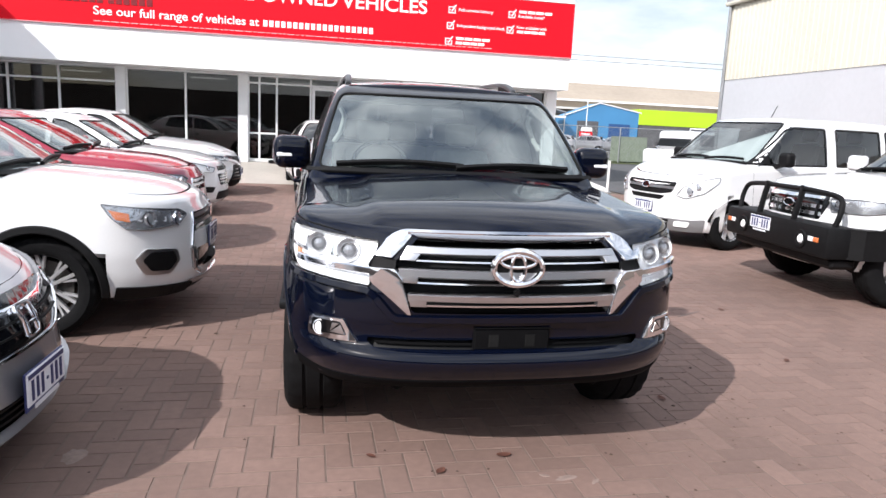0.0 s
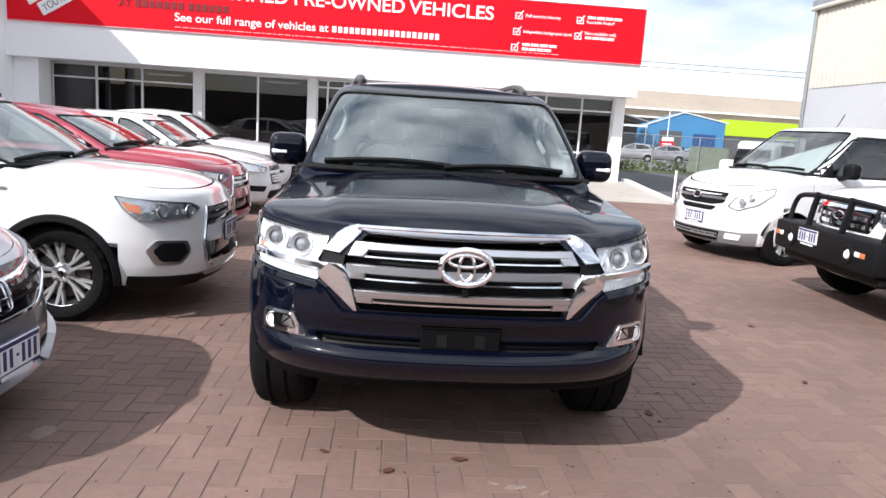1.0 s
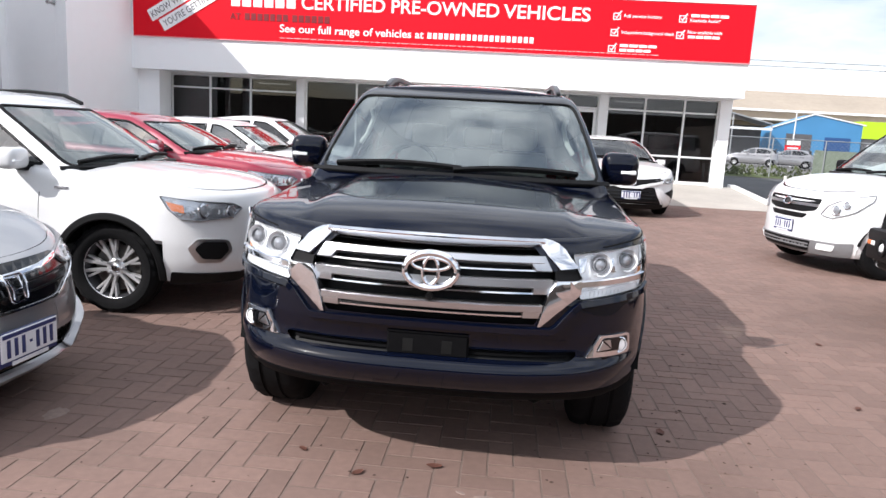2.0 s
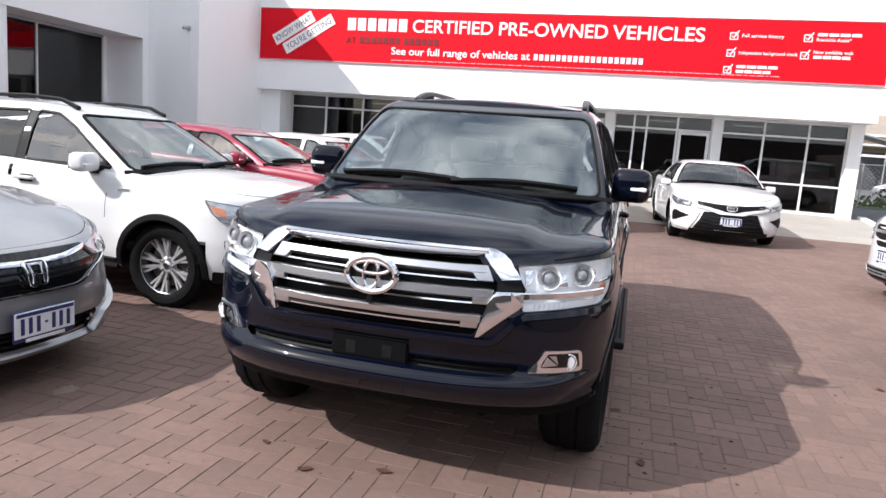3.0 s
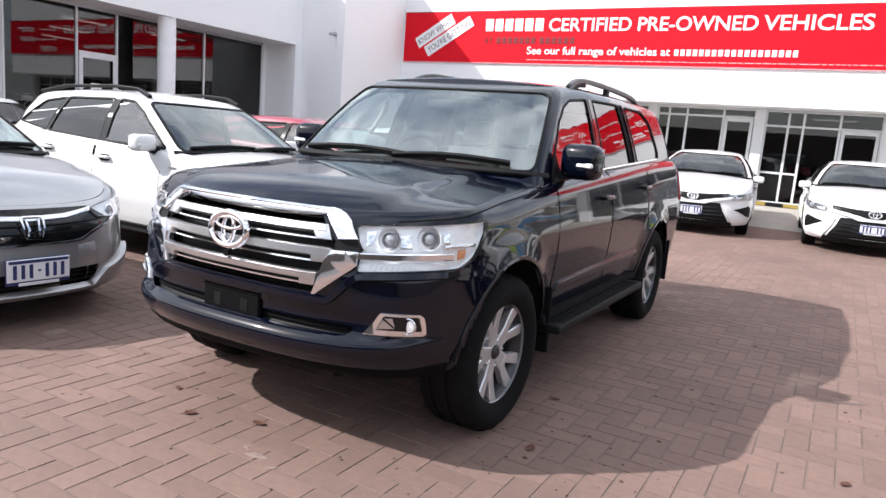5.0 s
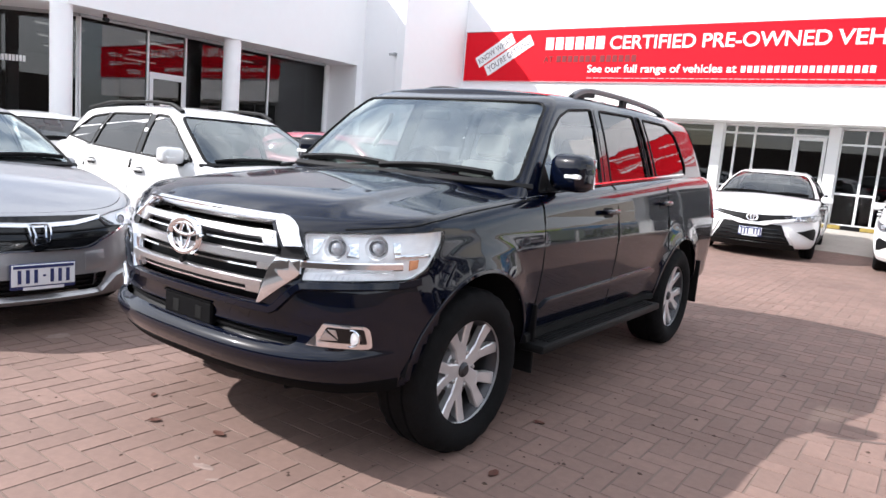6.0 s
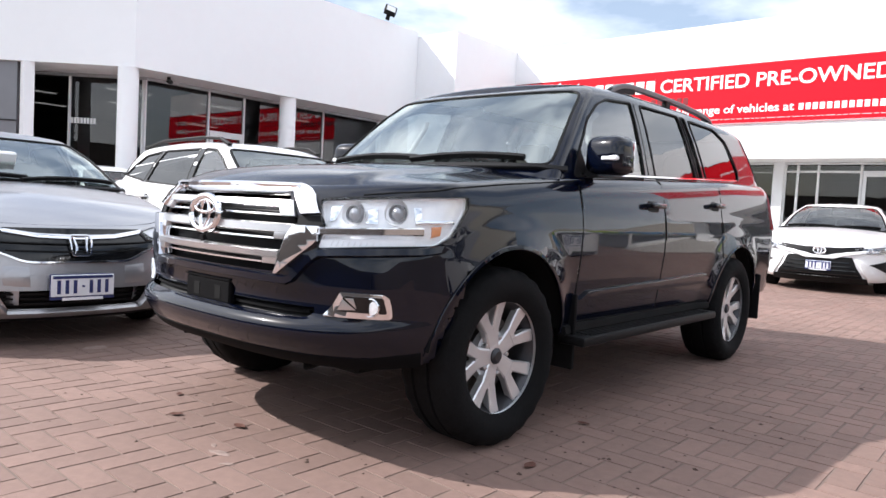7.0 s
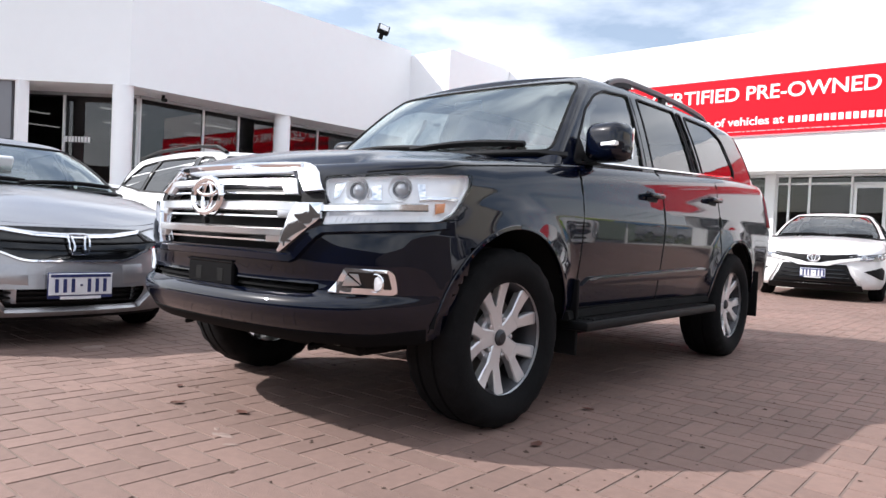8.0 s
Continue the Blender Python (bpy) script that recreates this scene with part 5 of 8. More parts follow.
def shell(car, low, cab, P):
    """Body, doors, bonnet, cabin, roof, glass, wells, interior and wheels from the numbers in P."""
    paint_m = P["paint"]
    wb, tr, R = P["wb"], P["track"], P["R"]
    Ra = P.get("arch", R + 0.075)
    arches = [circle(0, R, Ra, 48), circle(-wb, R, Ra, 48)]
    holes = [conv(low, p, 1) for p in P.get("nose_holes", ())] + [conv(low, p, -1) for p in P.get("nose_holes_mirror", ())] + [conv(low, p, 1) for p in P.get("nose_holes_mirror", ())]
    zones = low.mesh(holes, arches, P["cuts"])
    for (zone, sg), bm in zones.items():
        part("front_body" if zone == 0 else "rear_body" if zone == len(P["cuts"]) else "door", bm, paint_m, car)
    part("bonnet", low.cap(P["bonnet_end"], P.get("crown", 0.04), P.get("bonnet_shape")), paint_m, car)
    if "deck" in P:
        x0, x1, w, z0, z1 = P["deck"]
        bm = bmesh.new()
        rows = [[bm.verts.new((x0 + (x1 - x0) * i / 6, w * (j / 4 - 1), z0 + (z1 - z0) * i / 6 - 0.02 * (j / 4 - 1) ** 4)) for j in range(9)] for i in range(7)]
        for a, b in zip(rows, rows[1:]):
            for j in range(8):
                bm.faces.new((a[j], a[j + 1], b[j + 1], b[j]))
        part("boot_lid", bm, paint_m, car)
    side = P["windows"]
    am = cab.arc[-1] - P.get("pillar", 0.07)
    z0, z1 = P["screen"]
    ws = round_poly([(-am, z0), (am, z0), (am, z1), (-am, z1)], 0.05)
    ar = cab.rarc[-1] - 0.08
    rw = round_poly([(-ar, P["rear_glass"][0]), (ar, P["rear_glass"][0]), (ar, P["rear_glass"][1]), (-ar, P["rear_glass"][1])], 0.05)
    polys = [round_poly(p, 0.025) for p, _ in side]
    for bm in cab.mesh([ws], polys, back_holes=[rw]).values():
        part("cabin", bm, P.get("cab_paint", paint_m), car)
    part("roof", cab.cap(crown=P.get("roof_crown", 0.03), whole=True), P.get("roof_paint", paint_m), car)
    lin = cab.cap(crown=P.get("roof_crown", 0.03), whole=True)
    for v in lin.verts:
        v.co.z -= 0.035
        v.co.x, v.co.y = v.co.x * 0.995 - 0.01, v.co.y * 0.97
    part("roof_lining", lin, LINING, car)
    scr = part("windscreen", patch(ws, cab.wrap, -0.004, 0.0, 0.09), P.get("screen_mat", SCREENDARK), car)
    part("seal", trim_line(ws, cab.wrap, P.get("screen_seal", 0.03), 0.008, off=0.0), BLACK, scr)
    rg = part("rear_window", patch(rw, cab.back, -0.004, 0.0, 0.12), PRIVACY, car)
    part("seal", trim_line(rw, cab.back, 0.03, 0.008, off=0.0), BLACK, rg)
    for sg in (1, -1):
        def flank(x, z, sg=sg):
            return cab.side(x, z, sg)
        for poly, (_, g) in zip(polys, side):
            pane = part("side_window", patch(poly, flank, -0.006, 0.0, 0.12), g, car)
            part("seal", trim_line(poly, flank, P.get("seal", 0.022), 0.008, off=0.001), P.get("seal_mat", BLACK), pane)

        def lower(x, z, sg=sg):
            return low.side(x, z, sg)
        for cx in (0, -wb):
            lim = [q for q in circle(cx, R, Ra, 40, -8, 188) if q[1] > low.bot(q[0]) - 0.01]
            part("wheel_arch", trim_line(lim, lower, P.get("lip", 0.022), P.get("lip_h", 0.012), closed=False, off=0.001), P.get("lip_mat", paint_m), car)
            part("arch_liner", arch_well(cx, R, Ra + 0.012, sg * (tr - 0.36), sg * (low.dims(R + Ra)[2] - 0.01)), UNDER, car)
        part("sill", sweep([lower(x, low.bot(x) + 0.012) for x in np.linspace(-Ra - 0.02, -wb + Ra + 0.02, 14)], 0.05, 0.05, (0, sg, 0.2)), P.get("sill_mat", BLACK), car)
        for hx, hz in P["handles"]:
            p, n = surf_normal(lower, hx, hz)
            hd = part("door_handle", rounded(0.19, 0.026, 0.03, 0.011), P.get("handle_mat", paint_m), car, m=Matrix.Translation(p + n * 0.034))
            # the shade in the hollow behind the handle, painted as a flat black patch
            part("handle_cup", patch(round_poly([(hx - 0.075, hz - 0.032), (hx + 0.075, hz - 0.032), (hx + 0.075, hz + 0.028), (hx - 0.075, hz + 0.028)], 0.03), lower, 0.0015, 0.003), P.get("cup_mat", BLACK), car)
            for dx in (-0.082, 0.082):
                part("handle_mount", boxes((-0.012, -0.018, -0.012, 0.012, 0.018, 0.012), bevel=0.004), P.get("handle_mat", paint_m), car, m=Matrix.Translation(p + n * 0.018 + Vector((dx, 0, 0))))
    # belt moulding
    if "belt" in P:
        bx0, bx1, bmat = P["belt"]
        for sg in (1, -1):
            def flank2(x, z, sg=sg):
                return cab.side(x, z, sg)
            line = [(x, P["belt_z"](x)) for x in np.linspace(bx0, bx1, 20)]
            part("belt_moulding", trim_line(line, flank2, P.get("belt_w", 0.02), 0.012, closed=False, off=0.004, step=0.2), bmat, car)
    # floor pan, wells and cabin
    w = low.dims(0.6)[2]
    gc = P["clear"]
    f, b = low.dims(gc + 0.15)[0], low.dims(gc + 0.15)[1]
    part("underbody", boxes((b + 0.25, -(tr - 0.42), gc + 0.02, f - 0.36, tr - 0.42, gc + 0.24), bevel=0.03), UNDER, car)
    part("floor_pan", boxes((-wb + Ra + 0.04, -w + 0.08, gc + 0.05, -Ra - 0.04, w - 0.08, gc + 0.24), bevel=0.03), UNDER, car)
    part("axle", pipe([(0, -tr + 0.1, R), (0, tr - 0.1, R)], 0.045), UNDER, car)
    part("axle", pipe([(-wb, -tr + 0.1, R), (-wb, tr - 0.1, R)], 0.05), UNDER, car)
    part("engine_bay", boxes((Ra * 0.4, -w + 0.30, gc + 0.2, f - 0.30, w - 0.30, low.top(f - 0.3) - 0.09)), UNDER, car)
    part("firewall", boxes((P["bonnet_end"] - 0.05, -w + 0.14, gc + 0.2, P["bonnet_end"] - 0.02, w - 0.14, P["screen"][0] - 0.06)), UNDER, car)
    part("cabin_floor", boxes((b + 0.3, -w + 0.08, gc + 0.2, P["bonnet_end"] - 0.02, w - 0.08, gc + 0.26)), CABINDARK, car)
    for sg in (1, -1):
        part("door_lining", boxes((b + 0.4, sg * (w - 0.10) - 0.02, gc + 0.25, P["bonnet_end"] - 0.3, sg * (w - 0.10) + 0.02, P["screen"][0] - 0.14)), P.get("lining_mat", CABINDARK), car)
    dx, dz = P["dash"], P["screen"][0]
    part("dashboard", boxes((dx - 0.30, -w + 0.17, dz - 0.30, dx + P.get("dash_deep", 0.36), w - 0.17, dz - 0.03), bevel=0.05, seg=2), P.get("dash_mat", CABINDARK), car)
    st = part("steering_wheel", pipe([(-0.05 * math.sin(q), 0.185 * math.cos(q), 0.185 * math.sin(q)) for q in (2 * math.pi * i / 24 for i in range(24))], 0.015, 8, True), CABINDARK, car, m=pose(dx - 0.42, -0.38, dz - 0.02, 0, -20, 0))
    part("steering_hub", boxes((-0.02, -0.17, -0.025, 0.03, 0.17, 0.035), bevel=0.01), CABINDARK, st)
    sm = P.get("seat_mat", CABINDARK)
    for sx, rows in ((dx - 0.95, (0.36, -0.36)), (dx - 1.85, (0.42, 0.0, -0.42))):
        for sy in rows:
            seat = part("seat", rounded(0.5, 0.46, 0.16, 0.05, 2), sm, car, m=pose(sx, sy, gc + P.get("seat_z", 0.42)))
            part("backrest", rounded(0.14, 0.46, 0.62, 0.06, 2), sm, seat, m=pose(-0.29, 0, 0.32, 0, -14, 0))
            part("headrest", rounded(0.10, 0.26, 0.18, 0.045, 2), sm, seat, m=pose(-0.40, 0, 0.74, 0, -14, 0))
    part("rear_mirror", rounded(0.03, 0.2, 0.06, 0.015), CABINDARK, car, m=pose(P["screen_top_x"] + 0.10, 0, z1 - 0.10, 0, 15, 0))
    # wipers
    for y0, y1 in ((-0.62, 0.02), (-0.02, 0.60)):
        a0, a1 = cab.ay(y0), cab.ay(y1)
        ln = [(a0 + (a1 - a0) * i / 8, z0 + 0.012 + 0.018 * math.sin(math.pi * i / 8) + P.get("wiper_rise", 0.02) * i / 8) for i in range(9)]
        part("wiper", trim_line(ln, cab.wrap, 0.024, 0.028, closed=False, off=0.018, step=0.2), BLACK, car)
    cowl = [(cab.ay(y), z0 - 0.02) for y in np.linspace(-P["cowl"], P["cowl"], 16)]
    part("cowl_panel", trim_line(cowl, cab.wrap, P.get("cowl_w", 0.032), 0.02, closed=False, off=0.012, step=0.2), BLACK, car)
    ms = wheel_meshes(R, P["rim"], P["tyre_w"], P["style"], P.get("tread", False))
    for x in (0, -wb):
        for sg in (1, -1):
            put_wheel(car, ms, x, sg * (tr - P["tyre_w"] / 2), R, P.get("steer", 0.0) if x == 0 else 0.0)


def mirror(car, x, y, z, sx, sy, sz, material, lens=True, cap_mat=None):
    for sg in (1, -1):
        mm = part("door_mirror", rounded(sx, sy, sz, min(sx, sz) * 0.34, 4), material, car, m=pose(x, sg * y, z, 0, 0, -sg * 8))
        part("mirror_arm", sweep([(x + 0.02, sg * (y - sy / 2 - 0.09), z - sz * 0.55), (x + 0.01, sg * (y - sy / 2 - 0.02), z - sz * 0.45), (x, sg * (y - sy / 2 + 0.08), z - sz * 0.30)], 0.08, 0.06, (0, 0, 1)), BLACK, car)
        part("mirror_glass", boxes((-sx / 2 - 0.004, -sy / 2 + 0.025, -sz / 2 + 0.02, -sx / 2 + 0.006, sy / 2 - 0.025, sz / 2 - 0.02), bevel=0.003), CHROME, mm)
        if lens:
            part("side_repeater", boxes((sx * 0.28, 0.02 * sy if sg > 0 else -sy * 0.44, -sz * 0.15, sx * 0.512, sy * 0.44 if sg > 0 else -0.02 * sy, -sz * 0.02), bevel=0.006), WHITELENS, mm)


def plate_bars(car, low, z, name="number_plate", h=0.03, a=0.0, pw=0.372, ph=0.134, bend=True):
    """A number plate with plain bars for its characters."""
    p, n = surf_normal(low.wrap, a, z)
    m = Matrix.Translation(p + Vector((h, 0, 0)))
    pl = part(name, boxes((-0.004, -pw / 2, -ph / 2, 0.004, pw / 2, ph / 2), bevel=0.003), PLATE, car, m=m)
    part("plate_frame", boxes((-0.012, -pw / 2 - 0.005, -ph / 2 - 0.022, -0.002, pw / 2 + 0.005, ph / 2 + 0.005), bevel=0.004), PLATEBLUE, pl)
    part("plate_bar", boxes((0.004, -pw / 2 + 0.01, ph / 2 - 0.024, 0.006, pw / 2 - 0.01, ph / 2 - 0.006)), PLATEBLUE, pl)
    for i in range(7):
        y = -pw / 2 + 0.03 + i * 0.047
        if i != 3:
            part("plate_bar", boxes((0.004, y + 0.004, -0.05, 0.0065, y + 0.025, 0.034)), PLATEBLUE, pl)
        else:
            part("plate_bar", boxes((0.004, y + 0.008, -0.012, 0.0065, y + 0.024, 0.0)), PLATEBLUE, pl)
    part("plate_bar", boxes((-0.001, -0.12, -ph / 2 - 0.026, 0.002, 0.12, -ph / 2 - 0.008)), PLATE, pl)
    return pl


def oval_emblem(car, p, ry, rz, material=CHROME, tilt=0.0, back=GLOSSBLACK, inner=True, tube=0.012):
    """A plain oval badge: a ring with two smaller ovals."""
    def ring(a, b, r, cz=0.0):
        return pipe([(0, a * math.cos(q), cz + b * math.sin(q)) for q in (2 * math.pi * i / 40 for i in range(40))], r, 8, True)
    em = part("badge", ring(ry, rz, tube), material, car, m=Matrix.Translation(p) @ Matrix.Rotation(radians(tilt), 4, "Y"))
    bm = bmesh.new()
    bm.faces.new([bm.verts.new((-0.008, ry * math.cos(q), rz * math.sin(q))) for q in (2 * math.pi * i / 40 for i in range(40))])
    part("badge_back", bm, back, em)
    if inner:
        part("badge_oval", ring(ry * 0.30, rz * 0.80, tube * 0.62), material, em)
        part("badge_oval", ring(ry * 0.72, rz * 0.34, tube * 0.62, rz * 0.38), material, em)
    return em


# ---- the dark blue four-wheel drive ----
def dark_wagon():
    car = thing("four_wheel_drive", "dark navy four-wheel drive wagon with chrome grille, no number plate", "car", pose(0.885, 3.76, 0, 0, 0, -90))
    R, wb, tr, Ra = 0.380, 2.85, 0.955, 0.470
    low = Tube([0.34, 0.40, 0.445, 0.480, 0.508, 0.530, 0.546, 0.558, 0.568, 0.62, 0.68, 0.80, 0.92, 1.00, 1.06, 1.20, 1.34],
               [0.745, 0.816, 0.858, 0.882, 0.892, 0.888, 0.877, 0.860, 0.838, 0.826, 0.846, 0.860, 0.842, 0.805, 0.745, 0.60, 0.5],
               [-3.86, -3.93, -3.96, -3.98, -3.99, -3.98, -3.98, -3.97, -3.97, -3.96, -3.96, -3.95, -3.94, -3.93, -3.92, -3.88, -3.84],
               [0.84, 0.868, 0.883, 0.893, 0.899, 0.903, 0.905, 0.907, 0.908, 0.914, 0.922, 0.935, 0.938, 0.930, 0.918, 0.895, 0.872],
               ("to", 0.30), 0.30, ((0.62, 2.8), (0.74, 2.5), (0.86, 2.15)), 3.0,
               [(0.86, 1.040), (0.76, 1.046), (0.68, 1.056), (0.5, 1.076), (0.3, 1.098), (0.0, 1.13), (-0.6, 1.185), (-1.5, 1.235), (-2.8, 1.305), (-3.95, 1.33)],
               [(0.9, 0.375), (0.72, 0.385), (0.5, 0.40), (0.40, 0.42), (-0.5, 0.43), (-2.4, 0.43), (-3.3, 0.45), (-4.0, 0.47)],
               r=0.06, hr=0.085, flare=((0, R, Ra, 0.032), (-wb, R, Ra, 0.032)), step=0.035, nfront=52, nrear=14, rows=60)
    cab = Tube([1.12, 1.25, 1.40, 1.55, 1.70, 1.80, 1.88],
               [-0.26, -0.38, -0.53, -0.69, -0.88, -1.03, -1.18],
               [-3.86, -3.85, -3.82, -3.77, -3.70, -3.64, -3.58],
               [0.880, 0.838, 0.795, 0.745, 0.685, 0.642, 0.605],
               0.17, 0.30, 2.3, 2.6,
               [(-0.8, 1.695), (-1.05, 1.728), (-1.5, 1.764), (-2.4, 1.780), (-3.2, 1.770), (-3.7, 1.738)],
               [(0.5, 1.06), (-0.5, 1.10), (-3.9, 1.22)],
               r=0.075, hr=0.075, step=0.035, nfront=34, nrear=14, rows=26)

    low.rk = ((0.10, 1.0), (0.45, 0.35))

    def bonnet_shape(x, s):
        # raised middle field between two long slopes
        a = abs(s)
        k = max(0.0, min(1.0, (x + 0.65) / 0.6))
        t = max(0.0, min(1.0, (0.72 - a) / 0.12))
        return 0.018 * t * t * (3 - 2 * t) * (0.35 + 0.65 * k)

    lamp = [(0.560, 1.003), (0.70, 1.014), ("x", 0.50, 1.028), ("x", 0.290, 1.041), ("x", 0.300, 1.00), ("x", 0.335, 0.955), ("x", 0.385, 0.888), ("x", 0.455, 0.850), (0.80, 0.838), (0.60, 0.818), (0.607, 0.90), (0.588, 0.935)]
    grille = [(-0.405, 1.026), (0.405, 1.026), (0.500, 0.930), (0.497, 0.895), (0.430, 0.722), (-0.430, 0.722), (-0.497, 0.895), (-0.500, 0.930)]
    intake = [(-0.62, 0.604), (0.62, 0.604), (0.59, 0.566), (-0.59, 0.566)]
    P = dict(paint=NAVY, screen_mat=SCREEN, wb=wb, track=tr, R=R, arch=Ra, cuts=(-0.585, -1.56, -2.52), bonnet_end=-0.62, crown=0.055, bonnet_shape=bonnet_shape,
             nose_holes=(grille, intake), nose_holes_mirror=(lamp,), windows=(
                 ([(-0.60, 1.190), (-0.71, 1.335), (-0.86, 1.505), (-1.01, 1.605), (-1.15, 1.655), (-1.475, 1.685), (-1.425, 1.235)], SIDEGLASS),
                 ([(-1.575, 1.245), (-1.60, 1.69), (-2.195, 1.705), (-2.245, 1.285)], PRIVACY),
                 ([(-2.285, 1.29), (-2.235, 1.705), (-2.31, 1.705), (-2.365, 1.295)], PRIVACY),
                 ([(-2.43, 1.30), (-2.375, 1.70), (-2.86, 1.70), (-3.05, 1.63), (-3.15, 1.40), (-3.12, 1.335)], PRIVACY)),
             screen=(1.232, 1.672), pillar=0.075, screen_seal=0.014, cowl_w=0.03, rear_glass=(1.36, 1.70), roof_crown=0.03, seal=0.014,
             handles=((-1.40, 1.075), (-2.40, 1.115)), handle_mat=NAVY, belt=(-0.66, -3.06, CHROME), belt_w=0.012, belt_z=lambda x: 1.205 + (-0.72 - x) * 0.054,
             clear=0.27, dash_deep=0.12, dash=-0.70, screen_top_x=-0.92, wiper_rise=0.01, cowl=0.76, rim=0.249, tyre_w=0.285, style="pairs", tread=True,
             lip=0.020, lip_h=0.010, sill_mat=UNDER, seat_mat=TRIMGREY, lining_mat=TRIMGREY, dash_mat=mat("dash_grey", (0.20, 0.19, 0.18), 0.7, noise_scale=30, var=0.1), steer=-2.0)
    shell(car, low, cab, P)
    # grille: black throat, three pairs of bars that meet in a facet at each end
    g = on_nose(car, low, "grille", [(-0.45, 1.04), (0.45, 1.04), (0.55, 0.93), (0.55, 0.88), (0.46, 0.705), (-0.46, 0.705), (-0.55, 0.88), (-0.55, 0.93)], BLACK, -0.06, 0.01, False, 0)[0]

    def run(zz, ww, n=40):
        return [(low.ay(q, zz), zz) for q in np.linspace(-ww, ww, n)]

    for z, tall, thin, end, low_end in ((0.976, 0.037, 0.937, 0.448, 0.480), (0.885, 0.041, 0.847, 0.484, 0.470), (0.788, 0.033, 0.754, 0.448, 0.434)):
        part("grille_bar", trim_line(run(z, end), low.wrap, tall, 0.034, False, -0.004, 0.4), SATIN, g)
        part("grille_strip", trim_line(run(thin, low_end), low.wrap, 0.010, 0.022, False, -0.012, 0.4), CHROME, g)
        for sg in (1, -1):
            facet = [(end - 0.075, z + tall * 0.42), (end + 0.004, z + tall * 0.42), (low_end + 0.004, thin - 0.004), (low_end - 0.060, thin - 0.004)]
            part("bar_end", patch(conv(low, facet, sg), low.wrap, 0.010, 0.024, 0.05, 0.003), SATIN, g)
    # polished surround: a band over the grille with a broad facet at each end, and a leg tapering down each side
    sur = part("grille_surround", trim_line([(low.ay(y, 1.033), 1.033) for y in np.linspace(-0.445, 0.445, 40)], low.wrap, 0.023, 0.05, False, 0.004, 0.4), CHROME, car, "polished chrome grille surround")
    for sg in (1, -1):
        block = [(0.440, 1.043), (0.475, 1.040), (0.505, 1.031), (0.535, 1.012), (0.563, 0.975), (0.586, 0.942), (0.512, 0.936), (0.470, 0.985), (0.432, 1.020)]
        part("surround_end", patch(conv(low, block, sg), low.wrap, 0.016, 0.045, 0.045, 0.005, True), CHROME, sur)
        part("surround_gap", patch(conv(low, [(0.497, 0.936), (0.590, 0.938), (0.612, 0.905), (0.500, 0.903)], sg), low.wrap, 0.004, 0.012, 0.05), BLACK, sur)
        def leaning(u, z):
            # the leg faces a little downwards
            return low.wrap(u, z) + Vector((0.15 * (z - 0.715), 0, 0))
        part("grille_leg", patch(conv(low, [(0.506, 0.902), (0.606, 0.904), (0.606, 0.850), (0.588, 0.830), (0.446, 0.715), (0.432, 0.715)], sg), leaning, 0.004, 0.05, 0.04, 0.004, True), CHROME, car, "polished chrome leg beside the grille")
        part("lamp_moulding", trim_line(conv(low, [(0.590, 0.882), (0.70, 0.888), (0.80, 0.895), ("x", 0.50, 0.902)], sg), low.wrap, 0.030, 0.020, False, 0.010, 0.02), CHROME, car)
    part("camera_eye", pipe([(0.86, 0, 0.822), (0.878, 0, 0.819)], 0.014, 12), BLACK, car)
    oval_emblem(car, low.wrap(0, 0.922) + Vector((0.022, 0, 0)), 0.104, 0.070, CHROME, -4, BLACK, True, 0.0145)
    # body-coloured lip that follows the lower edge of lamps and grille
    edge = [("x", 0.42, 0.842), ("x", 0.50, 0.828), (0.80, 0.818), (0.612, 0.802), (0.585, 0.785), (0.512, 0.704), (0.490, 0.694), (0.25, 0.698), (0.0, 0.700)]
    line = conv(low, edge, 1) + conv(low, edge, -1)[-2::-1]
    part("bumper_lip", trim_line(line, low.wrap, 0.034, 0.030, False, 0.002, 0.03), NAVY, car)
    # headlamps, sunk into the skin behind clear covers
    for sg in (1, -1):
        base = part("headlight", patch(conv(low, lamp, sg), low.wrap, -0.026, 0.004, 0.04), LAMPIN, car, "clear chrome headlight wrapping round the corner")
        rim = dense(round_poly(conv(low, lamp, sg), 0.02), 0.04)
        part("lamp_wall", trim_line(rim, low.wrap, 0.005, 0.024, True, -0.026, 0.04), LAMPIN, base)
        for a, z, r in ((low.ay(0.690, 0.957), 0.957, 0.029), (low.ay(0.815, 0.968), 0.968, 0.028)):
            p, n = surf_normal(low.wrap, sg * a, z)
            n = (n + Vector((1.2, 0, 0))).normalized()
            o = n.to_track_quat("Y", "Z").to_matrix().to_4x4()
            mm = Matrix.Translation(p - n * 0.012) @ o
            part("lamp_bowl", lathe([(r + 0.020, 0.010), (r + 0.014, -0.006), (r + 0.004, -0.016)], 32), LAMPIN, base, m=mm)
            part("projector_ring", lathe([(r + 0.004, -0.02), (r + 0.004, 0.008), (r, 0.011), (r - 0.003, 0.0)], 32), LAMPEDGE, base, m=mm)
            part("projector", lathe([(0.0, 0.014), (r * 0.5, 0.010), (r * 0.85, 0.002), (r, -0.006)], 28), PROJ, base, m=mm)
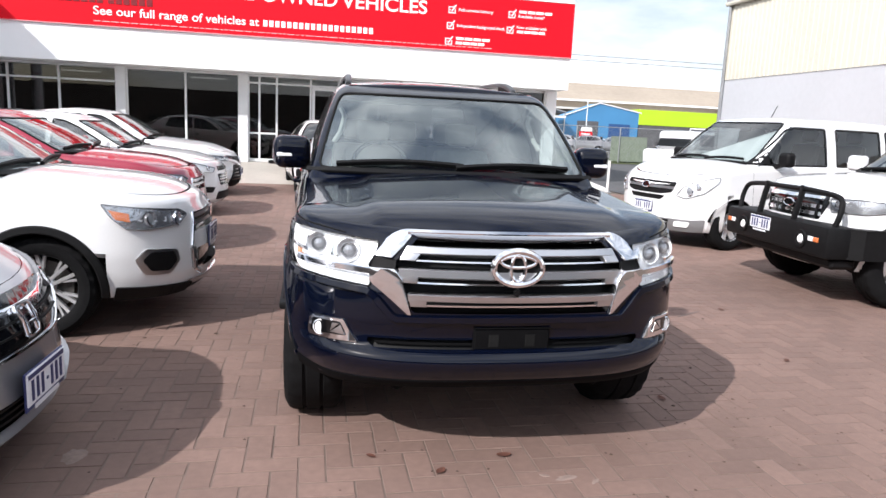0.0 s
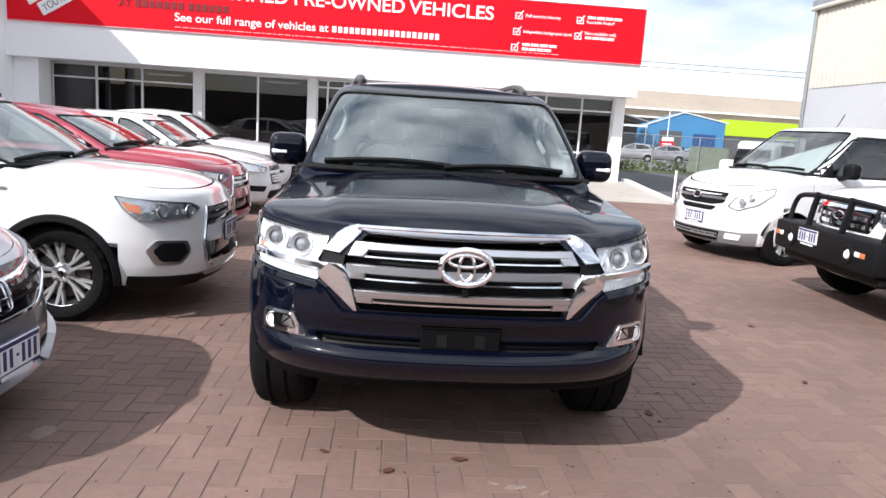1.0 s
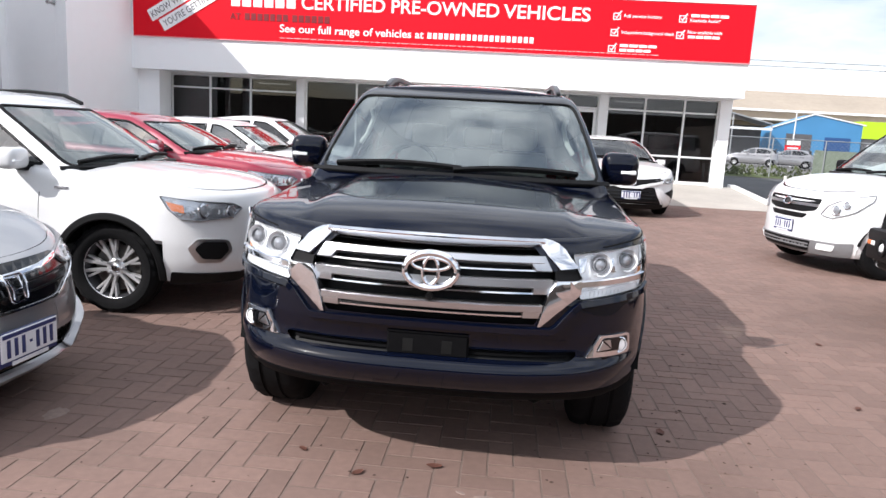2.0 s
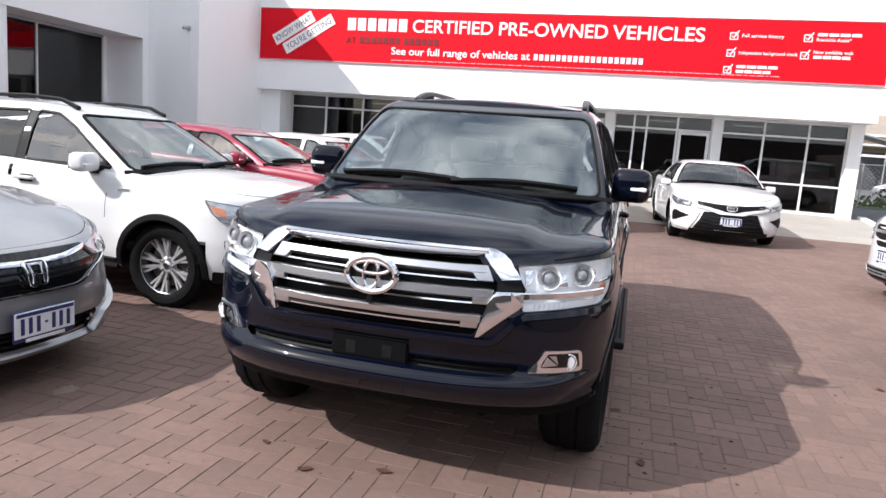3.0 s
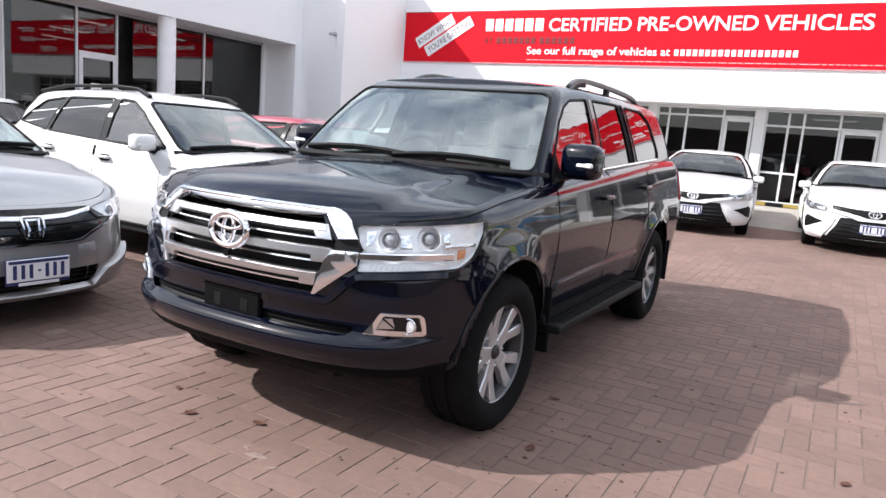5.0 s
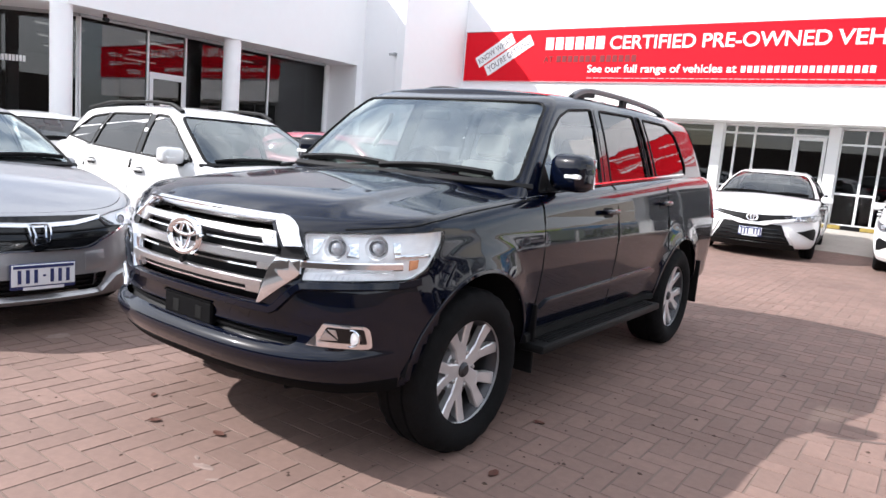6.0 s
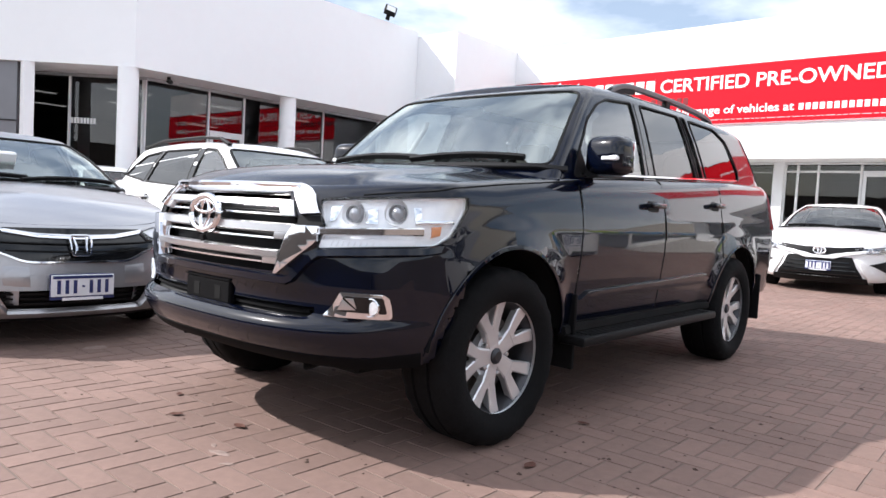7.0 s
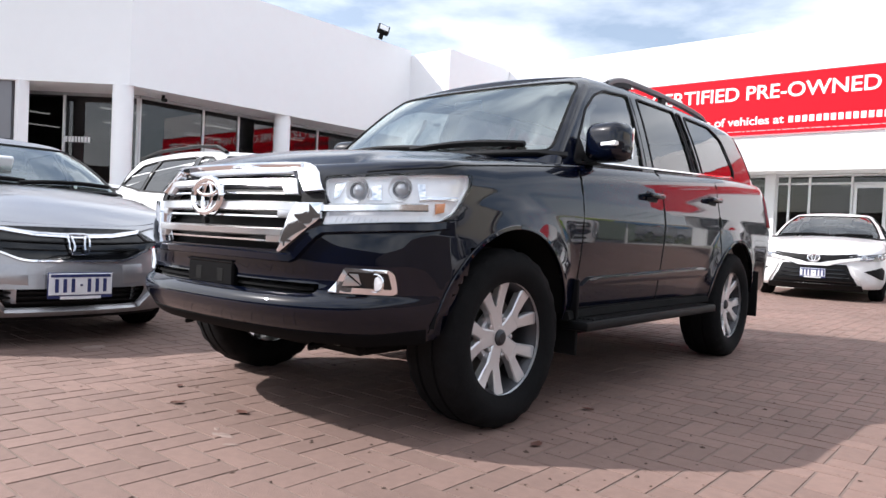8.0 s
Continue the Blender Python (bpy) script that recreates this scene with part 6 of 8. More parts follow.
        # smoked masks between the chambers
        for mask in ([(0.725, 0.975), (0.760, 0.985), (0.775, 0.925), (0.735, 0.925)], [(0.600, 0.985), (0.640, 0.992), (0.632, 0.935), (0.612, 0.925)], [("x", 0.52, 0.992), ("x", 0.495, 0.994), ("x", 0.495, 0.93), ("x", 0.52, 0.925)]):
            part("lamp_mask", patch(conv(low, mask, sg), low.wrap, -0.018, 0.006, 0.03, 0.002), CHROME, base)
        # outer chamber: a step in the reflector and the indicator below it
        part("reflector_step", patch(conv(low, [("x", 0.52, 0.945), ("x", 0.365, 0.950), ("x", 0.365, 0.935), ("x", 0.52, 0.930)], sg), low.wrap, -0.012, 0.03, 0.04, 0.004), CHROME, base)
        on = [("x", 0.460, 0.922), ("x", 0.420, 0.926), ("x", 0.425, 0.888), ("x", 0.460, 0.880)]
        part("indicator", patch(conv(low, on, sg), low.wrap, -0.016, 0.014, 0.03, 0.004), PALEAMBER, base)
        drl = [(0.604, 0.853), (0.70, 0.862), (0.80, 0.869), ("x", 0.525, 0.872), ("x", 0.525, 0.848), (0.80, 0.841), (0.70, 0.832), (0.604, 0.823)]
        strip = part("daytime_lamp", patch(conv(low, drl, sg), low.wrap, 0.003, 0.04, 0.03, 0.003), WHITELENS, base)
        for k in range(9):
            yy = 0.645 + 0.018 * k
            part("lamp_rib", trim_line(conv(low, [(yy, 0.832), (yy + 0.003, 0.852)], sg), low.wrap, 0.003, 0.003, False, 0.0035, 0.05), SATIN, strip)
        part("lens_cover", patch(round_poly(conv(low, lamp, sg), 0.02), low.wrap, 0.006, 0.0, 0.04, 0.0), LENS, base)
        part("lamp_edge", trim_line(rim, low.wrap, 0.005, 0.012, True, 0.002, 0.05), GLOSSBLACK, base)
    # bumper
    inn = on_nose(car, low, "lower_intake", [(-0.64, 0.615), (0.64, 0.615), (0.60, 0.556), (-0.60, 0.556)], BLACK, -0.05, 0.01, False, 0)[0]
    for z in (0.586,):
        on_nose(car, low, "intake_slat", [(-0.58, z + 0.006), (0.58, z + 0.006), (0.58, z - 0.006), (-0.58, z - 0.006)], MATTBLACK, -0.018, 0.02, False, 0, parent=inn)
    pb = part("plate_holder", boxes((-0.02, -0.168, -0.050, 0.012, 0.168, 0.046), bevel=0.008), MATTBLACK, car, m=Matrix.Translation(low.wrap(0, 0.62) + Vector((0.004, 0, -0.010))))
    for sy in (-0.08, 0.08):
        part("holder_slot", boxes((0.010, sy - 0.022, -0.035, 0.0135, sy + 0.022, 0.02), bevel=0.002), UNDER, pb)
    part("holder_rim", boxes((0.0, -0.168, 0.046, 0.016, 0.168, 0.052)), MATTBLACK, pb)
    # matt black strip along the lowest edge of the bumper
    edge = [("x", 0.48, 0.424), ("x", 0.56, 0.416)] + [(y, 0.405) for y in np.linspace(0.76, 0.0, 20)]
    line = conv(low, edge, 1) + conv(low, edge, -1)[-2::-1]
    part("lower_valance", trim_line(line, low.wrap, 0.060, 0.008, False, 0.0, 0.4), MATTBLACK, car)
    fog = [(0.645, 0.578), (0.704, 0.672), (0.826, 0.669), (0.838, 0.656), (0.844, 0.586), (0.836, 0.578)]
    for sg in (1, -1):
        fb = part("fog_lamp_bezel", patch(round_poly(conv(low, fog, sg), 0.006), low.wrap, 0.010, 0.03, 0.04, 0.004), CHROME, car, "bright chrome fog lamp surround")
        part("bezel_pocket", patch(round_poly(conv(low, [(0.690, 0.600), (0.716, 0.660), (0.824, 0.658), (0.832, 0.598)], sg), 0.008), low.wrap, 0.0122, 0.002, 0.04), GLOSSBLACK, fb)
        part("bezel_facet", patch(conv(low, [(0.694, 0.603), (0.712, 0.647), (0.752, 0.608)], sg), low.wrap, 0.0150, 0.003, 0.04, 0.001), SATIN, fb)
        part("bezel_facet", patch(conv(low, [(0.718, 0.652), (0.745, 0.652), (0.754, 0.612)], sg), low.wrap, 0.0145, 0.002, 0.04, 0.001), SATIN, fb)
        p, n = surf_normal(low.wrap, sg * low.ay(0.795, 0.620), 0.620)
        n = (n + Vector((1.0, 0, 0))).normalized()
        o = n.to_track_quat("Y", "Z").to_matrix().to_4x4()
        part("fog_lamp", lathe([(0.0, 0.004), (0.018, 0.003), (0.027, 0.0), (0.030, -0.01)], 20), LAMPIN, fb, m=Matrix.Translation(p + n * 0.012) @ o)
        part("fog_ring", lathe([(0.036, -0.012), (0.036, 0.004), (0.032, 0.006), (0.030, 0.0)], 24), CHROME, fb, m=Matrix.Translation(p + n * 0.012) @ o)
        part("tow_hook", pipe([(0.60, sg * 0.44, 0.36), (0.66, sg * 0.44, 0.345), (0.675, sg * 0.46, 0.34), (0.66, sg * 0.48, 0.345), (0.60, sg * 0.48, 0.36)], 0.010, 8), UNDER, car)
    for sg in (1, -1):
        def shoulder(x, z, sg=sg):
            return low.side(x, z, sg)
        part("bonnet_gap", trim_line([(x, low.top(x) - 0.020) for x in np.linspace(0.36, -0.56, 16)], shoulder, 0.006, 0.004, False, 0.0005, 0.1), UNDER, car)
        part("bonnet_gap", trim_line(conv(low, [(0.70, 1.026), ("x", 0.56, 1.040), ("x", 0.44, 1.055), ("x", 0.36, low.top(0.36) - 0.020)], sg), low.wrap, 0.006, 0.004, False, 0.0005, 0.04), UNDER, car)
    part("splash_shield", boxes((-0.62, -0.66, 0.40, 0.66, 0.66, 0.43), bevel=0.01), UNDER, car)
    part("skid_plate", boxes((0.05, -0.45, 0.33, 0.52, 0.45, 0.36), bevel=0.01), mat("bare_skid", (0.20, 0.19, 0.17), 0.6, 0.4, noise_scale=9, var=0.3), car)
    # flanks
    for sg in (1, -1):
        def lower(x, z, sg=sg):
            return low.side(x, z, sg)
        part("side_moulding", patch(round_poly([(-0.62, 0.585), (-0.70, 0.625), (-2.28, 0.665), (-2.33, 0.63), (-2.25, 0.60)], 0.01), lower, 0.014, 0.016, 0.12, 0.010), NAVY, car)
        for x in (-0.585, -1.56, -2.52):
            part("door_seam", trim_line([(x, low.bot(x) + 0.05), (x, 0.8), (x, low.top(x) - 0.04)], lower, 0.008, 0.003, False, 0.0008, 0.08), UNDER, car)
        part("mirror_sail", patch([(-0.60, 1.192), (-0.71, 1.335), (-0.75, 1.205)], (lambda x, z, sg=sg: cab.side(x, z, sg)), 0.004, 0.012, 0.08), BLACK, car)
        part("door_seam", trim_line([(-0.585, 0.475), (-1.55, 0.470), (-2.36, 0.478)], lower, 0.006, 0.004, False, 0.001, 0.15), UNDER, car)
        st = part("side_step", boxes((-2.27, -0.075, -0.025, -0.52, 0.075, 0.022), bevel=0.014, seg=2), BLACK, car, m=pose(0, sg * 0.945, 0.40))
        for k in range(5):
            part("step_tread", boxes((-2.18, -0.055 + k * 0.024, 0.022, -0.62, -0.043 + k * 0.024, 0.027)), RUBBER, st)
        for x in (-0.75, -1.4, -2.05):
            part("step_bracket", pipe([(x, sg * 0.55, 0.42), (x, sg * 0.93, 0.385)], 0.018), UNDER, st, m=Matrix.Translation((0, -sg * 0.945, -0.40)))
        part("mud_flap", boxes((-0.575, sg * 0.84 - 0.115, 0.25, -0.56, sg * 0.84 + 0.10, 0.62), bevel=0.006), BLACK, car)
        part("mud_flap", boxes((-3.46, sg * 0.84 - 0.115, 0.26, -3.445, sg * 0.84 + 0.10, 0.62), bevel=0.006), BLACK, car)
        # tail lamp on the corner
        part("tail_light", patch(round_poly([(-3.70, 1.30), (-3.66, 0.98), (-3.88, 0.96), (-3.90, 1.28)], 0.02), lower, 0.012, 0.014, 0.06), TAILRED, car)
        # roof rail
        rail = [(-1.36, 0.600, 1.725), (-1.44, 0.594, 1.775), (-1.58, 0.585, 1.812), (-1.75, 0.580, 1.826), (-2.1, 0.578, 1.832), (-2.6, 0.575, 1.828), (-2.95, 0.572, 1.812), (-3.08, 0.572, 1.785), (-3.16, 0.572, 1.735)]
        rr = part("roof_rail", sweep([(x, sg * y, z) for x, y, z in smooth_line(rail, 5)], 0.042, 0.03, (0, 0, 1)), mat("rail_grey", (0.10, 0.10, 0.105), 0.4, 0.6, noise_scale=9, var=0.1), car)
        part("rail_end", sweep([(x, sg * y, z) for x, y, z in ((-1.37, 0.598, 1.735), (-1.47, 0.592, 1.772), (-1.58, 0.585, 1.793), (-1.72, 0.581, 1.806))], 0.034, 0.05, (0, 0, 1)), BLACK, rr)
        for x in (-2.25,):
            part("rail_foot", boxes((x - 0.04, sg * 0.577 - 0.016, 1.76, x + 0.04, sg * 0.577 + 0.016, 1.835), bevel=0.006), BLACK, rr)
        part("pillar_trim", patch([(-1.485, 1.24), (-1.515, 1.685), (-1.575, 1.69), (-1.555, 1.245)], (lambda x, z, sg=sg: cab.side(x, z, sg)), 0.003, 0.004, 0.1), GLOSSBLACK, car)
    mirror(car, -0.76, 0.96, 1.300, 0.17, 0.22, 0.195, NAVY)
    part("antenna_fin", sweep([(-3.1, 0, 1.85), (-3.2, 0, 1.88), (-3.28, 0, 1.85)], 0.04, 0.04, (0, 0, 1)), NAVY, car)
    # cabin details seen through the screen: grab handles and a sunlit sticker
    for sg in (1, -1):
        part("grab_handle", pipe([(-1.05, sg * 0.70, 1.36), (-1.06, sg * 0.66, 1.42), (-1.12, sg * 0.63, 1.53), (-1.16, sg * 0.65, 1.58)], 0.016, 8), LINING, car)
    return car


dark_wagon()


# ---- the other vehicles ----
def template(F, wb, RO, W, H, gc, zn, zc, zb, xw0, xw1, xr1, xr0, R, n=2.3, corner=0.62, tumble=0.24, lamp_z=None, step=0.06, cabr=0.06, hipw=0.0, nose_slope=0.30):
    """Skins of an ordinary car. F, RO: overhangs; W: half width; zn, zc, zb: heights of nose, cowl and rear belt; xw, xr: screen and tail at belt and roof."""
    Ra = R + 0.055
    rear = -wb - RO
    low = Tube([gc, gc + 0.08, gc + 0.18, (gc + zn) / 2, zn - 0.10, zn, zc, zb + 0.1],
               [F - 0.10, F - 0.02, F, F - 0.015, F - 0.05, F - 0.12, F - 0.12 - nose_slope, F - 0.6],
               [rear + 0.10, rear + 0.03, rear, rear, rear + 0.03, rear + 0.05, rear + 0.08, rear + 0.10],
               [W - 0.09, W - 0.04, W - 0.015, W, W - 0.005, W - 0.02, W - 0.04, W - 0.07],
               ("to", F - corner), 0.35, n, 2.8,
               [(F, zn), (F - 0.25, zn + 0.03), (F - 0.6, (zn + zc) / 2 + 0.02), (xw0 + 0.05, zc - 0.015), (-wb * 0.6, (zc + zb) / 2), (-wb, zb), (rear, zb + 0.01)],
               [(F, gc + 0.02), (F - 0.35, gc + 0.04), (0, gc + 0.06), (-wb, gc + 0.06), (rear, gc + 0.10)],
               r=0.05, hr=0.08, flare=((0, R, Ra, 0.018), (-wb, R, Ra, 0.018)), step=step, nfront=26, nrear=8, rows=20)
    z0 = zc - 0.08
    low.rk = ((F - 0.55, 1.0), (F - 0.25, 0.5))

    def lerp(t):
        return xw0 + (xw1 - xw0) * t

    cab = Tube([z0, zc, zc + (H - zc) * 0.5, H - 0.10, H],
               [lerp(-0.08 / (H - zc) * 0.9), xw0, lerp(0.47), lerp(0.82), xw1],
               [xr0 - 0.02, xr0, xr0 + (xr1 - xr0) * 0.42, xr0 + (xr1 - xr0) * 0.8, xr1],
               [W - 0.05, W - 0.075, W - 0.075 - tumble * 0.40, W - 0.075 - tumble * 0.80, W - 0.075 - tumble],
               0.19, 0.30, 2.3, 2.6,
               [(xw1 + 0.05, H - 0.075), (xw1 - 0.35, H - 0.035), ((xw1 + xr1) / 2, H - 0.03), (xr1 + 0.3, H - 0.07), (xr1 - 0.1, H - 0.12)],
               [(xw0 + 0.4, z0), (rear, zb - 0.12)],
               r=cabr, hr=0.06, step=step, nfront=22, nrear=10, rows=18)
    return low, cab, Ra


def base_spec(paint_m, wb, W, R, Ra, cuts, xw0, xw1, zc, H, gc, **kw):
    P = dict(paint=paint_m, wb=wb, track=W - 0.02, R=R, arch=Ra, cuts=cuts, bonnet_end=xw0 - 0.03, crown=0.035, screen=(zc + 0.02, H - 0.12),
             rear_glass=(zc + 0.12, H - 0.15), roof_crown=0.03, clear=gc, dash=xw0 - 0.35, screen_top_x=xw1, cowl=W - 0.16, rim=R * 0.66, tyre_w=0.215, style="five", lip=0.016, lip_h=0.008, sill_mat=BLACK)
    P.update(kw)
    return P


def side_glass(cab, zc, zb, H, xw0, xw1, xb, xc, xr, g1=SIDEGLASS, g2=PRIVACY, q=None):
    """Front and rear door panes, and a quarter pane where q gives its end."""
    z0 = zc + 0.025
    zt = H - 0.125
    zr = zc + (zb - zc) * 0.6 + 0.03
    k = (xw1 - xw0) / (H - zc)
    out = [([(xw0 - 0.33, z0), (xw0 - 0.33 + k * (zt - z0) * 0.70, z0 + (zt - z0) * 0.74), (xw0 - 0.36 + k * (zt - z0), zt), (xb + 0.04, zt + 0.015), (xb + 0.05, z0 + 0.01)], g1),
           ([(xb - 0.04, z0 + 0.012), (xb - 0.05, zt + 0.015), (xc + 0.10, zt), (xc - 0.02, zr)], g2)]
    if q:
        out.append(([(xc - 0.07, zr + 0.005), (xc + 0.05, zt - 0.005), (q + 0.30, zt - 0.05), (q, zr + 0.07)], g2))
    return out


def lamp_unit(car, low, poly, inner=(), base=LAMPIN, cover=True, both=True, amber=None):
    for sg in (1, -1):
        hl = part("headlight", patch(conv(low, poly, sg), low.wrap, 0.003, 0.004, 0.06), base, car, "clear headlight")
        for y, z, r in inner:
            p, n = surf_normal(low.wrap, sg * (low.ay(y) if not isinstance(y, tuple) else low.ax(y[1])), z)
            n = (n + Vector((0.9, 0, 0))).normalized()
            mm = Matrix.Translation(p + n * 0.006) @ n.to_track_quat("Y", "Z").to_matrix().to_4x4()
            part("projector_ring", lathe([(r + 0.01, -0.01), (r + 0.01, 0.008), (r, 0.012), (r - 0.004, 0.0)], 24), CHROME, hl, m=mm)
            part("projector", lathe([(0.0, 0.012), (r * 0.6, 0.009), (r, -0.004)], 20), PROJ, hl, m=mm)
        if amber:
            part("indicator", patch(conv(low, amber, sg), low.wrap, 0.009, 0.005, 0.06), AMBER, hl)
        if cover:
            part("lens_cover", patch(round_poly(conv(low, poly, sg), 0.015), low.wrap, 0.024, 0.0, 0.06), LENS, hl)
        part("lamp_edge", trim_line(round_poly(conv(low, poly, sg), 0.015), low.wrap, 0.005, 0.026, True, 0.006, 0.06), LAMPEDGE, hl)


def small_suv(x, y, rz, paint_m, label, plated=True, H=1.60):
    """The white compact four-by-four with black arches, and its red neighbour."""
    car = thing("compact_suv", label, "car", pose(x, y, 0, 0, 0, rz), group="cars parked along the wing")
    F, wb, RO, W, gc, R = 0.96, 2.67, 0.72, 0.885, 0.23, 0.338
    zn, zc, zb, xw0, xw1, xr1, xr0 = 0.895, 1.045, 1.13, -0.20, -1.10, -2.95, -3.25
    low, cab, Ra = template(F, wb, RO, W, H, gc, zn, zc, zb, xw0, xw1, xr1, xr0, R, 2.25, 0.60, 0.26, step=0.05)
    P = base_spec(paint_m, wb, W, R, Ra, (-0.53, -1.50, -2.40), xw0, xw1, zc, H, gc,
                  windows=side_glass(cab, zc, zb, H, xw0, xw1, -1.47, -2.35, -2.9, SIDEGLASS, PRIVACY, -2.92),
                  handles=((-1.33, 0.93), (-2.25, 0.96)), style="split", lip=0.055, lip_h=0.022, lip_mat=BLACK, rim=0.235, crown=0.045,
                  nose_holes=([(-0.40, 0.80), (0.40, 0.80), (0.48, 0.40), (-0.48, 0.40)],), belt=(-0.6, -2.9, BLACK), belt_z=lambda q: zc + 0.012 + (-0.6 - q) * 0.03, tread=True, steer=0.0, screen_mat=SUVSCREEN)
    shell(car, low, cab, P)
    g = on_nose(car, low, "grille", [(-0.46, 0.83), (0.46, 0.83), (0.54, 0.37), (-0.54, 0.37)], GLOSSBLACK, -0.05, 0.01, False, 0)[0]
    for z in (0.775, 0.725):
        on_nose(car, low, "grille_bar", [(-0.41, z + 0.012), (0.41, z + 0.012), (0.41, z - 0.012), (-0.41, z - 0.012)], SATIN, 0.004, 0.03, False, 0, parent=g)
    on_nose(car, low, "bumper_bar", [(-0.45, 0.665), (0.45, 0.665), (0.465, 0.545), (-0.465, 0.545)], paint_m, 0.004, 0.05, False, 0.01)
    for sg in (1, -1):
        part("grille_surround", trim_line(conv(low, [(0.40, 0.80), (0.485, 0.56), (0.47, 0.40), (0.40, 0.365)], sg), low.wrap, 0.022, 0.02, False, 0.006, 0.05), CHROME, car)
        part("grille_fin", patch(round_poly(conv(low, [(0.43, 0.56), (0.50, 0.56), (0.50, 0.41), (0.45, 0.40)], sg), 0.01), low.wrap, 0.008, 0.03, 0.05), SATIN, car)
    lamp_unit(car, low, [(0.50, 0.800), (0.56, 0.836), ("x", 0.64, 0.866), ("x", 0.52, 0.884), ("x", 0.385, 0.900), ("x", 0.445, 0.81), ("x", 0.52, 0.742), ("x", 0.63, 0.728), (0.60, 0.745)],
              ((0.60, 0.785, 0.040), (("x", 0.66), 0.798, 0.042)), base=SUVLAMP, amber=[("x", 0.55, 0.835), ("x", 0.43, 0.862), ("x", 0.47, 0.80), ("x", 0.55, 0.782)])
    for sg in (1, -1):
        fb = part("fog_lamp_bezel", patch(round_poly(conv(low, [(0.64, 0.58), ("x", 0.62, 0.600), ("x", 0.555, 0.53), ("x", 0.60, 0.425), (0.70, 0.415), (0.62, 0.50)], sg), 0.02), low.wrap, 0.010, 0.02, 0.05), SATIN, car)
        part("bezel_pocket", patch(round_poly(conv(low, [(0.66, 0.565), ("x", 0.645, 0.578), ("x", 0.595, 0.525), ("x", 0.635, 0.448), (0.705, 0.438), (0.645, 0.50)], sg), 0.02), low.wrap, 0.013, 0.003, 0.05), BLACK, fb)
    on_nose(car, low, "lower_lip", [(-0.55, 0.335), (0.55, 0.335), (0.52, 0.30), (-0.52, 0.30)], CHROME, 0.010, 0.02, False, 0.008)
    on_nose(car, low, "apron_end", [(0.50, 0.318), ("x", 0.45, 0.350), ("x", 0.43, 0.26), (0.50, 0.25)], BLACK, 0.014, 0.03, True, 0.01)
    on_nose(car, low, "bumper_apron", [(-0.70, 0.30), (0.70, 0.30), (0.66, 0.255), (-0.66, 0.255)], BLACK, 0.006, 0.02, False, 0.008)
    for sg in (1, -1):
        def lower(q, z, sg=sg):
            return low.side(q, z, sg)
        part("door_badge", boxes((-0.05, -0.004, -0.008, 0.05, 0.004, 0.008)), CHROME, car, m=Matrix.Translation(lower(-0.36, 0.915)) @ Matrix.Translation((0, sg * 0.006, 0)))
        def upper(q, z, sg=sg):
            return cab.side(q, z, sg)
        z0, zt, zr = zc + 0.03, H - 0.115, zc + (zb - zc) * 0.6 + 0.03
        part("pillar_trim", patch([(-1.415, z0), (-1.425, zt), (-1.525, zt), (-1.515, z0)], upper, 0.003, 0.004, 0.1), GLOSSBLACK, car)
        part("pillar_trim", patch([(-2.365, zr), (-2.245, zt - 0.01), (-2.305, zt - 0.012), (-2.425, zr)], upper, 0.003, 0.004, 0.1), GLOSSBLACK, car)
        part("sill_cover", patch([(-0.42, 0.36), (-0.42, 0.28), (-2.25, 0.28), (-2.25, 0.36)], lower, 0.02, 0.03, 0.15, 0.01), BLACK, car)
        if plated:
            part("roof_rail", sweep([(q, sg * (W - 0.33), z) for q, z in ((xw1 + 0.02, H - 0.07), (xw1 - 0.15, H - 0.005), (xw1 - 0.5, H + 0.012), (-2.4, H - 0.01), (-2.85, H - 0.08))], 0.045, 0.03, (0, 0, 1)), BLACK, car)
    mirror(car, -0.67, 0.94, 1.11, 0.15, 0.235, 0.155, paint_m)
    part("badge", boxes((0.0, -0.05, -0.04, 0.01, 0.05, 0.04), bevel=0.012), CHROME, car, m=Matrix.Translation(low.wrap(0, 0.775) + Vector((0.02, 0, 0))))
    if plated:
        plate_bars(car, low, 0.605, h=0.02)
    return car


small_suv(-1.66, 5.80, 0, WHITE, "white compact four-by-four with black wheel arches and two-tone alloys")


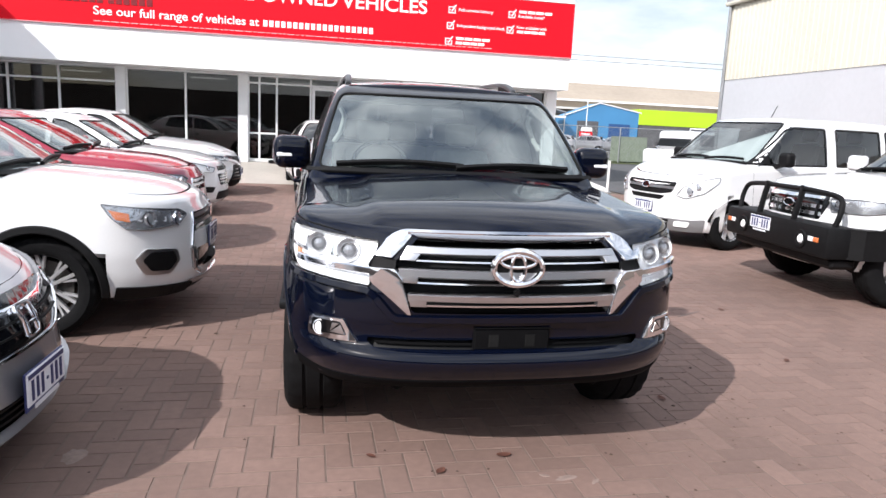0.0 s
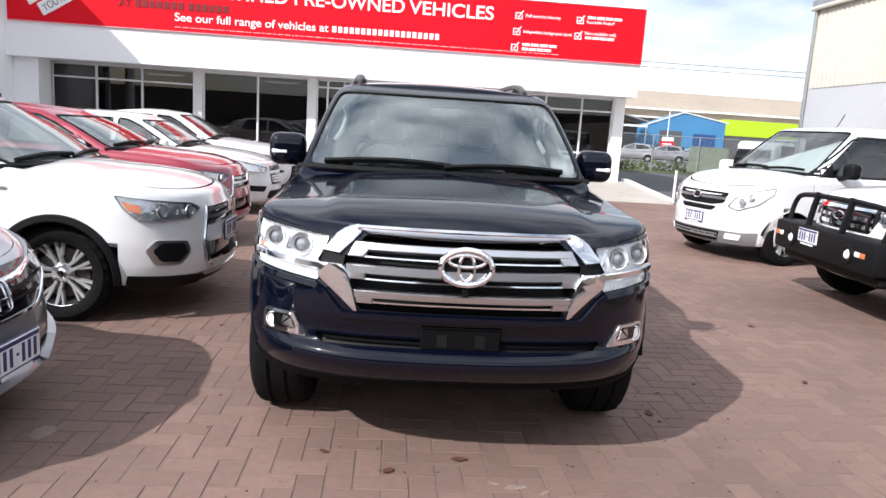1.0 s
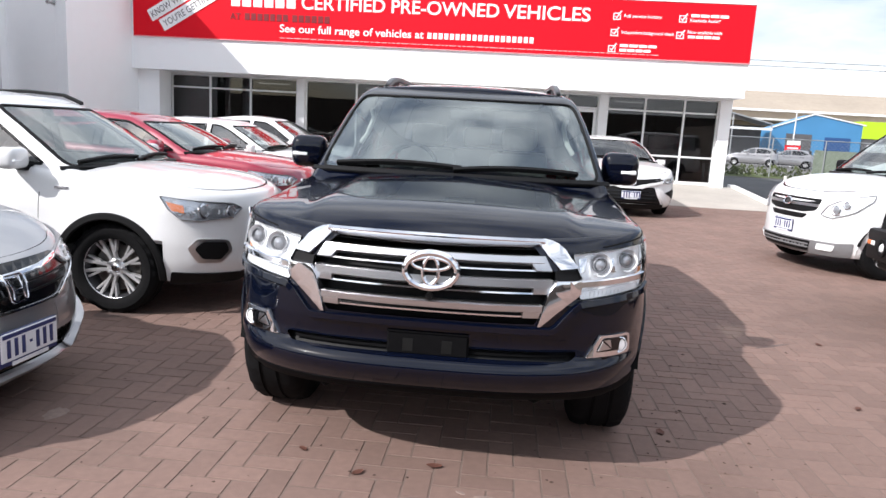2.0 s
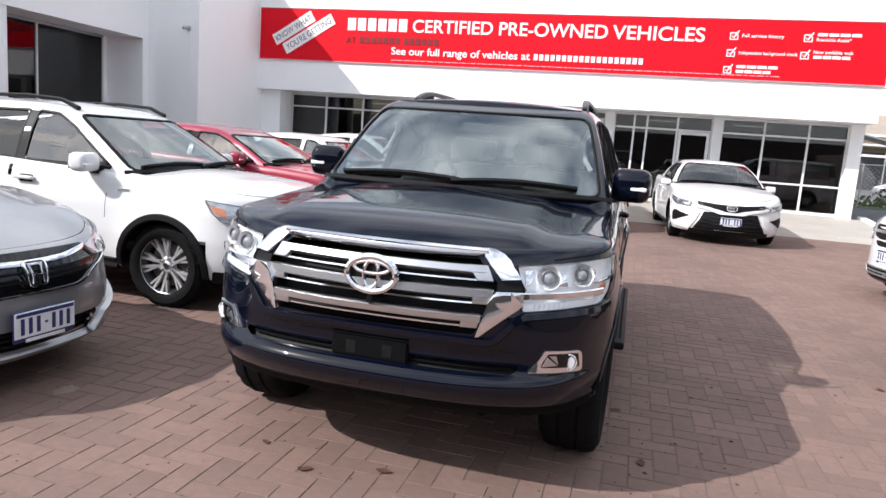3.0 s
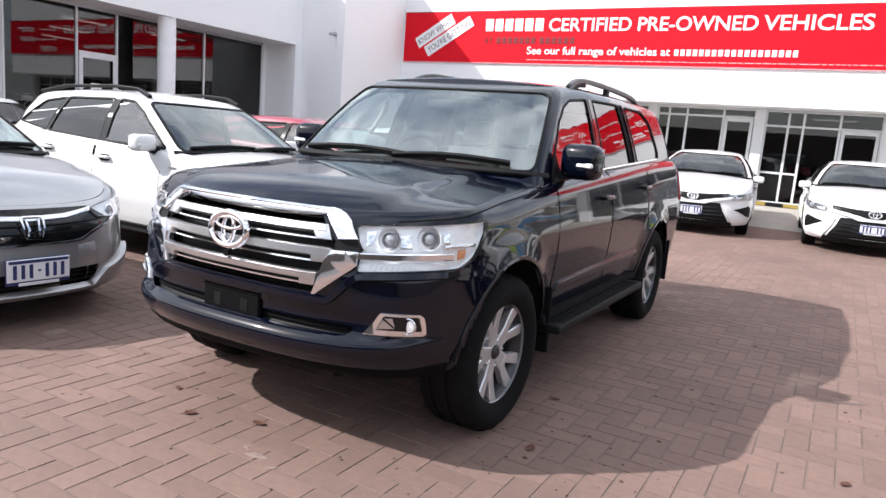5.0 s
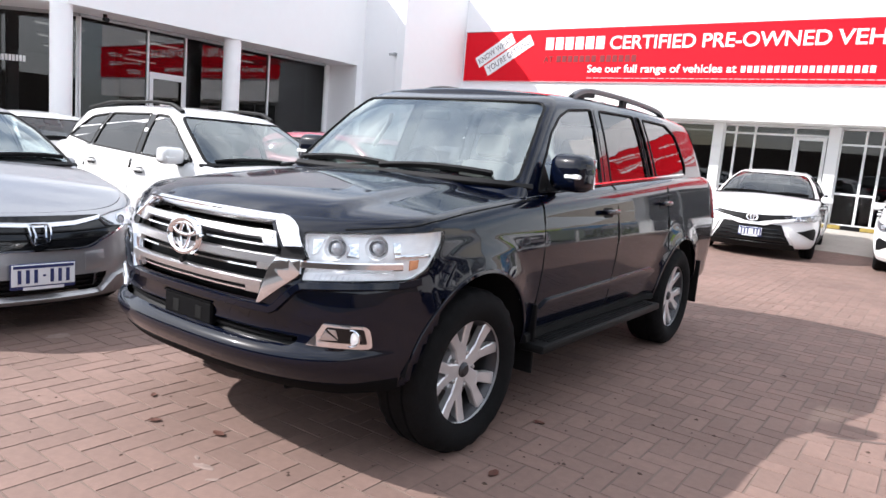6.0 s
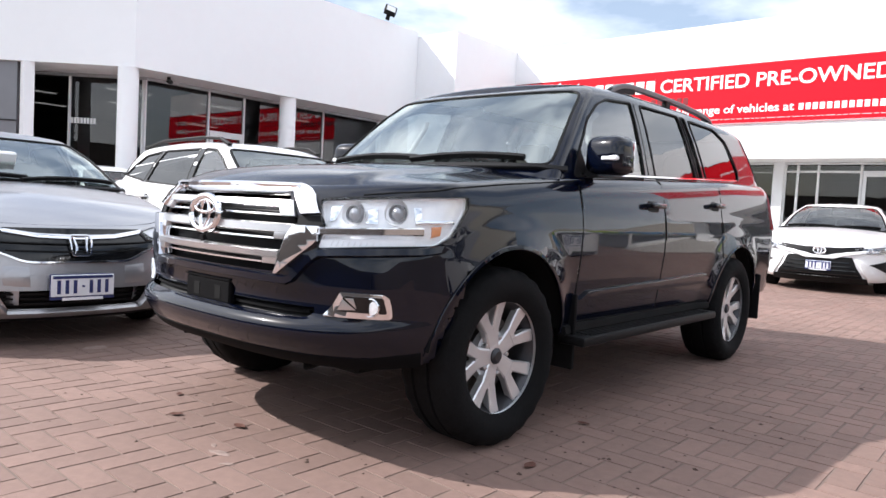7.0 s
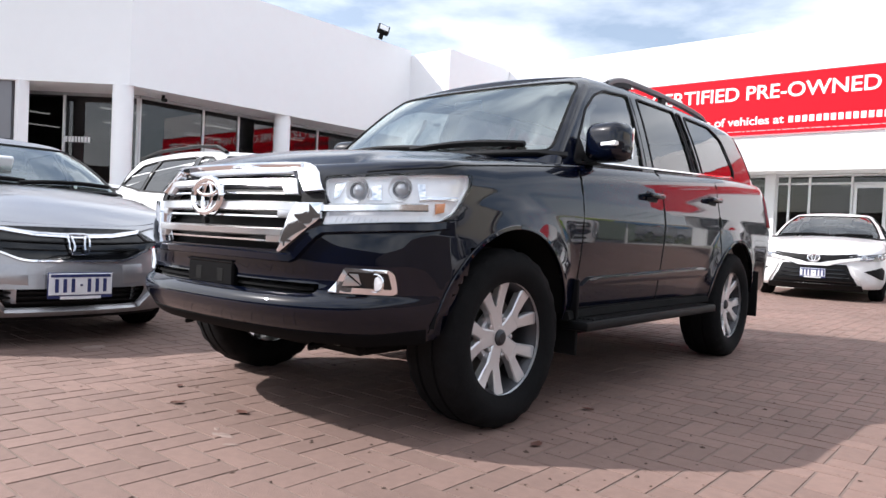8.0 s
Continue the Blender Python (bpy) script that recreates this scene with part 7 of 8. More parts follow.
def hatch_silver():
    car = thing("hatchback", "silver-grey hatchback with black grille and a front number plate", "car", pose(-1.89, 3.22, 0, 0, 0, -2))
    F, wb, RO, W, H, gc, R = 0.83, 2.53, 0.62, 0.845, 1.47, 0.17, 0.295
    zn, zc, zb, xw0, xw1, xr1, xr0 = 0.735, 0.985, 1.05, -0.26, -1.16, -2.72, -3.08
    low, cab, Ra = template(F, wb, RO, W, H, gc, zn, zc, zb, xw0, xw1, xr1, xr0, R, 2.35, 0.64, 0.24, step=0.05, nose_slope=0.22)
    P = base_spec(SILVER, wb, W, R, Ra, (-0.62, -1.50, -2.30), xw0, xw1, zc, H, gc,
                  windows=side_glass(cab, zc, zb, H, xw0, xw1, -1.47, -2.3, -2.7, SIDEGLASS, PRIVACY, -2.65), handles=((-1.35, 0.86), (-2.15, 0.88)),
                  nose_holes=([(-0.46, 0.362), (0.46, 0.362), (0.40, 0.240), (-0.40, 0.240)],), tread=True, tyre_w=0.19, crown=0.05, screen=(zc + 0.03, H - 0.10), pillar=0.06, screen_mat=SCREEN)
    shell(car, low, cab, P)
    g = on_nose(car, low, "grille", [(-0.42, 0.735), (0.42, 0.735), (0.58, 0.640), (0.42, 0.578), (0.30, 0.530), (-0.30, 0.530), (-0.42, 0.578), (-0.58, 0.640)], GLOSSBLACK, 0.006, 0.02, False, 0.01)[0]
    wing = [(-0.43, 0.726), (-0.22, 0.697), (0, 0.689), (0.22, 0.697), (0.43, 0.726), (0.41, 0.702), (0.22, 0.672), (0, 0.663), (-0.22, 0.672), (-0.41, 0.702)]
    on_nose(car, low, "grille_wing", wing, CHROME, 0.020, 0.02, False, 0.004, 0.05, 0.004, parent=g)
    for z, w in ((0.640, 0.50), (0.595, 0.40)):
        part("grille_slat", trim_line([(low.ay(y), z + 0.05 * y * y) for y in np.linspace(-w, w, 16)], low.wrap, 0.010, 0.012, False, 0.008, 0.4), BLACK, g)
    part("grille_lip", trim_line(smooth_line(conv(low, [(-0.62, 0.655), (-0.54, 0.630), (-0.41, 0.580), (-0.30, 0.536), (-0.15, 0.530), (0.15, 0.530), (0.30, 0.536), (0.41, 0.580), (0.54, 0.630), (0.62, 0.655)]), 4), low.wrap, 0.016, 0.016, False, 0.010, 0.3), CHROME, car)
    em = part("badge", trim_line(round_poly([(-0.066, 0.682), (0.066, 0.682), (0.052, 0.567), (-0.052, 0.567)], 0.025), low.wrap, 0.012, 0.014, True, 0.030, 0.02), CHROME, car)
    for sg in (1, -1):
        part("badge_bar", trim_line([(sg * 0.040, 0.668), (sg * 0.028, 0.622), (sg * 0.034, 0.580)], low.wrap, 0.014, 0.012, False, 0.032, 0.03), CHROME, em)
    part("badge_bar", trim_line([(-0.028, 0.622), (0.028, 0.622)], low.wrap, 0.012, 0.012, False, 0.032, 0.03), CHROME, em)
    lamp_unit(car, low, [(0.42, 0.716), (0.52, 0.738), ("x", 0.53, 0.765), ("x", 0.40, 0.795), ("x", 0.20, 0.835), ("x", 0.26, 0.745), ("x", 0.42, 0.675), (0.62, 0.648), (0.46, 0.662)], ((0.60, 0.695, 0.03), (("x", 0.44), 0.725, 0.03)))
    low_in = on_nose(car, low, "lower_intake", [(-0.50, 0.375), (0.50, 0.375), (0.46, 0.225), (-0.46, 0.225)], BLACK, -0.04, 0.01, False, 0)[0]
    for z in (0.335, 0.305, 0.272):
        on_nose(car, low, "intake_slat", [(-0.43, z + 0.006), (0.43, z + 0.006), (0.43, z - 0.006), (-0.43, z - 0.006)], BLACK, -0.018, 0.02, False, 0, parent=low_in)
    on_nose(car, low, "splitter", [(-0.74, 0.238), (0.74, 0.238), (0.70, 0.208), (-0.70, 0.208)], SILVER, 0.026, 0.04, False, 0.008, 0.06, 0.01)
    on_nose(car, low, "apron", [(-0.70, 0.206), (0.70, 0.206), (0.66, 0.165), (-0.66, 0.165)], BLACK, 0.004, 0.04, False, 0.006)
    on_nose(car, low, "fog_pod", [(0.50, 0.335), (0.66, 0.365), ("x", 0.42, 0.44), ("x", 0.36, 0.36), ("x", 0.42, 0.262), (0.62, 0.236), (0.40, 0.240)], SILVER, 0.035, 0.05, True, 0.015, 0.05, 0.015)
    on_nose(car, low, "fog_slot", [("x", 0.43, 0.41), ("x", 0.37, 0.385), ("x", 0.40, 0.30), ("x", 0.47, 0.285), ("x", 0.45, 0.34)], BLACK, 0.037, 0.004, True, 0.01, 0.05)
    on_nose(car, low, "tow_cover", [(0.28, 0.505), (0.42, 0.512), (0.42, 0.395), (0.28, 0.385)], SILVER, 0.002, 0.01, True, 0.006, 0.05, 0.002)
    plate_bars(car, low, 0.392, h=0.035)
    mirror(car, -0.92, 0.88, 0.97, 0.12, 0.17, 0.13, SILVER)
    part("rain_visor", boxes((-0.02, -0.11, -0.05, 0.02, 0.11, 0.05), bevel=0.01), INKWHITE, car, m=pose(-0.60, -0.1, 1.20, 0, 30, 0))
    return car


lot_hatch = hatch_silver()


def sedan(x, y, rz, label, group):
    car = thing("sedan", label, "car", pose(x, y, 0, 0, 0, rz) @ Matrix.Scale(1.05, 4), group=group)
    F, wb, RO, W, H, gc, R = 0.96, 2.825, 1.08, 0.935, 1.48, 0.16, 0.335
    zn, zc, zb, xw0, xw1, xr1, xr0 = 0.765, 0.985, 1.06, -0.42, -1.22, -2.55, -3.30
    low, cab, Ra = template(F, wb, RO, W, H, gc, zn, zc, zb, xw0, xw1, xr1, xr0, R, 2.2, 0.70, 0.31, step=0.06)
    P = base_spec(WHITE, wb, W, R, Ra, (-0.62, -1.62, -2.62), xw0, xw1, zc, H, gc,
                  windows=side_glass(cab, zc, zb, H, xw0, xw1, -1.60, -2.45, -2.9, PRIVACY, PRIVACY), handles=((-1.45, 0.83), (-2.40, 0.86)),
                  deck=(-3.15, -wb - RO + 0.06, W - 0.13, 1.07, 1.08), screen=(zc + 0.02, H - 0.09), crown=0.05, pillar=0.11)
    shell(car, low, cab, P)
    on_nose(car, low, "lower_grille", [(-0.44, 0.565), (0.44, 0.565), (0.50, 0.42), (0.64, 0.225), (-0.64, 0.225), (-0.50, 0.42)], BLACK, 0.006, 0.02, False, 0.015)
    for z in (0.48, 0.42, 0.36, 0.30):
        w = 0.40 + (0.48 - z) * 0.75
        on_nose(car, low, "grille_slat", [(-w, z + 0.008), (w, z + 0.008), (w + 0.01, z - 0.008), (-w - 0.01, z - 0.008)], GLOSSBLACK, 0.016, 0.014, False, 0)
    on_nose(car, low, "upper_grille", [(-0.58, 0.735), (-0.25, 0.705), (0, 0.70), (0.25, 0.705), (0.58, 0.735), (0.56, 0.665), (0.20, 0.615), (0.10, 0.585), (-0.10, 0.585), (-0.20, 0.615), (-0.56, 0.665)], BLACK, 0.006, 0.02, False, 0.01)
    on_nose(car, low, "nose_bar", [(-0.60, 0.675), (-0.34, 0.640), (-0.15, 0.575), (0, 0.565), (0.15, 0.575), (0.34, 0.640), (0.60, 0.675), (0.60, 0.635), (0.36, 0.590), (0.20, 0.535), (-0.20, 0.535), (-0.36, 0.590), (-0.60, 0.635)], WHITE, 0.026, 0.03, False, 0.01, 0.06, 0.008)
    oval_emblem(car, low.wrap(0, 0.655) + Vector((0.02, 0, 0)), 0.085, 0.055, CHROME, -15, GLOSSBLACK, True, 0.010)
    lamp_unit(car, low, [(0.46, 0.690), ("x", 0.56, 0.745), ("x", 0.22, 0.800), ("x", 0.30, 0.725), ("x", 0.52, 0.650), (0.60, 0.635)], ((0.66, 0.685, 0.026), (("x", 0.55), 0.705, 0.026)), base=mat("lamp_smoke", (0.22, 0.22, 0.23), 0.2, 0.8))
    on_nose(car, low, "side_intake", [(0.66, 0.47), ("x", 0.50, 0.545), ("x", 0.44, 0.50), ("x", 0.44, 0.35), ("x", 0.52, 0.36)], BLACK, 0.007, 0.02, True, 0.015)
    on_nose(car, low, "cheek", [(0.50, 0.545), (0.60, 0.50), (0.74, 0.33), ("x", 0.50, 0.27), (0.68, 0.235), (0.56, 0.40)], WHITE, 0.022, 0.03, True, 0.015, 0.05, 0.010)
    on_nose(car, low, "splitter", [(-0.66, 0.255), (0.66, 0.255), (0.72, 0.175), (-0.72, 0.175)], BLACK, 0.02, 0.03, False, 0.008)
    plate_bars(car, low, 0.430, h=0.03, pw=0.345, ph=0.118)
    mirror(car, -0.72, 0.97, 0.985, 0.12, 0.19, 0.12, WHITE)
    return car


sedan(3.54, 14.80, -86, "white sedan with black sports grille parked before the shopfront", "white sedans")
lot_sedan = sedan(0.70, 14.88, -85, "white sedan parked beside another like it", "white sedans")
small_suv(-2.12, 8.72, 0, RED, "red compact four-by-four parked in the row", plated=False, H=1.50)


def small_hatch(x, y, rz):
    car = thing("hatchback", "white hatchback with split black grille parked in the row", "car", pose(x, y, 0, 0, 0, rz), group="cars parked along the wing")
    F, wb, RO, W, H, gc, R = 0.88, 2.65, 0.75, 0.885, 1.47, 0.17, 0.32
    zn, zc, zb, xw0, xw1, xr1, xr0 = 0.80, 0.99, 1.07, -0.36, -1.20, -2.85, -3.22
    low, cab, Ra = template(F, wb, RO, W, H, gc, zn, zc, zb, xw0, xw1, xr1, xr0, R, 2.2, 0.62, 0.26, step=0.06)
    P = base_spec(WHITE, wb, W, R, Ra, (-0.55, -1.5, -2.4), xw0, xw1, zc, H, gc, windows=side_glass(cab, zc, zb, H, xw0, xw1, -1.48, -2.35, -2.9), handles=((-1.35, 0.87), (-2.25, 0.9)))
    shell(car, low, cab, P)
    on_nose(car, low, "grille", [(-0.40, 0.745), (0.40, 0.745), (0.43, 0.68), (-0.43, 0.68)], GLOSSBLACK, 0.008, 0.02, False, 0.015)
    on_nose(car, low, "grille", [(-0.44, 0.635), (0.44, 0.635), (0.40, 0.46), (-0.40, 0.46)], GLOSSBLACK, 0.008, 0.02, False, 0.02)
    for z in (0.59, 0.55, 0.51):
        on_nose(car, low, "grille_slat", [(-0.40, z + 0.008), (0.40, z + 0.008), (0.40, z - 0.008), (-0.40, z - 0.008)], SATIN, 0.014, 0.01, False, 0)
    lamp_unit(car, low, [(0.50, 0.72), ("x", 0.52, 0.80), ("x", 0.22, 0.86), ("x", 0.28, 0.77), ("x", 0.48, 0.68), (0.58, 0.66)], ((0.64, 0.725, 0.034),))
    on_nose(car, low, "fog_pocket", [(0.55, 0.44), ("x", 0.46, 0.47), ("x", 0.44, 0.38), (0.62, 0.36)], BLACK, 0.006, 0.02, True, 0.02)
    on_nose(car, low, "lower_intake", [(-0.5, 0.37), (0.5, 0.37), (0.54, 0.25), (-0.54, 0.25)], BLACK, 0.006, 0.02, False, 0.02)
    mirror(car, -0.68, 0.94, 1.02, 0.12, 0.19, 0.13, WHITE)
    return car


row_hatch = small_hatch(-2.12, 11.72, 0)
sedan(-2.33, 14.75, 0, "white sedan with dark angular grille at the end of the row", "cars parked along the wing")


def van():
    car = thing("van", "white people-mover van with grey bumper and black mirrors", "car", pose(5.52, 9.55, 0, 0, 0, 192))
    F, wb, RO, W, H, gc, R = 0.77, 3.20, 1.0, 0.955, 1.88, 0.20, 0.335
    zn, zc, zb, xw0, xw1, xr1, xr0 = 0.96, 1.18, 1.19, -0.26, -1.12, -4.02, -4.16
    low, cab, Ra = template(F, wb, RO, W, H, gc, zn, zc, zb, xw0, xw1, xr1, xr0, R, 2.2, 0.66, 0.17, step=0.06, nose_slope=0.35)
    P = base_spec(WHITE, wb, W, R, Ra, (-0.30, -1.84, -3.0), xw0, xw1, zc, H, gc, pillar=0.15, handles=((-1.70, 0.98), (-2.02, 0.98)), handle_mat=WHITE,
                  windows=(([(-0.34, 1.19), (-0.72, 1.48), (-0.98, 1.68), (-1.14, 1.715), (-1.74, 1.715), (-1.74, 1.19)], VANGLASS),
                           ([(-1.96, 1.18), (-1.96, 1.715), (-2.90, 1.715), (-2.90, 1.18)], VANGLASS),
                           ([(-3.04, 1.18), (-3.04, 1.715), (-3.85, 1.70), (-3.90, 1.18)], VANGLASS)), seal=0.03, seal_mat=GLOSSBLACK,
                  screen=(zc + 0.03, H - 0.10), style="steel", rim=0.215, crown=0.05, tyre_w=0.215, sill_mat=GREYCLAD, seat_z=0.68)
    shell(car, low, cab, P)
    on_nose(car, low, "bumper", [(-0.80, 0.40), (0.80, 0.40), (0.78, 0.24), (-0.78, 0.24)], GREYCLAD, 0.012, 0.03, False, 0.01)
    on_nose(car, low, "bumper", [(0.74, 0.40), ("x", 0.40, 0.42), ("x", 0.40, 0.25), (0.72, 0.24)], GREYCLAD, 0.0125, 0.03, True, 0.01)
    on_nose(car, low, "lower_intake", [(-0.48, 0.385), (0.48, 0.385), (0.45, 0.27), (-0.45, 0.27)], BLACK, 0.016, 0.01, False, 0.02)
    for z in (0.35, 0.31):
        on_nose(car, low, "intake_slat", [(-0.46, z + 0.008), (0.46, z + 0.008), (0.46, z - 0.008), (-0.46, z - 0.008)], GREYCLAD, 0.022, 0.01, False, 0)
    on_nose(car, low, "fog_lamp", [(0.56, 0.375), (0.74, 0.375), (0.72, 0.30), (0.55, 0.30)], WHITELENS, 0.018, 0.01, True, 0.02)
    on_nose(car, low, "grille", [(-0.50, 0.895), (0.50, 0.895), (0.46, 0.76), (0.28, 0.725), (-0.28, 0.725), (-0.46, 0.76)], BLACK, 0.008, 0.02, False, 0.03)
    on_nose(car, low, "grille_bar", [(-0.485, 0.835), (0.485, 0.835), (0.475, 0.80), (-0.475, 0.80)], SATIN, 0.018, 0.015, False, 0.01)
    on_nose(car, low, "grille", [(-0.36, 0.705), (0.36, 0.705), (0.30, 0.645), (-0.30, 0.645)], BLACK, 0.008, 0.02, False, 0.03)
    oval_emblem(car, low.wrap(0, 0.835) + Vector((0.03, 0, 0)), 0.075, 0.045, CHROME, -12, GLOSSBLACK, False, 0.010)
    lamp_unit(car, low, [(0.53, 0.72), (0.60, 0.84), ("x", 0.52, 0.93), ("x", 0.30, 1.00), ("x", 0.30, 0.93), ("x", 0.44, 0.78), (0.66, 0.69)], ((0.68, 0.79, 0.055), (("x", 0.50), 0.86, 0.04)))
    plate_bars(car, low, 0.545, h=0.02)
    mirror(car, -0.74, 1.05, 1.27, 0.15, 0.20, 0.20, BLACK, False)
    for sg in (1, -1):
        part("door_corner", patch([(-0.34, 1.19), (-0.62, 1.19), (-0.62, 1.37)], (lambda q, z, sg=sg: cab.side(q, z, sg)), 0.006, 0.006), BLACK, car)
    part("antenna", pipe([(-0.95, 0.5, H - 0.03), (-1.05, 0.5, H + 0.14)], 0.006), BLACK, car)
    return car


white_van = van()


def bullbar_wagon():
    car = thing("four_wheel_drive", "white four-wheel drive with black steel bull bar", "car", pose(5.55, 6.42, 0, 0, 0, 175))
    F, wb, RO, W, H, gc, R = 0.68, 2.86, 1.05, 0.92, 1.80, 0.30, 0.395
    zn, zc, zb, xw0, xw1, xr1, xr0 = 1.06, 1.20, 1.26, -0.50, -1.25, -3.55, -3.86
    low, cab, Ra = template(F, wb, RO, W, H, gc, zn, zc, zb, xw0, xw1, xr1, xr0, R, 2.4, 0.55, 0.22, step=0.06, nose_slope=0.2)
    P = base_spec(WHITE, wb, W, R, Ra, (-0.65, -1.62, -2.6), xw0, xw1, zc, H, gc, handles=((-1.45, 1.05), (-2.4, 1.07)), tread=True,
                  windows=side_glass(cab, zc, zb, H, xw0, xw1, -1.6, -2.45, -3.2, SIDEGLASS, PRIVACY, -3.3), style="pairs", rim=0.235, tyre_w=0.265, lip=0.05, lip_h=0.02, lip_mat=BLACK, crown=0.05)
    shell(car, low, cab, P)
    on_nose(car, low, "grille", [(-0.46, 1.02), (0.46, 1.02), (0.50, 0.94), (0.42, 0.78), (-0.42, 0.78), (-0.50, 0.94)], GLOSSBLACK, 0.006, 0.02, False, 0.02)
    for z in (0.975, 0.90, 0.83):
        on_nose(car, low, "grille_bar", [(-0.44, z + 0.018), (0.44, z + 0.018), (0.44, z - 0.018), (-0.44, z - 0.018)], CHROME, 0.020, 0.02, False, 0.006)
    oval_emblem(car, low.wrap(0, 0.905) + Vector((0.04, 0, 0)), 0.085, 0.038, CHROME, 0, GLOSSBLACK, False, 0.008)
    lamp_unit(car, low, [(0.50, 0.985), ("x", 0.46, 1.00), ("x", 0.12, 0.985), ("x", 0.20, 0.92), ("x", 0.42, 0.875), (0.54, 0.87)], ((0.60, 0.93, 0.034),), base=mat("lamp_clear_dark", (0.45, 0.45, 0.46), 0.2, 0.7))
    bar = part("bull_bar", boxes((F - 0.12, -0.90, 0.46, F + 0.16, 0.90, 0.76), bevel=0.035, seg=2), BLACK, car, "black steel bull bar with hoops")
    for sg in (1, -1):
        part("bar_wing", prism([(F - 0.12, sg * 0.78), (F + 0.10, sg * 0.78), (F - 0.16, sg * 0.97), (F - 0.42, sg * 0.97)], 0.47, 0.75), BLACK, bar)
        hoop = smooth_line([(F + 0.05, sg * 0.82, 0.74), (F + 0.02, sg * 0.84, 0.90), (F + 0.0, sg * 0.77, 1.02), (F + 0.03, sg * 0.45, 1.055), (F + 0.05, sg * 0.30, 1.06)], 5)
        part("hoop", pipe(hoop, 0.026, 10), BLACK, bar)
        part("upright", sweep([(F + 0.12, sg * 0.30, 0.74), (F + 0.08, sg * 0.31, 0.95), (F + 0.05, sg * 0.30, 1.09)], 0.06, 0.02, (0, 1, 0)), BLACK, bar)
        part("driving_lamp", lathe([(0.0, 0.016), (0.034, 0.013), (0.046, 0.0), (0.05, -0.02)], 24, "x"), WHITELENS, bar, m=pose(F + 0.165, sg * 0.52, 0.60))
        part("lamp_recess", lathe([(0.05, -0.004), (0.058, 0.012), (0.085, 0.012), (0.095, -0.02)], 24, "x"), BLACK, bar, m=pose(F + 0.165, sg * 0.52, 0.60))
        part("bar_indicator", boxes((F + 0.155, sg * 0.78 - 0.07, 0.60, F + 0.168, sg * 0.78, 0.645), bevel=0.004), AMBER, bar)
        part("bar_parking_lamp", boxes((F + 0.155, sg * 0.70 - 0.07, 0.60, F + 0.168, sg * 0.70, 0.645), bevel=0.004), WHITELENS, bar)
    part("crossbar", pipe([(F + 0.05, -0.30, 1.06), (F + 0.05, 0.30, 1.06)], 0.026, 10), BLACK, bar)
    part("bar_lower", boxes((F - 0.20, -0.85, 0.36, F + 0.06, 0.85, 0.47), bevel=0.03), BLACK, bar)
    plate_bars(car, low, 0.66, h=0.18, a=-0.20)
    mirror(car, -0.78, 1.02, 1.30, 0.13, 0.22, 0.18, WHITE)
    part("snorkel", pipe(smooth_line([(-0.30, 0.93, 1.08), (-0.62, 0.93, 1.20), (-0.98, 0.84, 1.52), (-1.22, 0.74, 1.82), (-1.20, 0.74, 1.93)], 5), 0.045, 10), BLACK, car)
    return car


lot_wagon = bullbar_wagon()

# more cars: one behind the silver hatchback, the rest far off in the storage yard across the road
for src, x, y, rz, label in ((row_hatch, -8.1, 7.0, 0, "white hatchback standing behind the row"),
                             (lot_wagon, 38.5, 71, 185, "white four-wheel drive in the storage yard"),
                             (white_van, 45, 75, 200, "white van in the storage yard"),
                             (lot_hatch, 19.2, 57, 160, "grey hatchback at the end of the storage yard"),
                             (lot_hatch, 22.4, 58.5, 165, "grey hatchback parked in the storage yard"),
                             (lot_hatch, 25.8, 60, 170, "grey hatchback in the storage yard's front row"),
                             (lot_sedan, 35.0, 64, 190, "white sedan beside the storage yard's lane")):
    tagged(copy_thing(src, pose(x, y, 0, 0, 0, rz)), label, "car", "cars in the storage yard" if y > 50 else "cars parked along the wing")


# ---- paving bricks ----
BRICKVAR = dict(noise_scale=0.55, var=0.24, scale2=25.0, var2=0.10, bump=0.25, bump_scale=140)
BRICK = mat("clay_brick", (0.183, 0.1165, 0.0955), 0.85, rand=0.07, **BRICKVAR)
BRICKSTUFF = mat("clay_bricks", (0.183, 0.1165, 0.0955), 0.85, rand=0.07, island=True, **BRICKVAR)
CELL = 0.1165
GAP = 0.0035


def brick_mesh(nx, ny, k):
    """One brick of nx by ny cells, top face and chamfer, slightly uneven."""
    q = random.Random(k)
    a, b = CELL * nx - GAP, CELL * ny - GAP
    c = 0.0035
    t = [q.uniform(-0.0010, 0.0008) for _ in range(4)]
    top = [(-a / 2 + c, -b / 2 + c, t[0]), (a / 2 - c, -b / 2 + c, t[1]), (a / 2 - c, b / 2 - c, t[2]), (-a / 2 + c, b / 2 - c, t[3])]
    low = [(-a / 2, -b / 2, -0.010), (a / 2, -b / 2, -0.010), (a / 2, b / 2, -0.010), (-a / 2, b / 2, -0.010)]
    return top + low, [(0, 1, 2, 3)] + [(4 + i, 4 + (i + 1) % 4, (i + 1) % 4, i) for i in range(4)]


def brick_data(nx, ny, k):
    v, f = brick_mesh(nx, ny, k)
    me = bpy.data.meshes.new("brick")
    me.from_pydata(v, [], f)
    me.materials.append(BRICK)
    return me


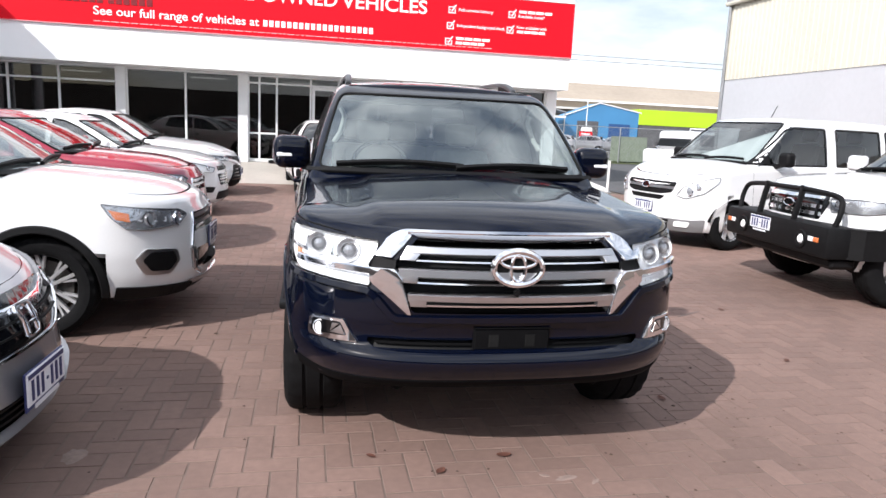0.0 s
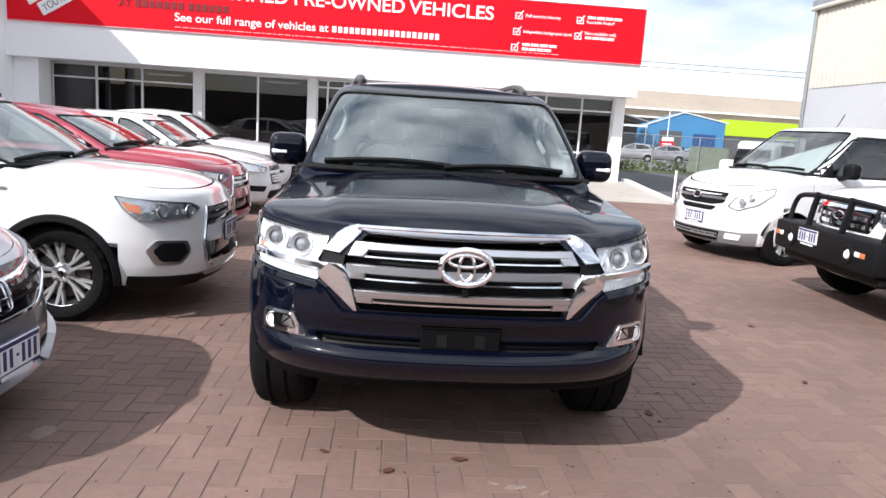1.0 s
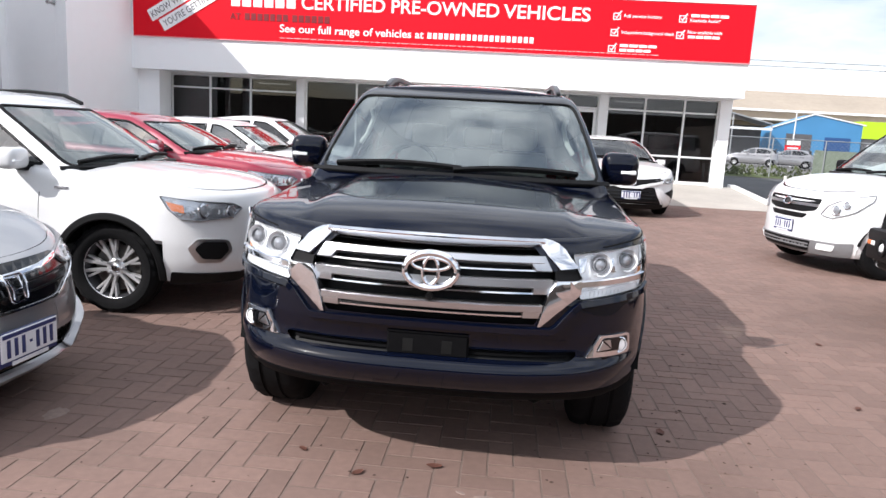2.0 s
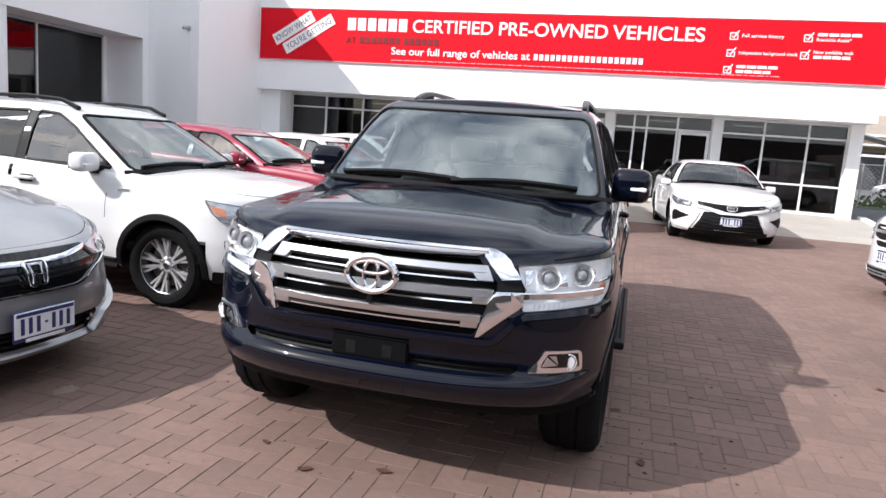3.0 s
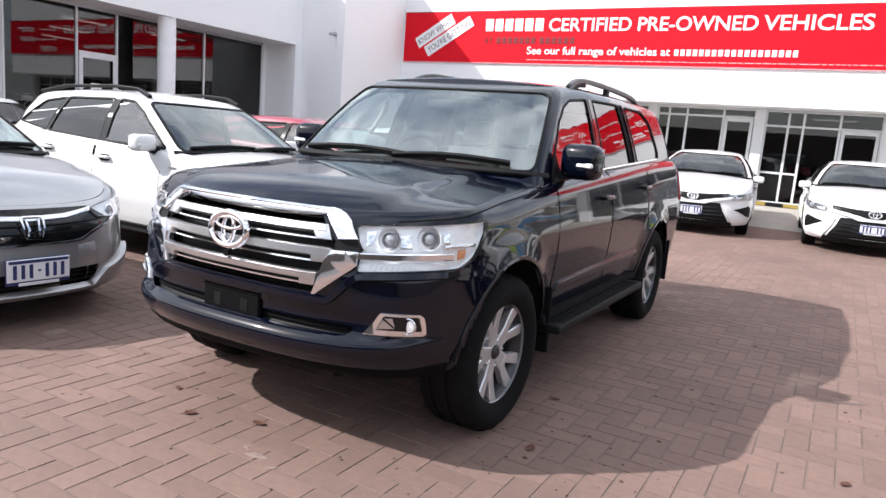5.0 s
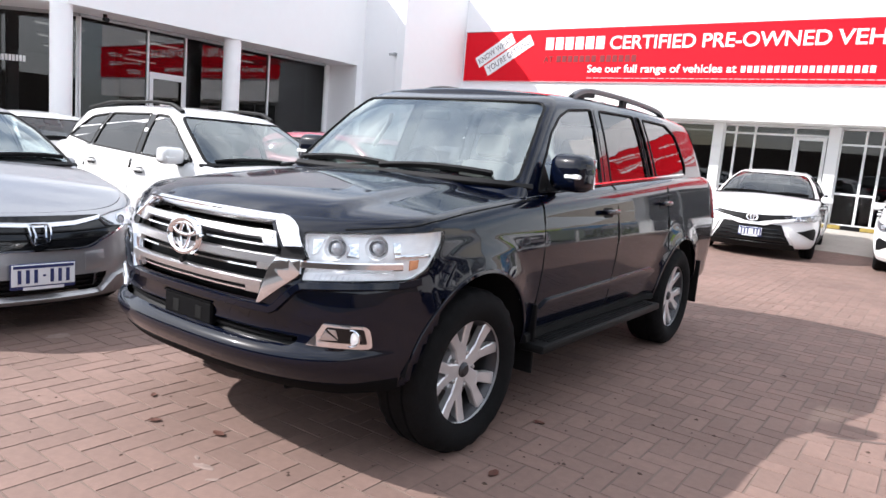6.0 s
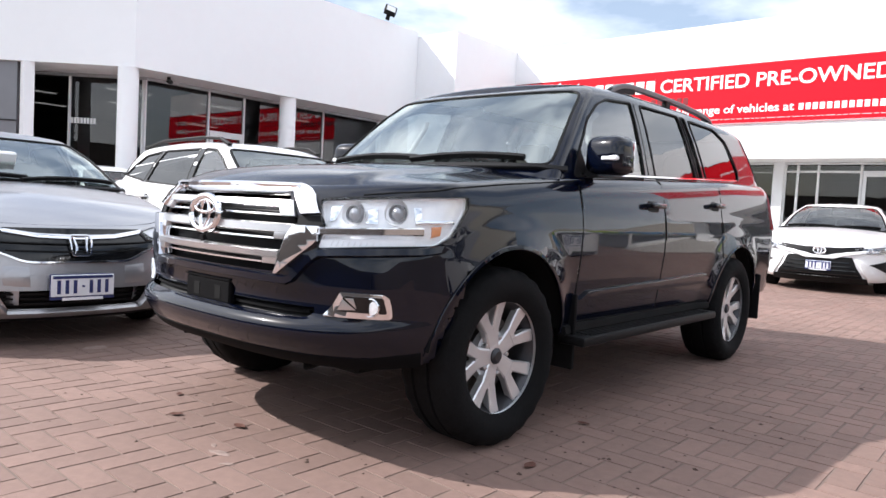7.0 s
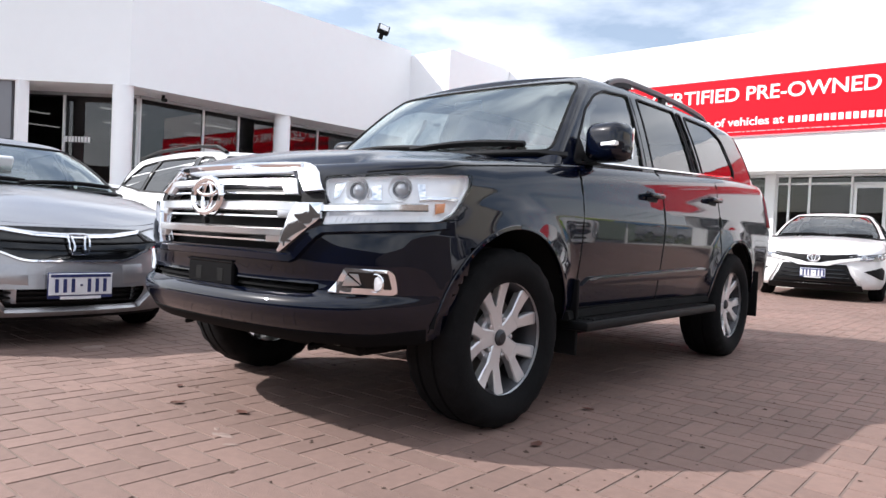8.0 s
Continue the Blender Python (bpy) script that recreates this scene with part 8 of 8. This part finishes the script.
flat = [brick_data(2, 1, k) for k in range(4)]
tall = [brick_data(1, 2, k + 9) for k in range(4)]
verts, faces = [], []
near = 0
i0, i1, j0, j1 = int(PX0 / CELL), int(PX1 / CELL), int(PY0 / CELL), int(PY1 / CELL)
q = random.Random(3)
for j in range(j0, j1):
    for i in range(i0, i1):
        kind = (i - j) % 4
        if kind == 0:
            cx, cy, nx, ny = (i + 1) * CELL, (j + 0.5) * CELL, 2, 1
        elif kind == 3:
            cx, cy, nx, ny = (i + 0.5) * CELL, (j + 1) * CELL, 1, 2
        else:
            continue
        k = q.randrange(4)
        # the open stretch before the dark car's nose
        if 0.0 < cx < 2.75 and 1.75 < cy < 2.80 and near < 300:
            ob = new("brick", (flat if nx == 2 else tall)[k])
            ob.parent = paving
            ob.matrix_basis = Matrix.Translation((cx, cy, q.uniform(-0.0007, 0.0007)))
            near += 1
            continue
        v, f = brick_mesh(nx, ny, k + (0 if nx == 2 else 9))
        n = len(verts)
        dz = q.uniform(-0.0007, 0.0007)
        verts += [(x + cx, y + cy, z + dz) for x, y, z in v]
        faces += [tuple(p + n for p in g) for g in f]
me = bpy.data.meshes.new("bricks")
me.from_pydata(verts, [], faces)
me.materials.append(BRICKSTUFF)
tagged(part("bricks", me, BRICKSTUFF, paving), kind="stuff")


# ---- leaves and stains on the paving ----
def mark(name, x, y, rx, ry, turn, material, label, seed, h=0.0035, n=15):
    """A thin blot of uneven outline."""
    g = random.Random(seed)
    bm = bmesh.new()
    ring = []
    for i in range(n):
        a = 2 * math.pi * i / n
        k = g.uniform(0.72, 1.15)
        ring.append((rx * k * math.cos(a), ry * k * math.sin(a)))
    low = [bm.verts.new((px, py, 0)) for px, py in ring]
    top = [bm.verts.new((px * 0.86, py * 0.86, h)) for px, py in ring]
    for i in range(n):
        bm.faces.new((low[i], low[(i + 1) % n], top[(i + 1) % n], top[i]))
    bm.faces.new(top)
    ob = tagged(part(name, bm, material), label, name.replace("_", " "), "marks on the paving")
    ob.matrix_basis = pose(x, y, 0.0005, 0, 0, turn)
    return ob


def leaf(x, y, size, turn, seed):
    """A curled dry leaf."""
    g = random.Random(seed)
    bm = bmesh.new()
    rows = []
    for i in range(7):
        t = i / 6
        w = size * 0.30 * math.sin(math.pi * min(1, t * 0.92 + 0.04)) ** 0.8
        lift = 0.004 + size * 0.10 * (t - 0.4) ** 2 * g.uniform(0.6, 1.4)
        rows.append([bm.verts.new((size * (t - 0.5), w * s, lift + abs(s) * size * 0.06)) for s in (-1, 0, 1)])
    for a, b in zip(rows, rows[1:]):
        for j in range(2):
            bm.faces.new((a[j], a[j + 1], b[j + 1], b[j]))
    ob = tagged(part("leaf", bm, LEAF), "curled dry brown leaf lying on the paving", "leaf", "fallen leaves")
    ob.matrix_basis = pose(x, y, 0.0, 0, 0, turn)


for k, (x, y, size) in enumerate(((0.93, 3.07, 0.07), (0.61, 2.95, 0.06), (2.04, 3.66, 0.07), (0.32, 3.12, 0.05), (1.9, 4.33, 0.06), (3.3, 4.25, 0.06), (3.65, 5.59, 0.07))):
    leaf(x, y, size, 47 * k, k)
OIL = mat("oil_stain", (0.105, 0.072, 0.062), 0.7, noise_scale=30, var=0.25)
PALE = mat("pale_scuff", (0.225, 0.165, 0.142), 0.9, noise_scale=40, var=0.2)
mark("oil_stain", -1.6, 4.96, 0.20, 0.12, 20, OIL, "dark oil stain soaked into the brick paving", 2, 0.0025)
mark("oil_stain", 3.28, 5.47, 0.20, 0.018, 30, OIL, "dark narrow streak of oil on the paving", 4, 0.0025)
mark("scuff", 1.15, 2.84, 0.055, 0.02, 10, PALE, "pale chalky scuff on the bricks", 5, 0.002)
mark("scuff", 1.27, 2.80, 0.03, 0.012, 40, PALE, "small pale scuff on the bricks", 15, 0.002)
mark("scuff", 1.06, 2.87, 0.025, 0.012, -20, PALE, "small pale scuff on the bricks", 16, 0.002)
mark("scuff", -0.96, 3.25, 0.05, 0.08, 0, PALE, "small pale scuff on the bricks", 6, 0.0025)

# crumbs of soil and leaf swept together by the wind
bits = bmesh.new()
g = random.Random(21)
for i in range(420):
    cx, cy = g.uniform(-1.2, 4.2), g.uniform(1.6, 7.0)
    if g.random() < 0.45:
        cx, cy = 1.9 + g.gauss(0, 0.5), 3.9 + g.gauss(0, 0.8)
    r = g.uniform(0.003, 0.009) * (1.8 if g.random() < 0.1 else 1.0)
    a0 = g.uniform(0, 6.28)
    ring = [bits.verts.new((cx + r * g.uniform(0.6, 1.3) * math.cos(a0 + k * 1.257), cy + r * g.uniform(0.6, 1.3) * math.sin(a0 + k * 1.257), 0.0012)) for k in range(5)]
    tip = bits.verts.new((cx, cy, 0.0012 + r * 0.5))
    for k in range(5):
        bits.faces.new((ring[k], ring[(k + 1) % 5], tip))
tagged(part("crumbs", bits, DIRT), "dark crumbs of soil and leaf scattered on the paving", "debris", "", "stuff")
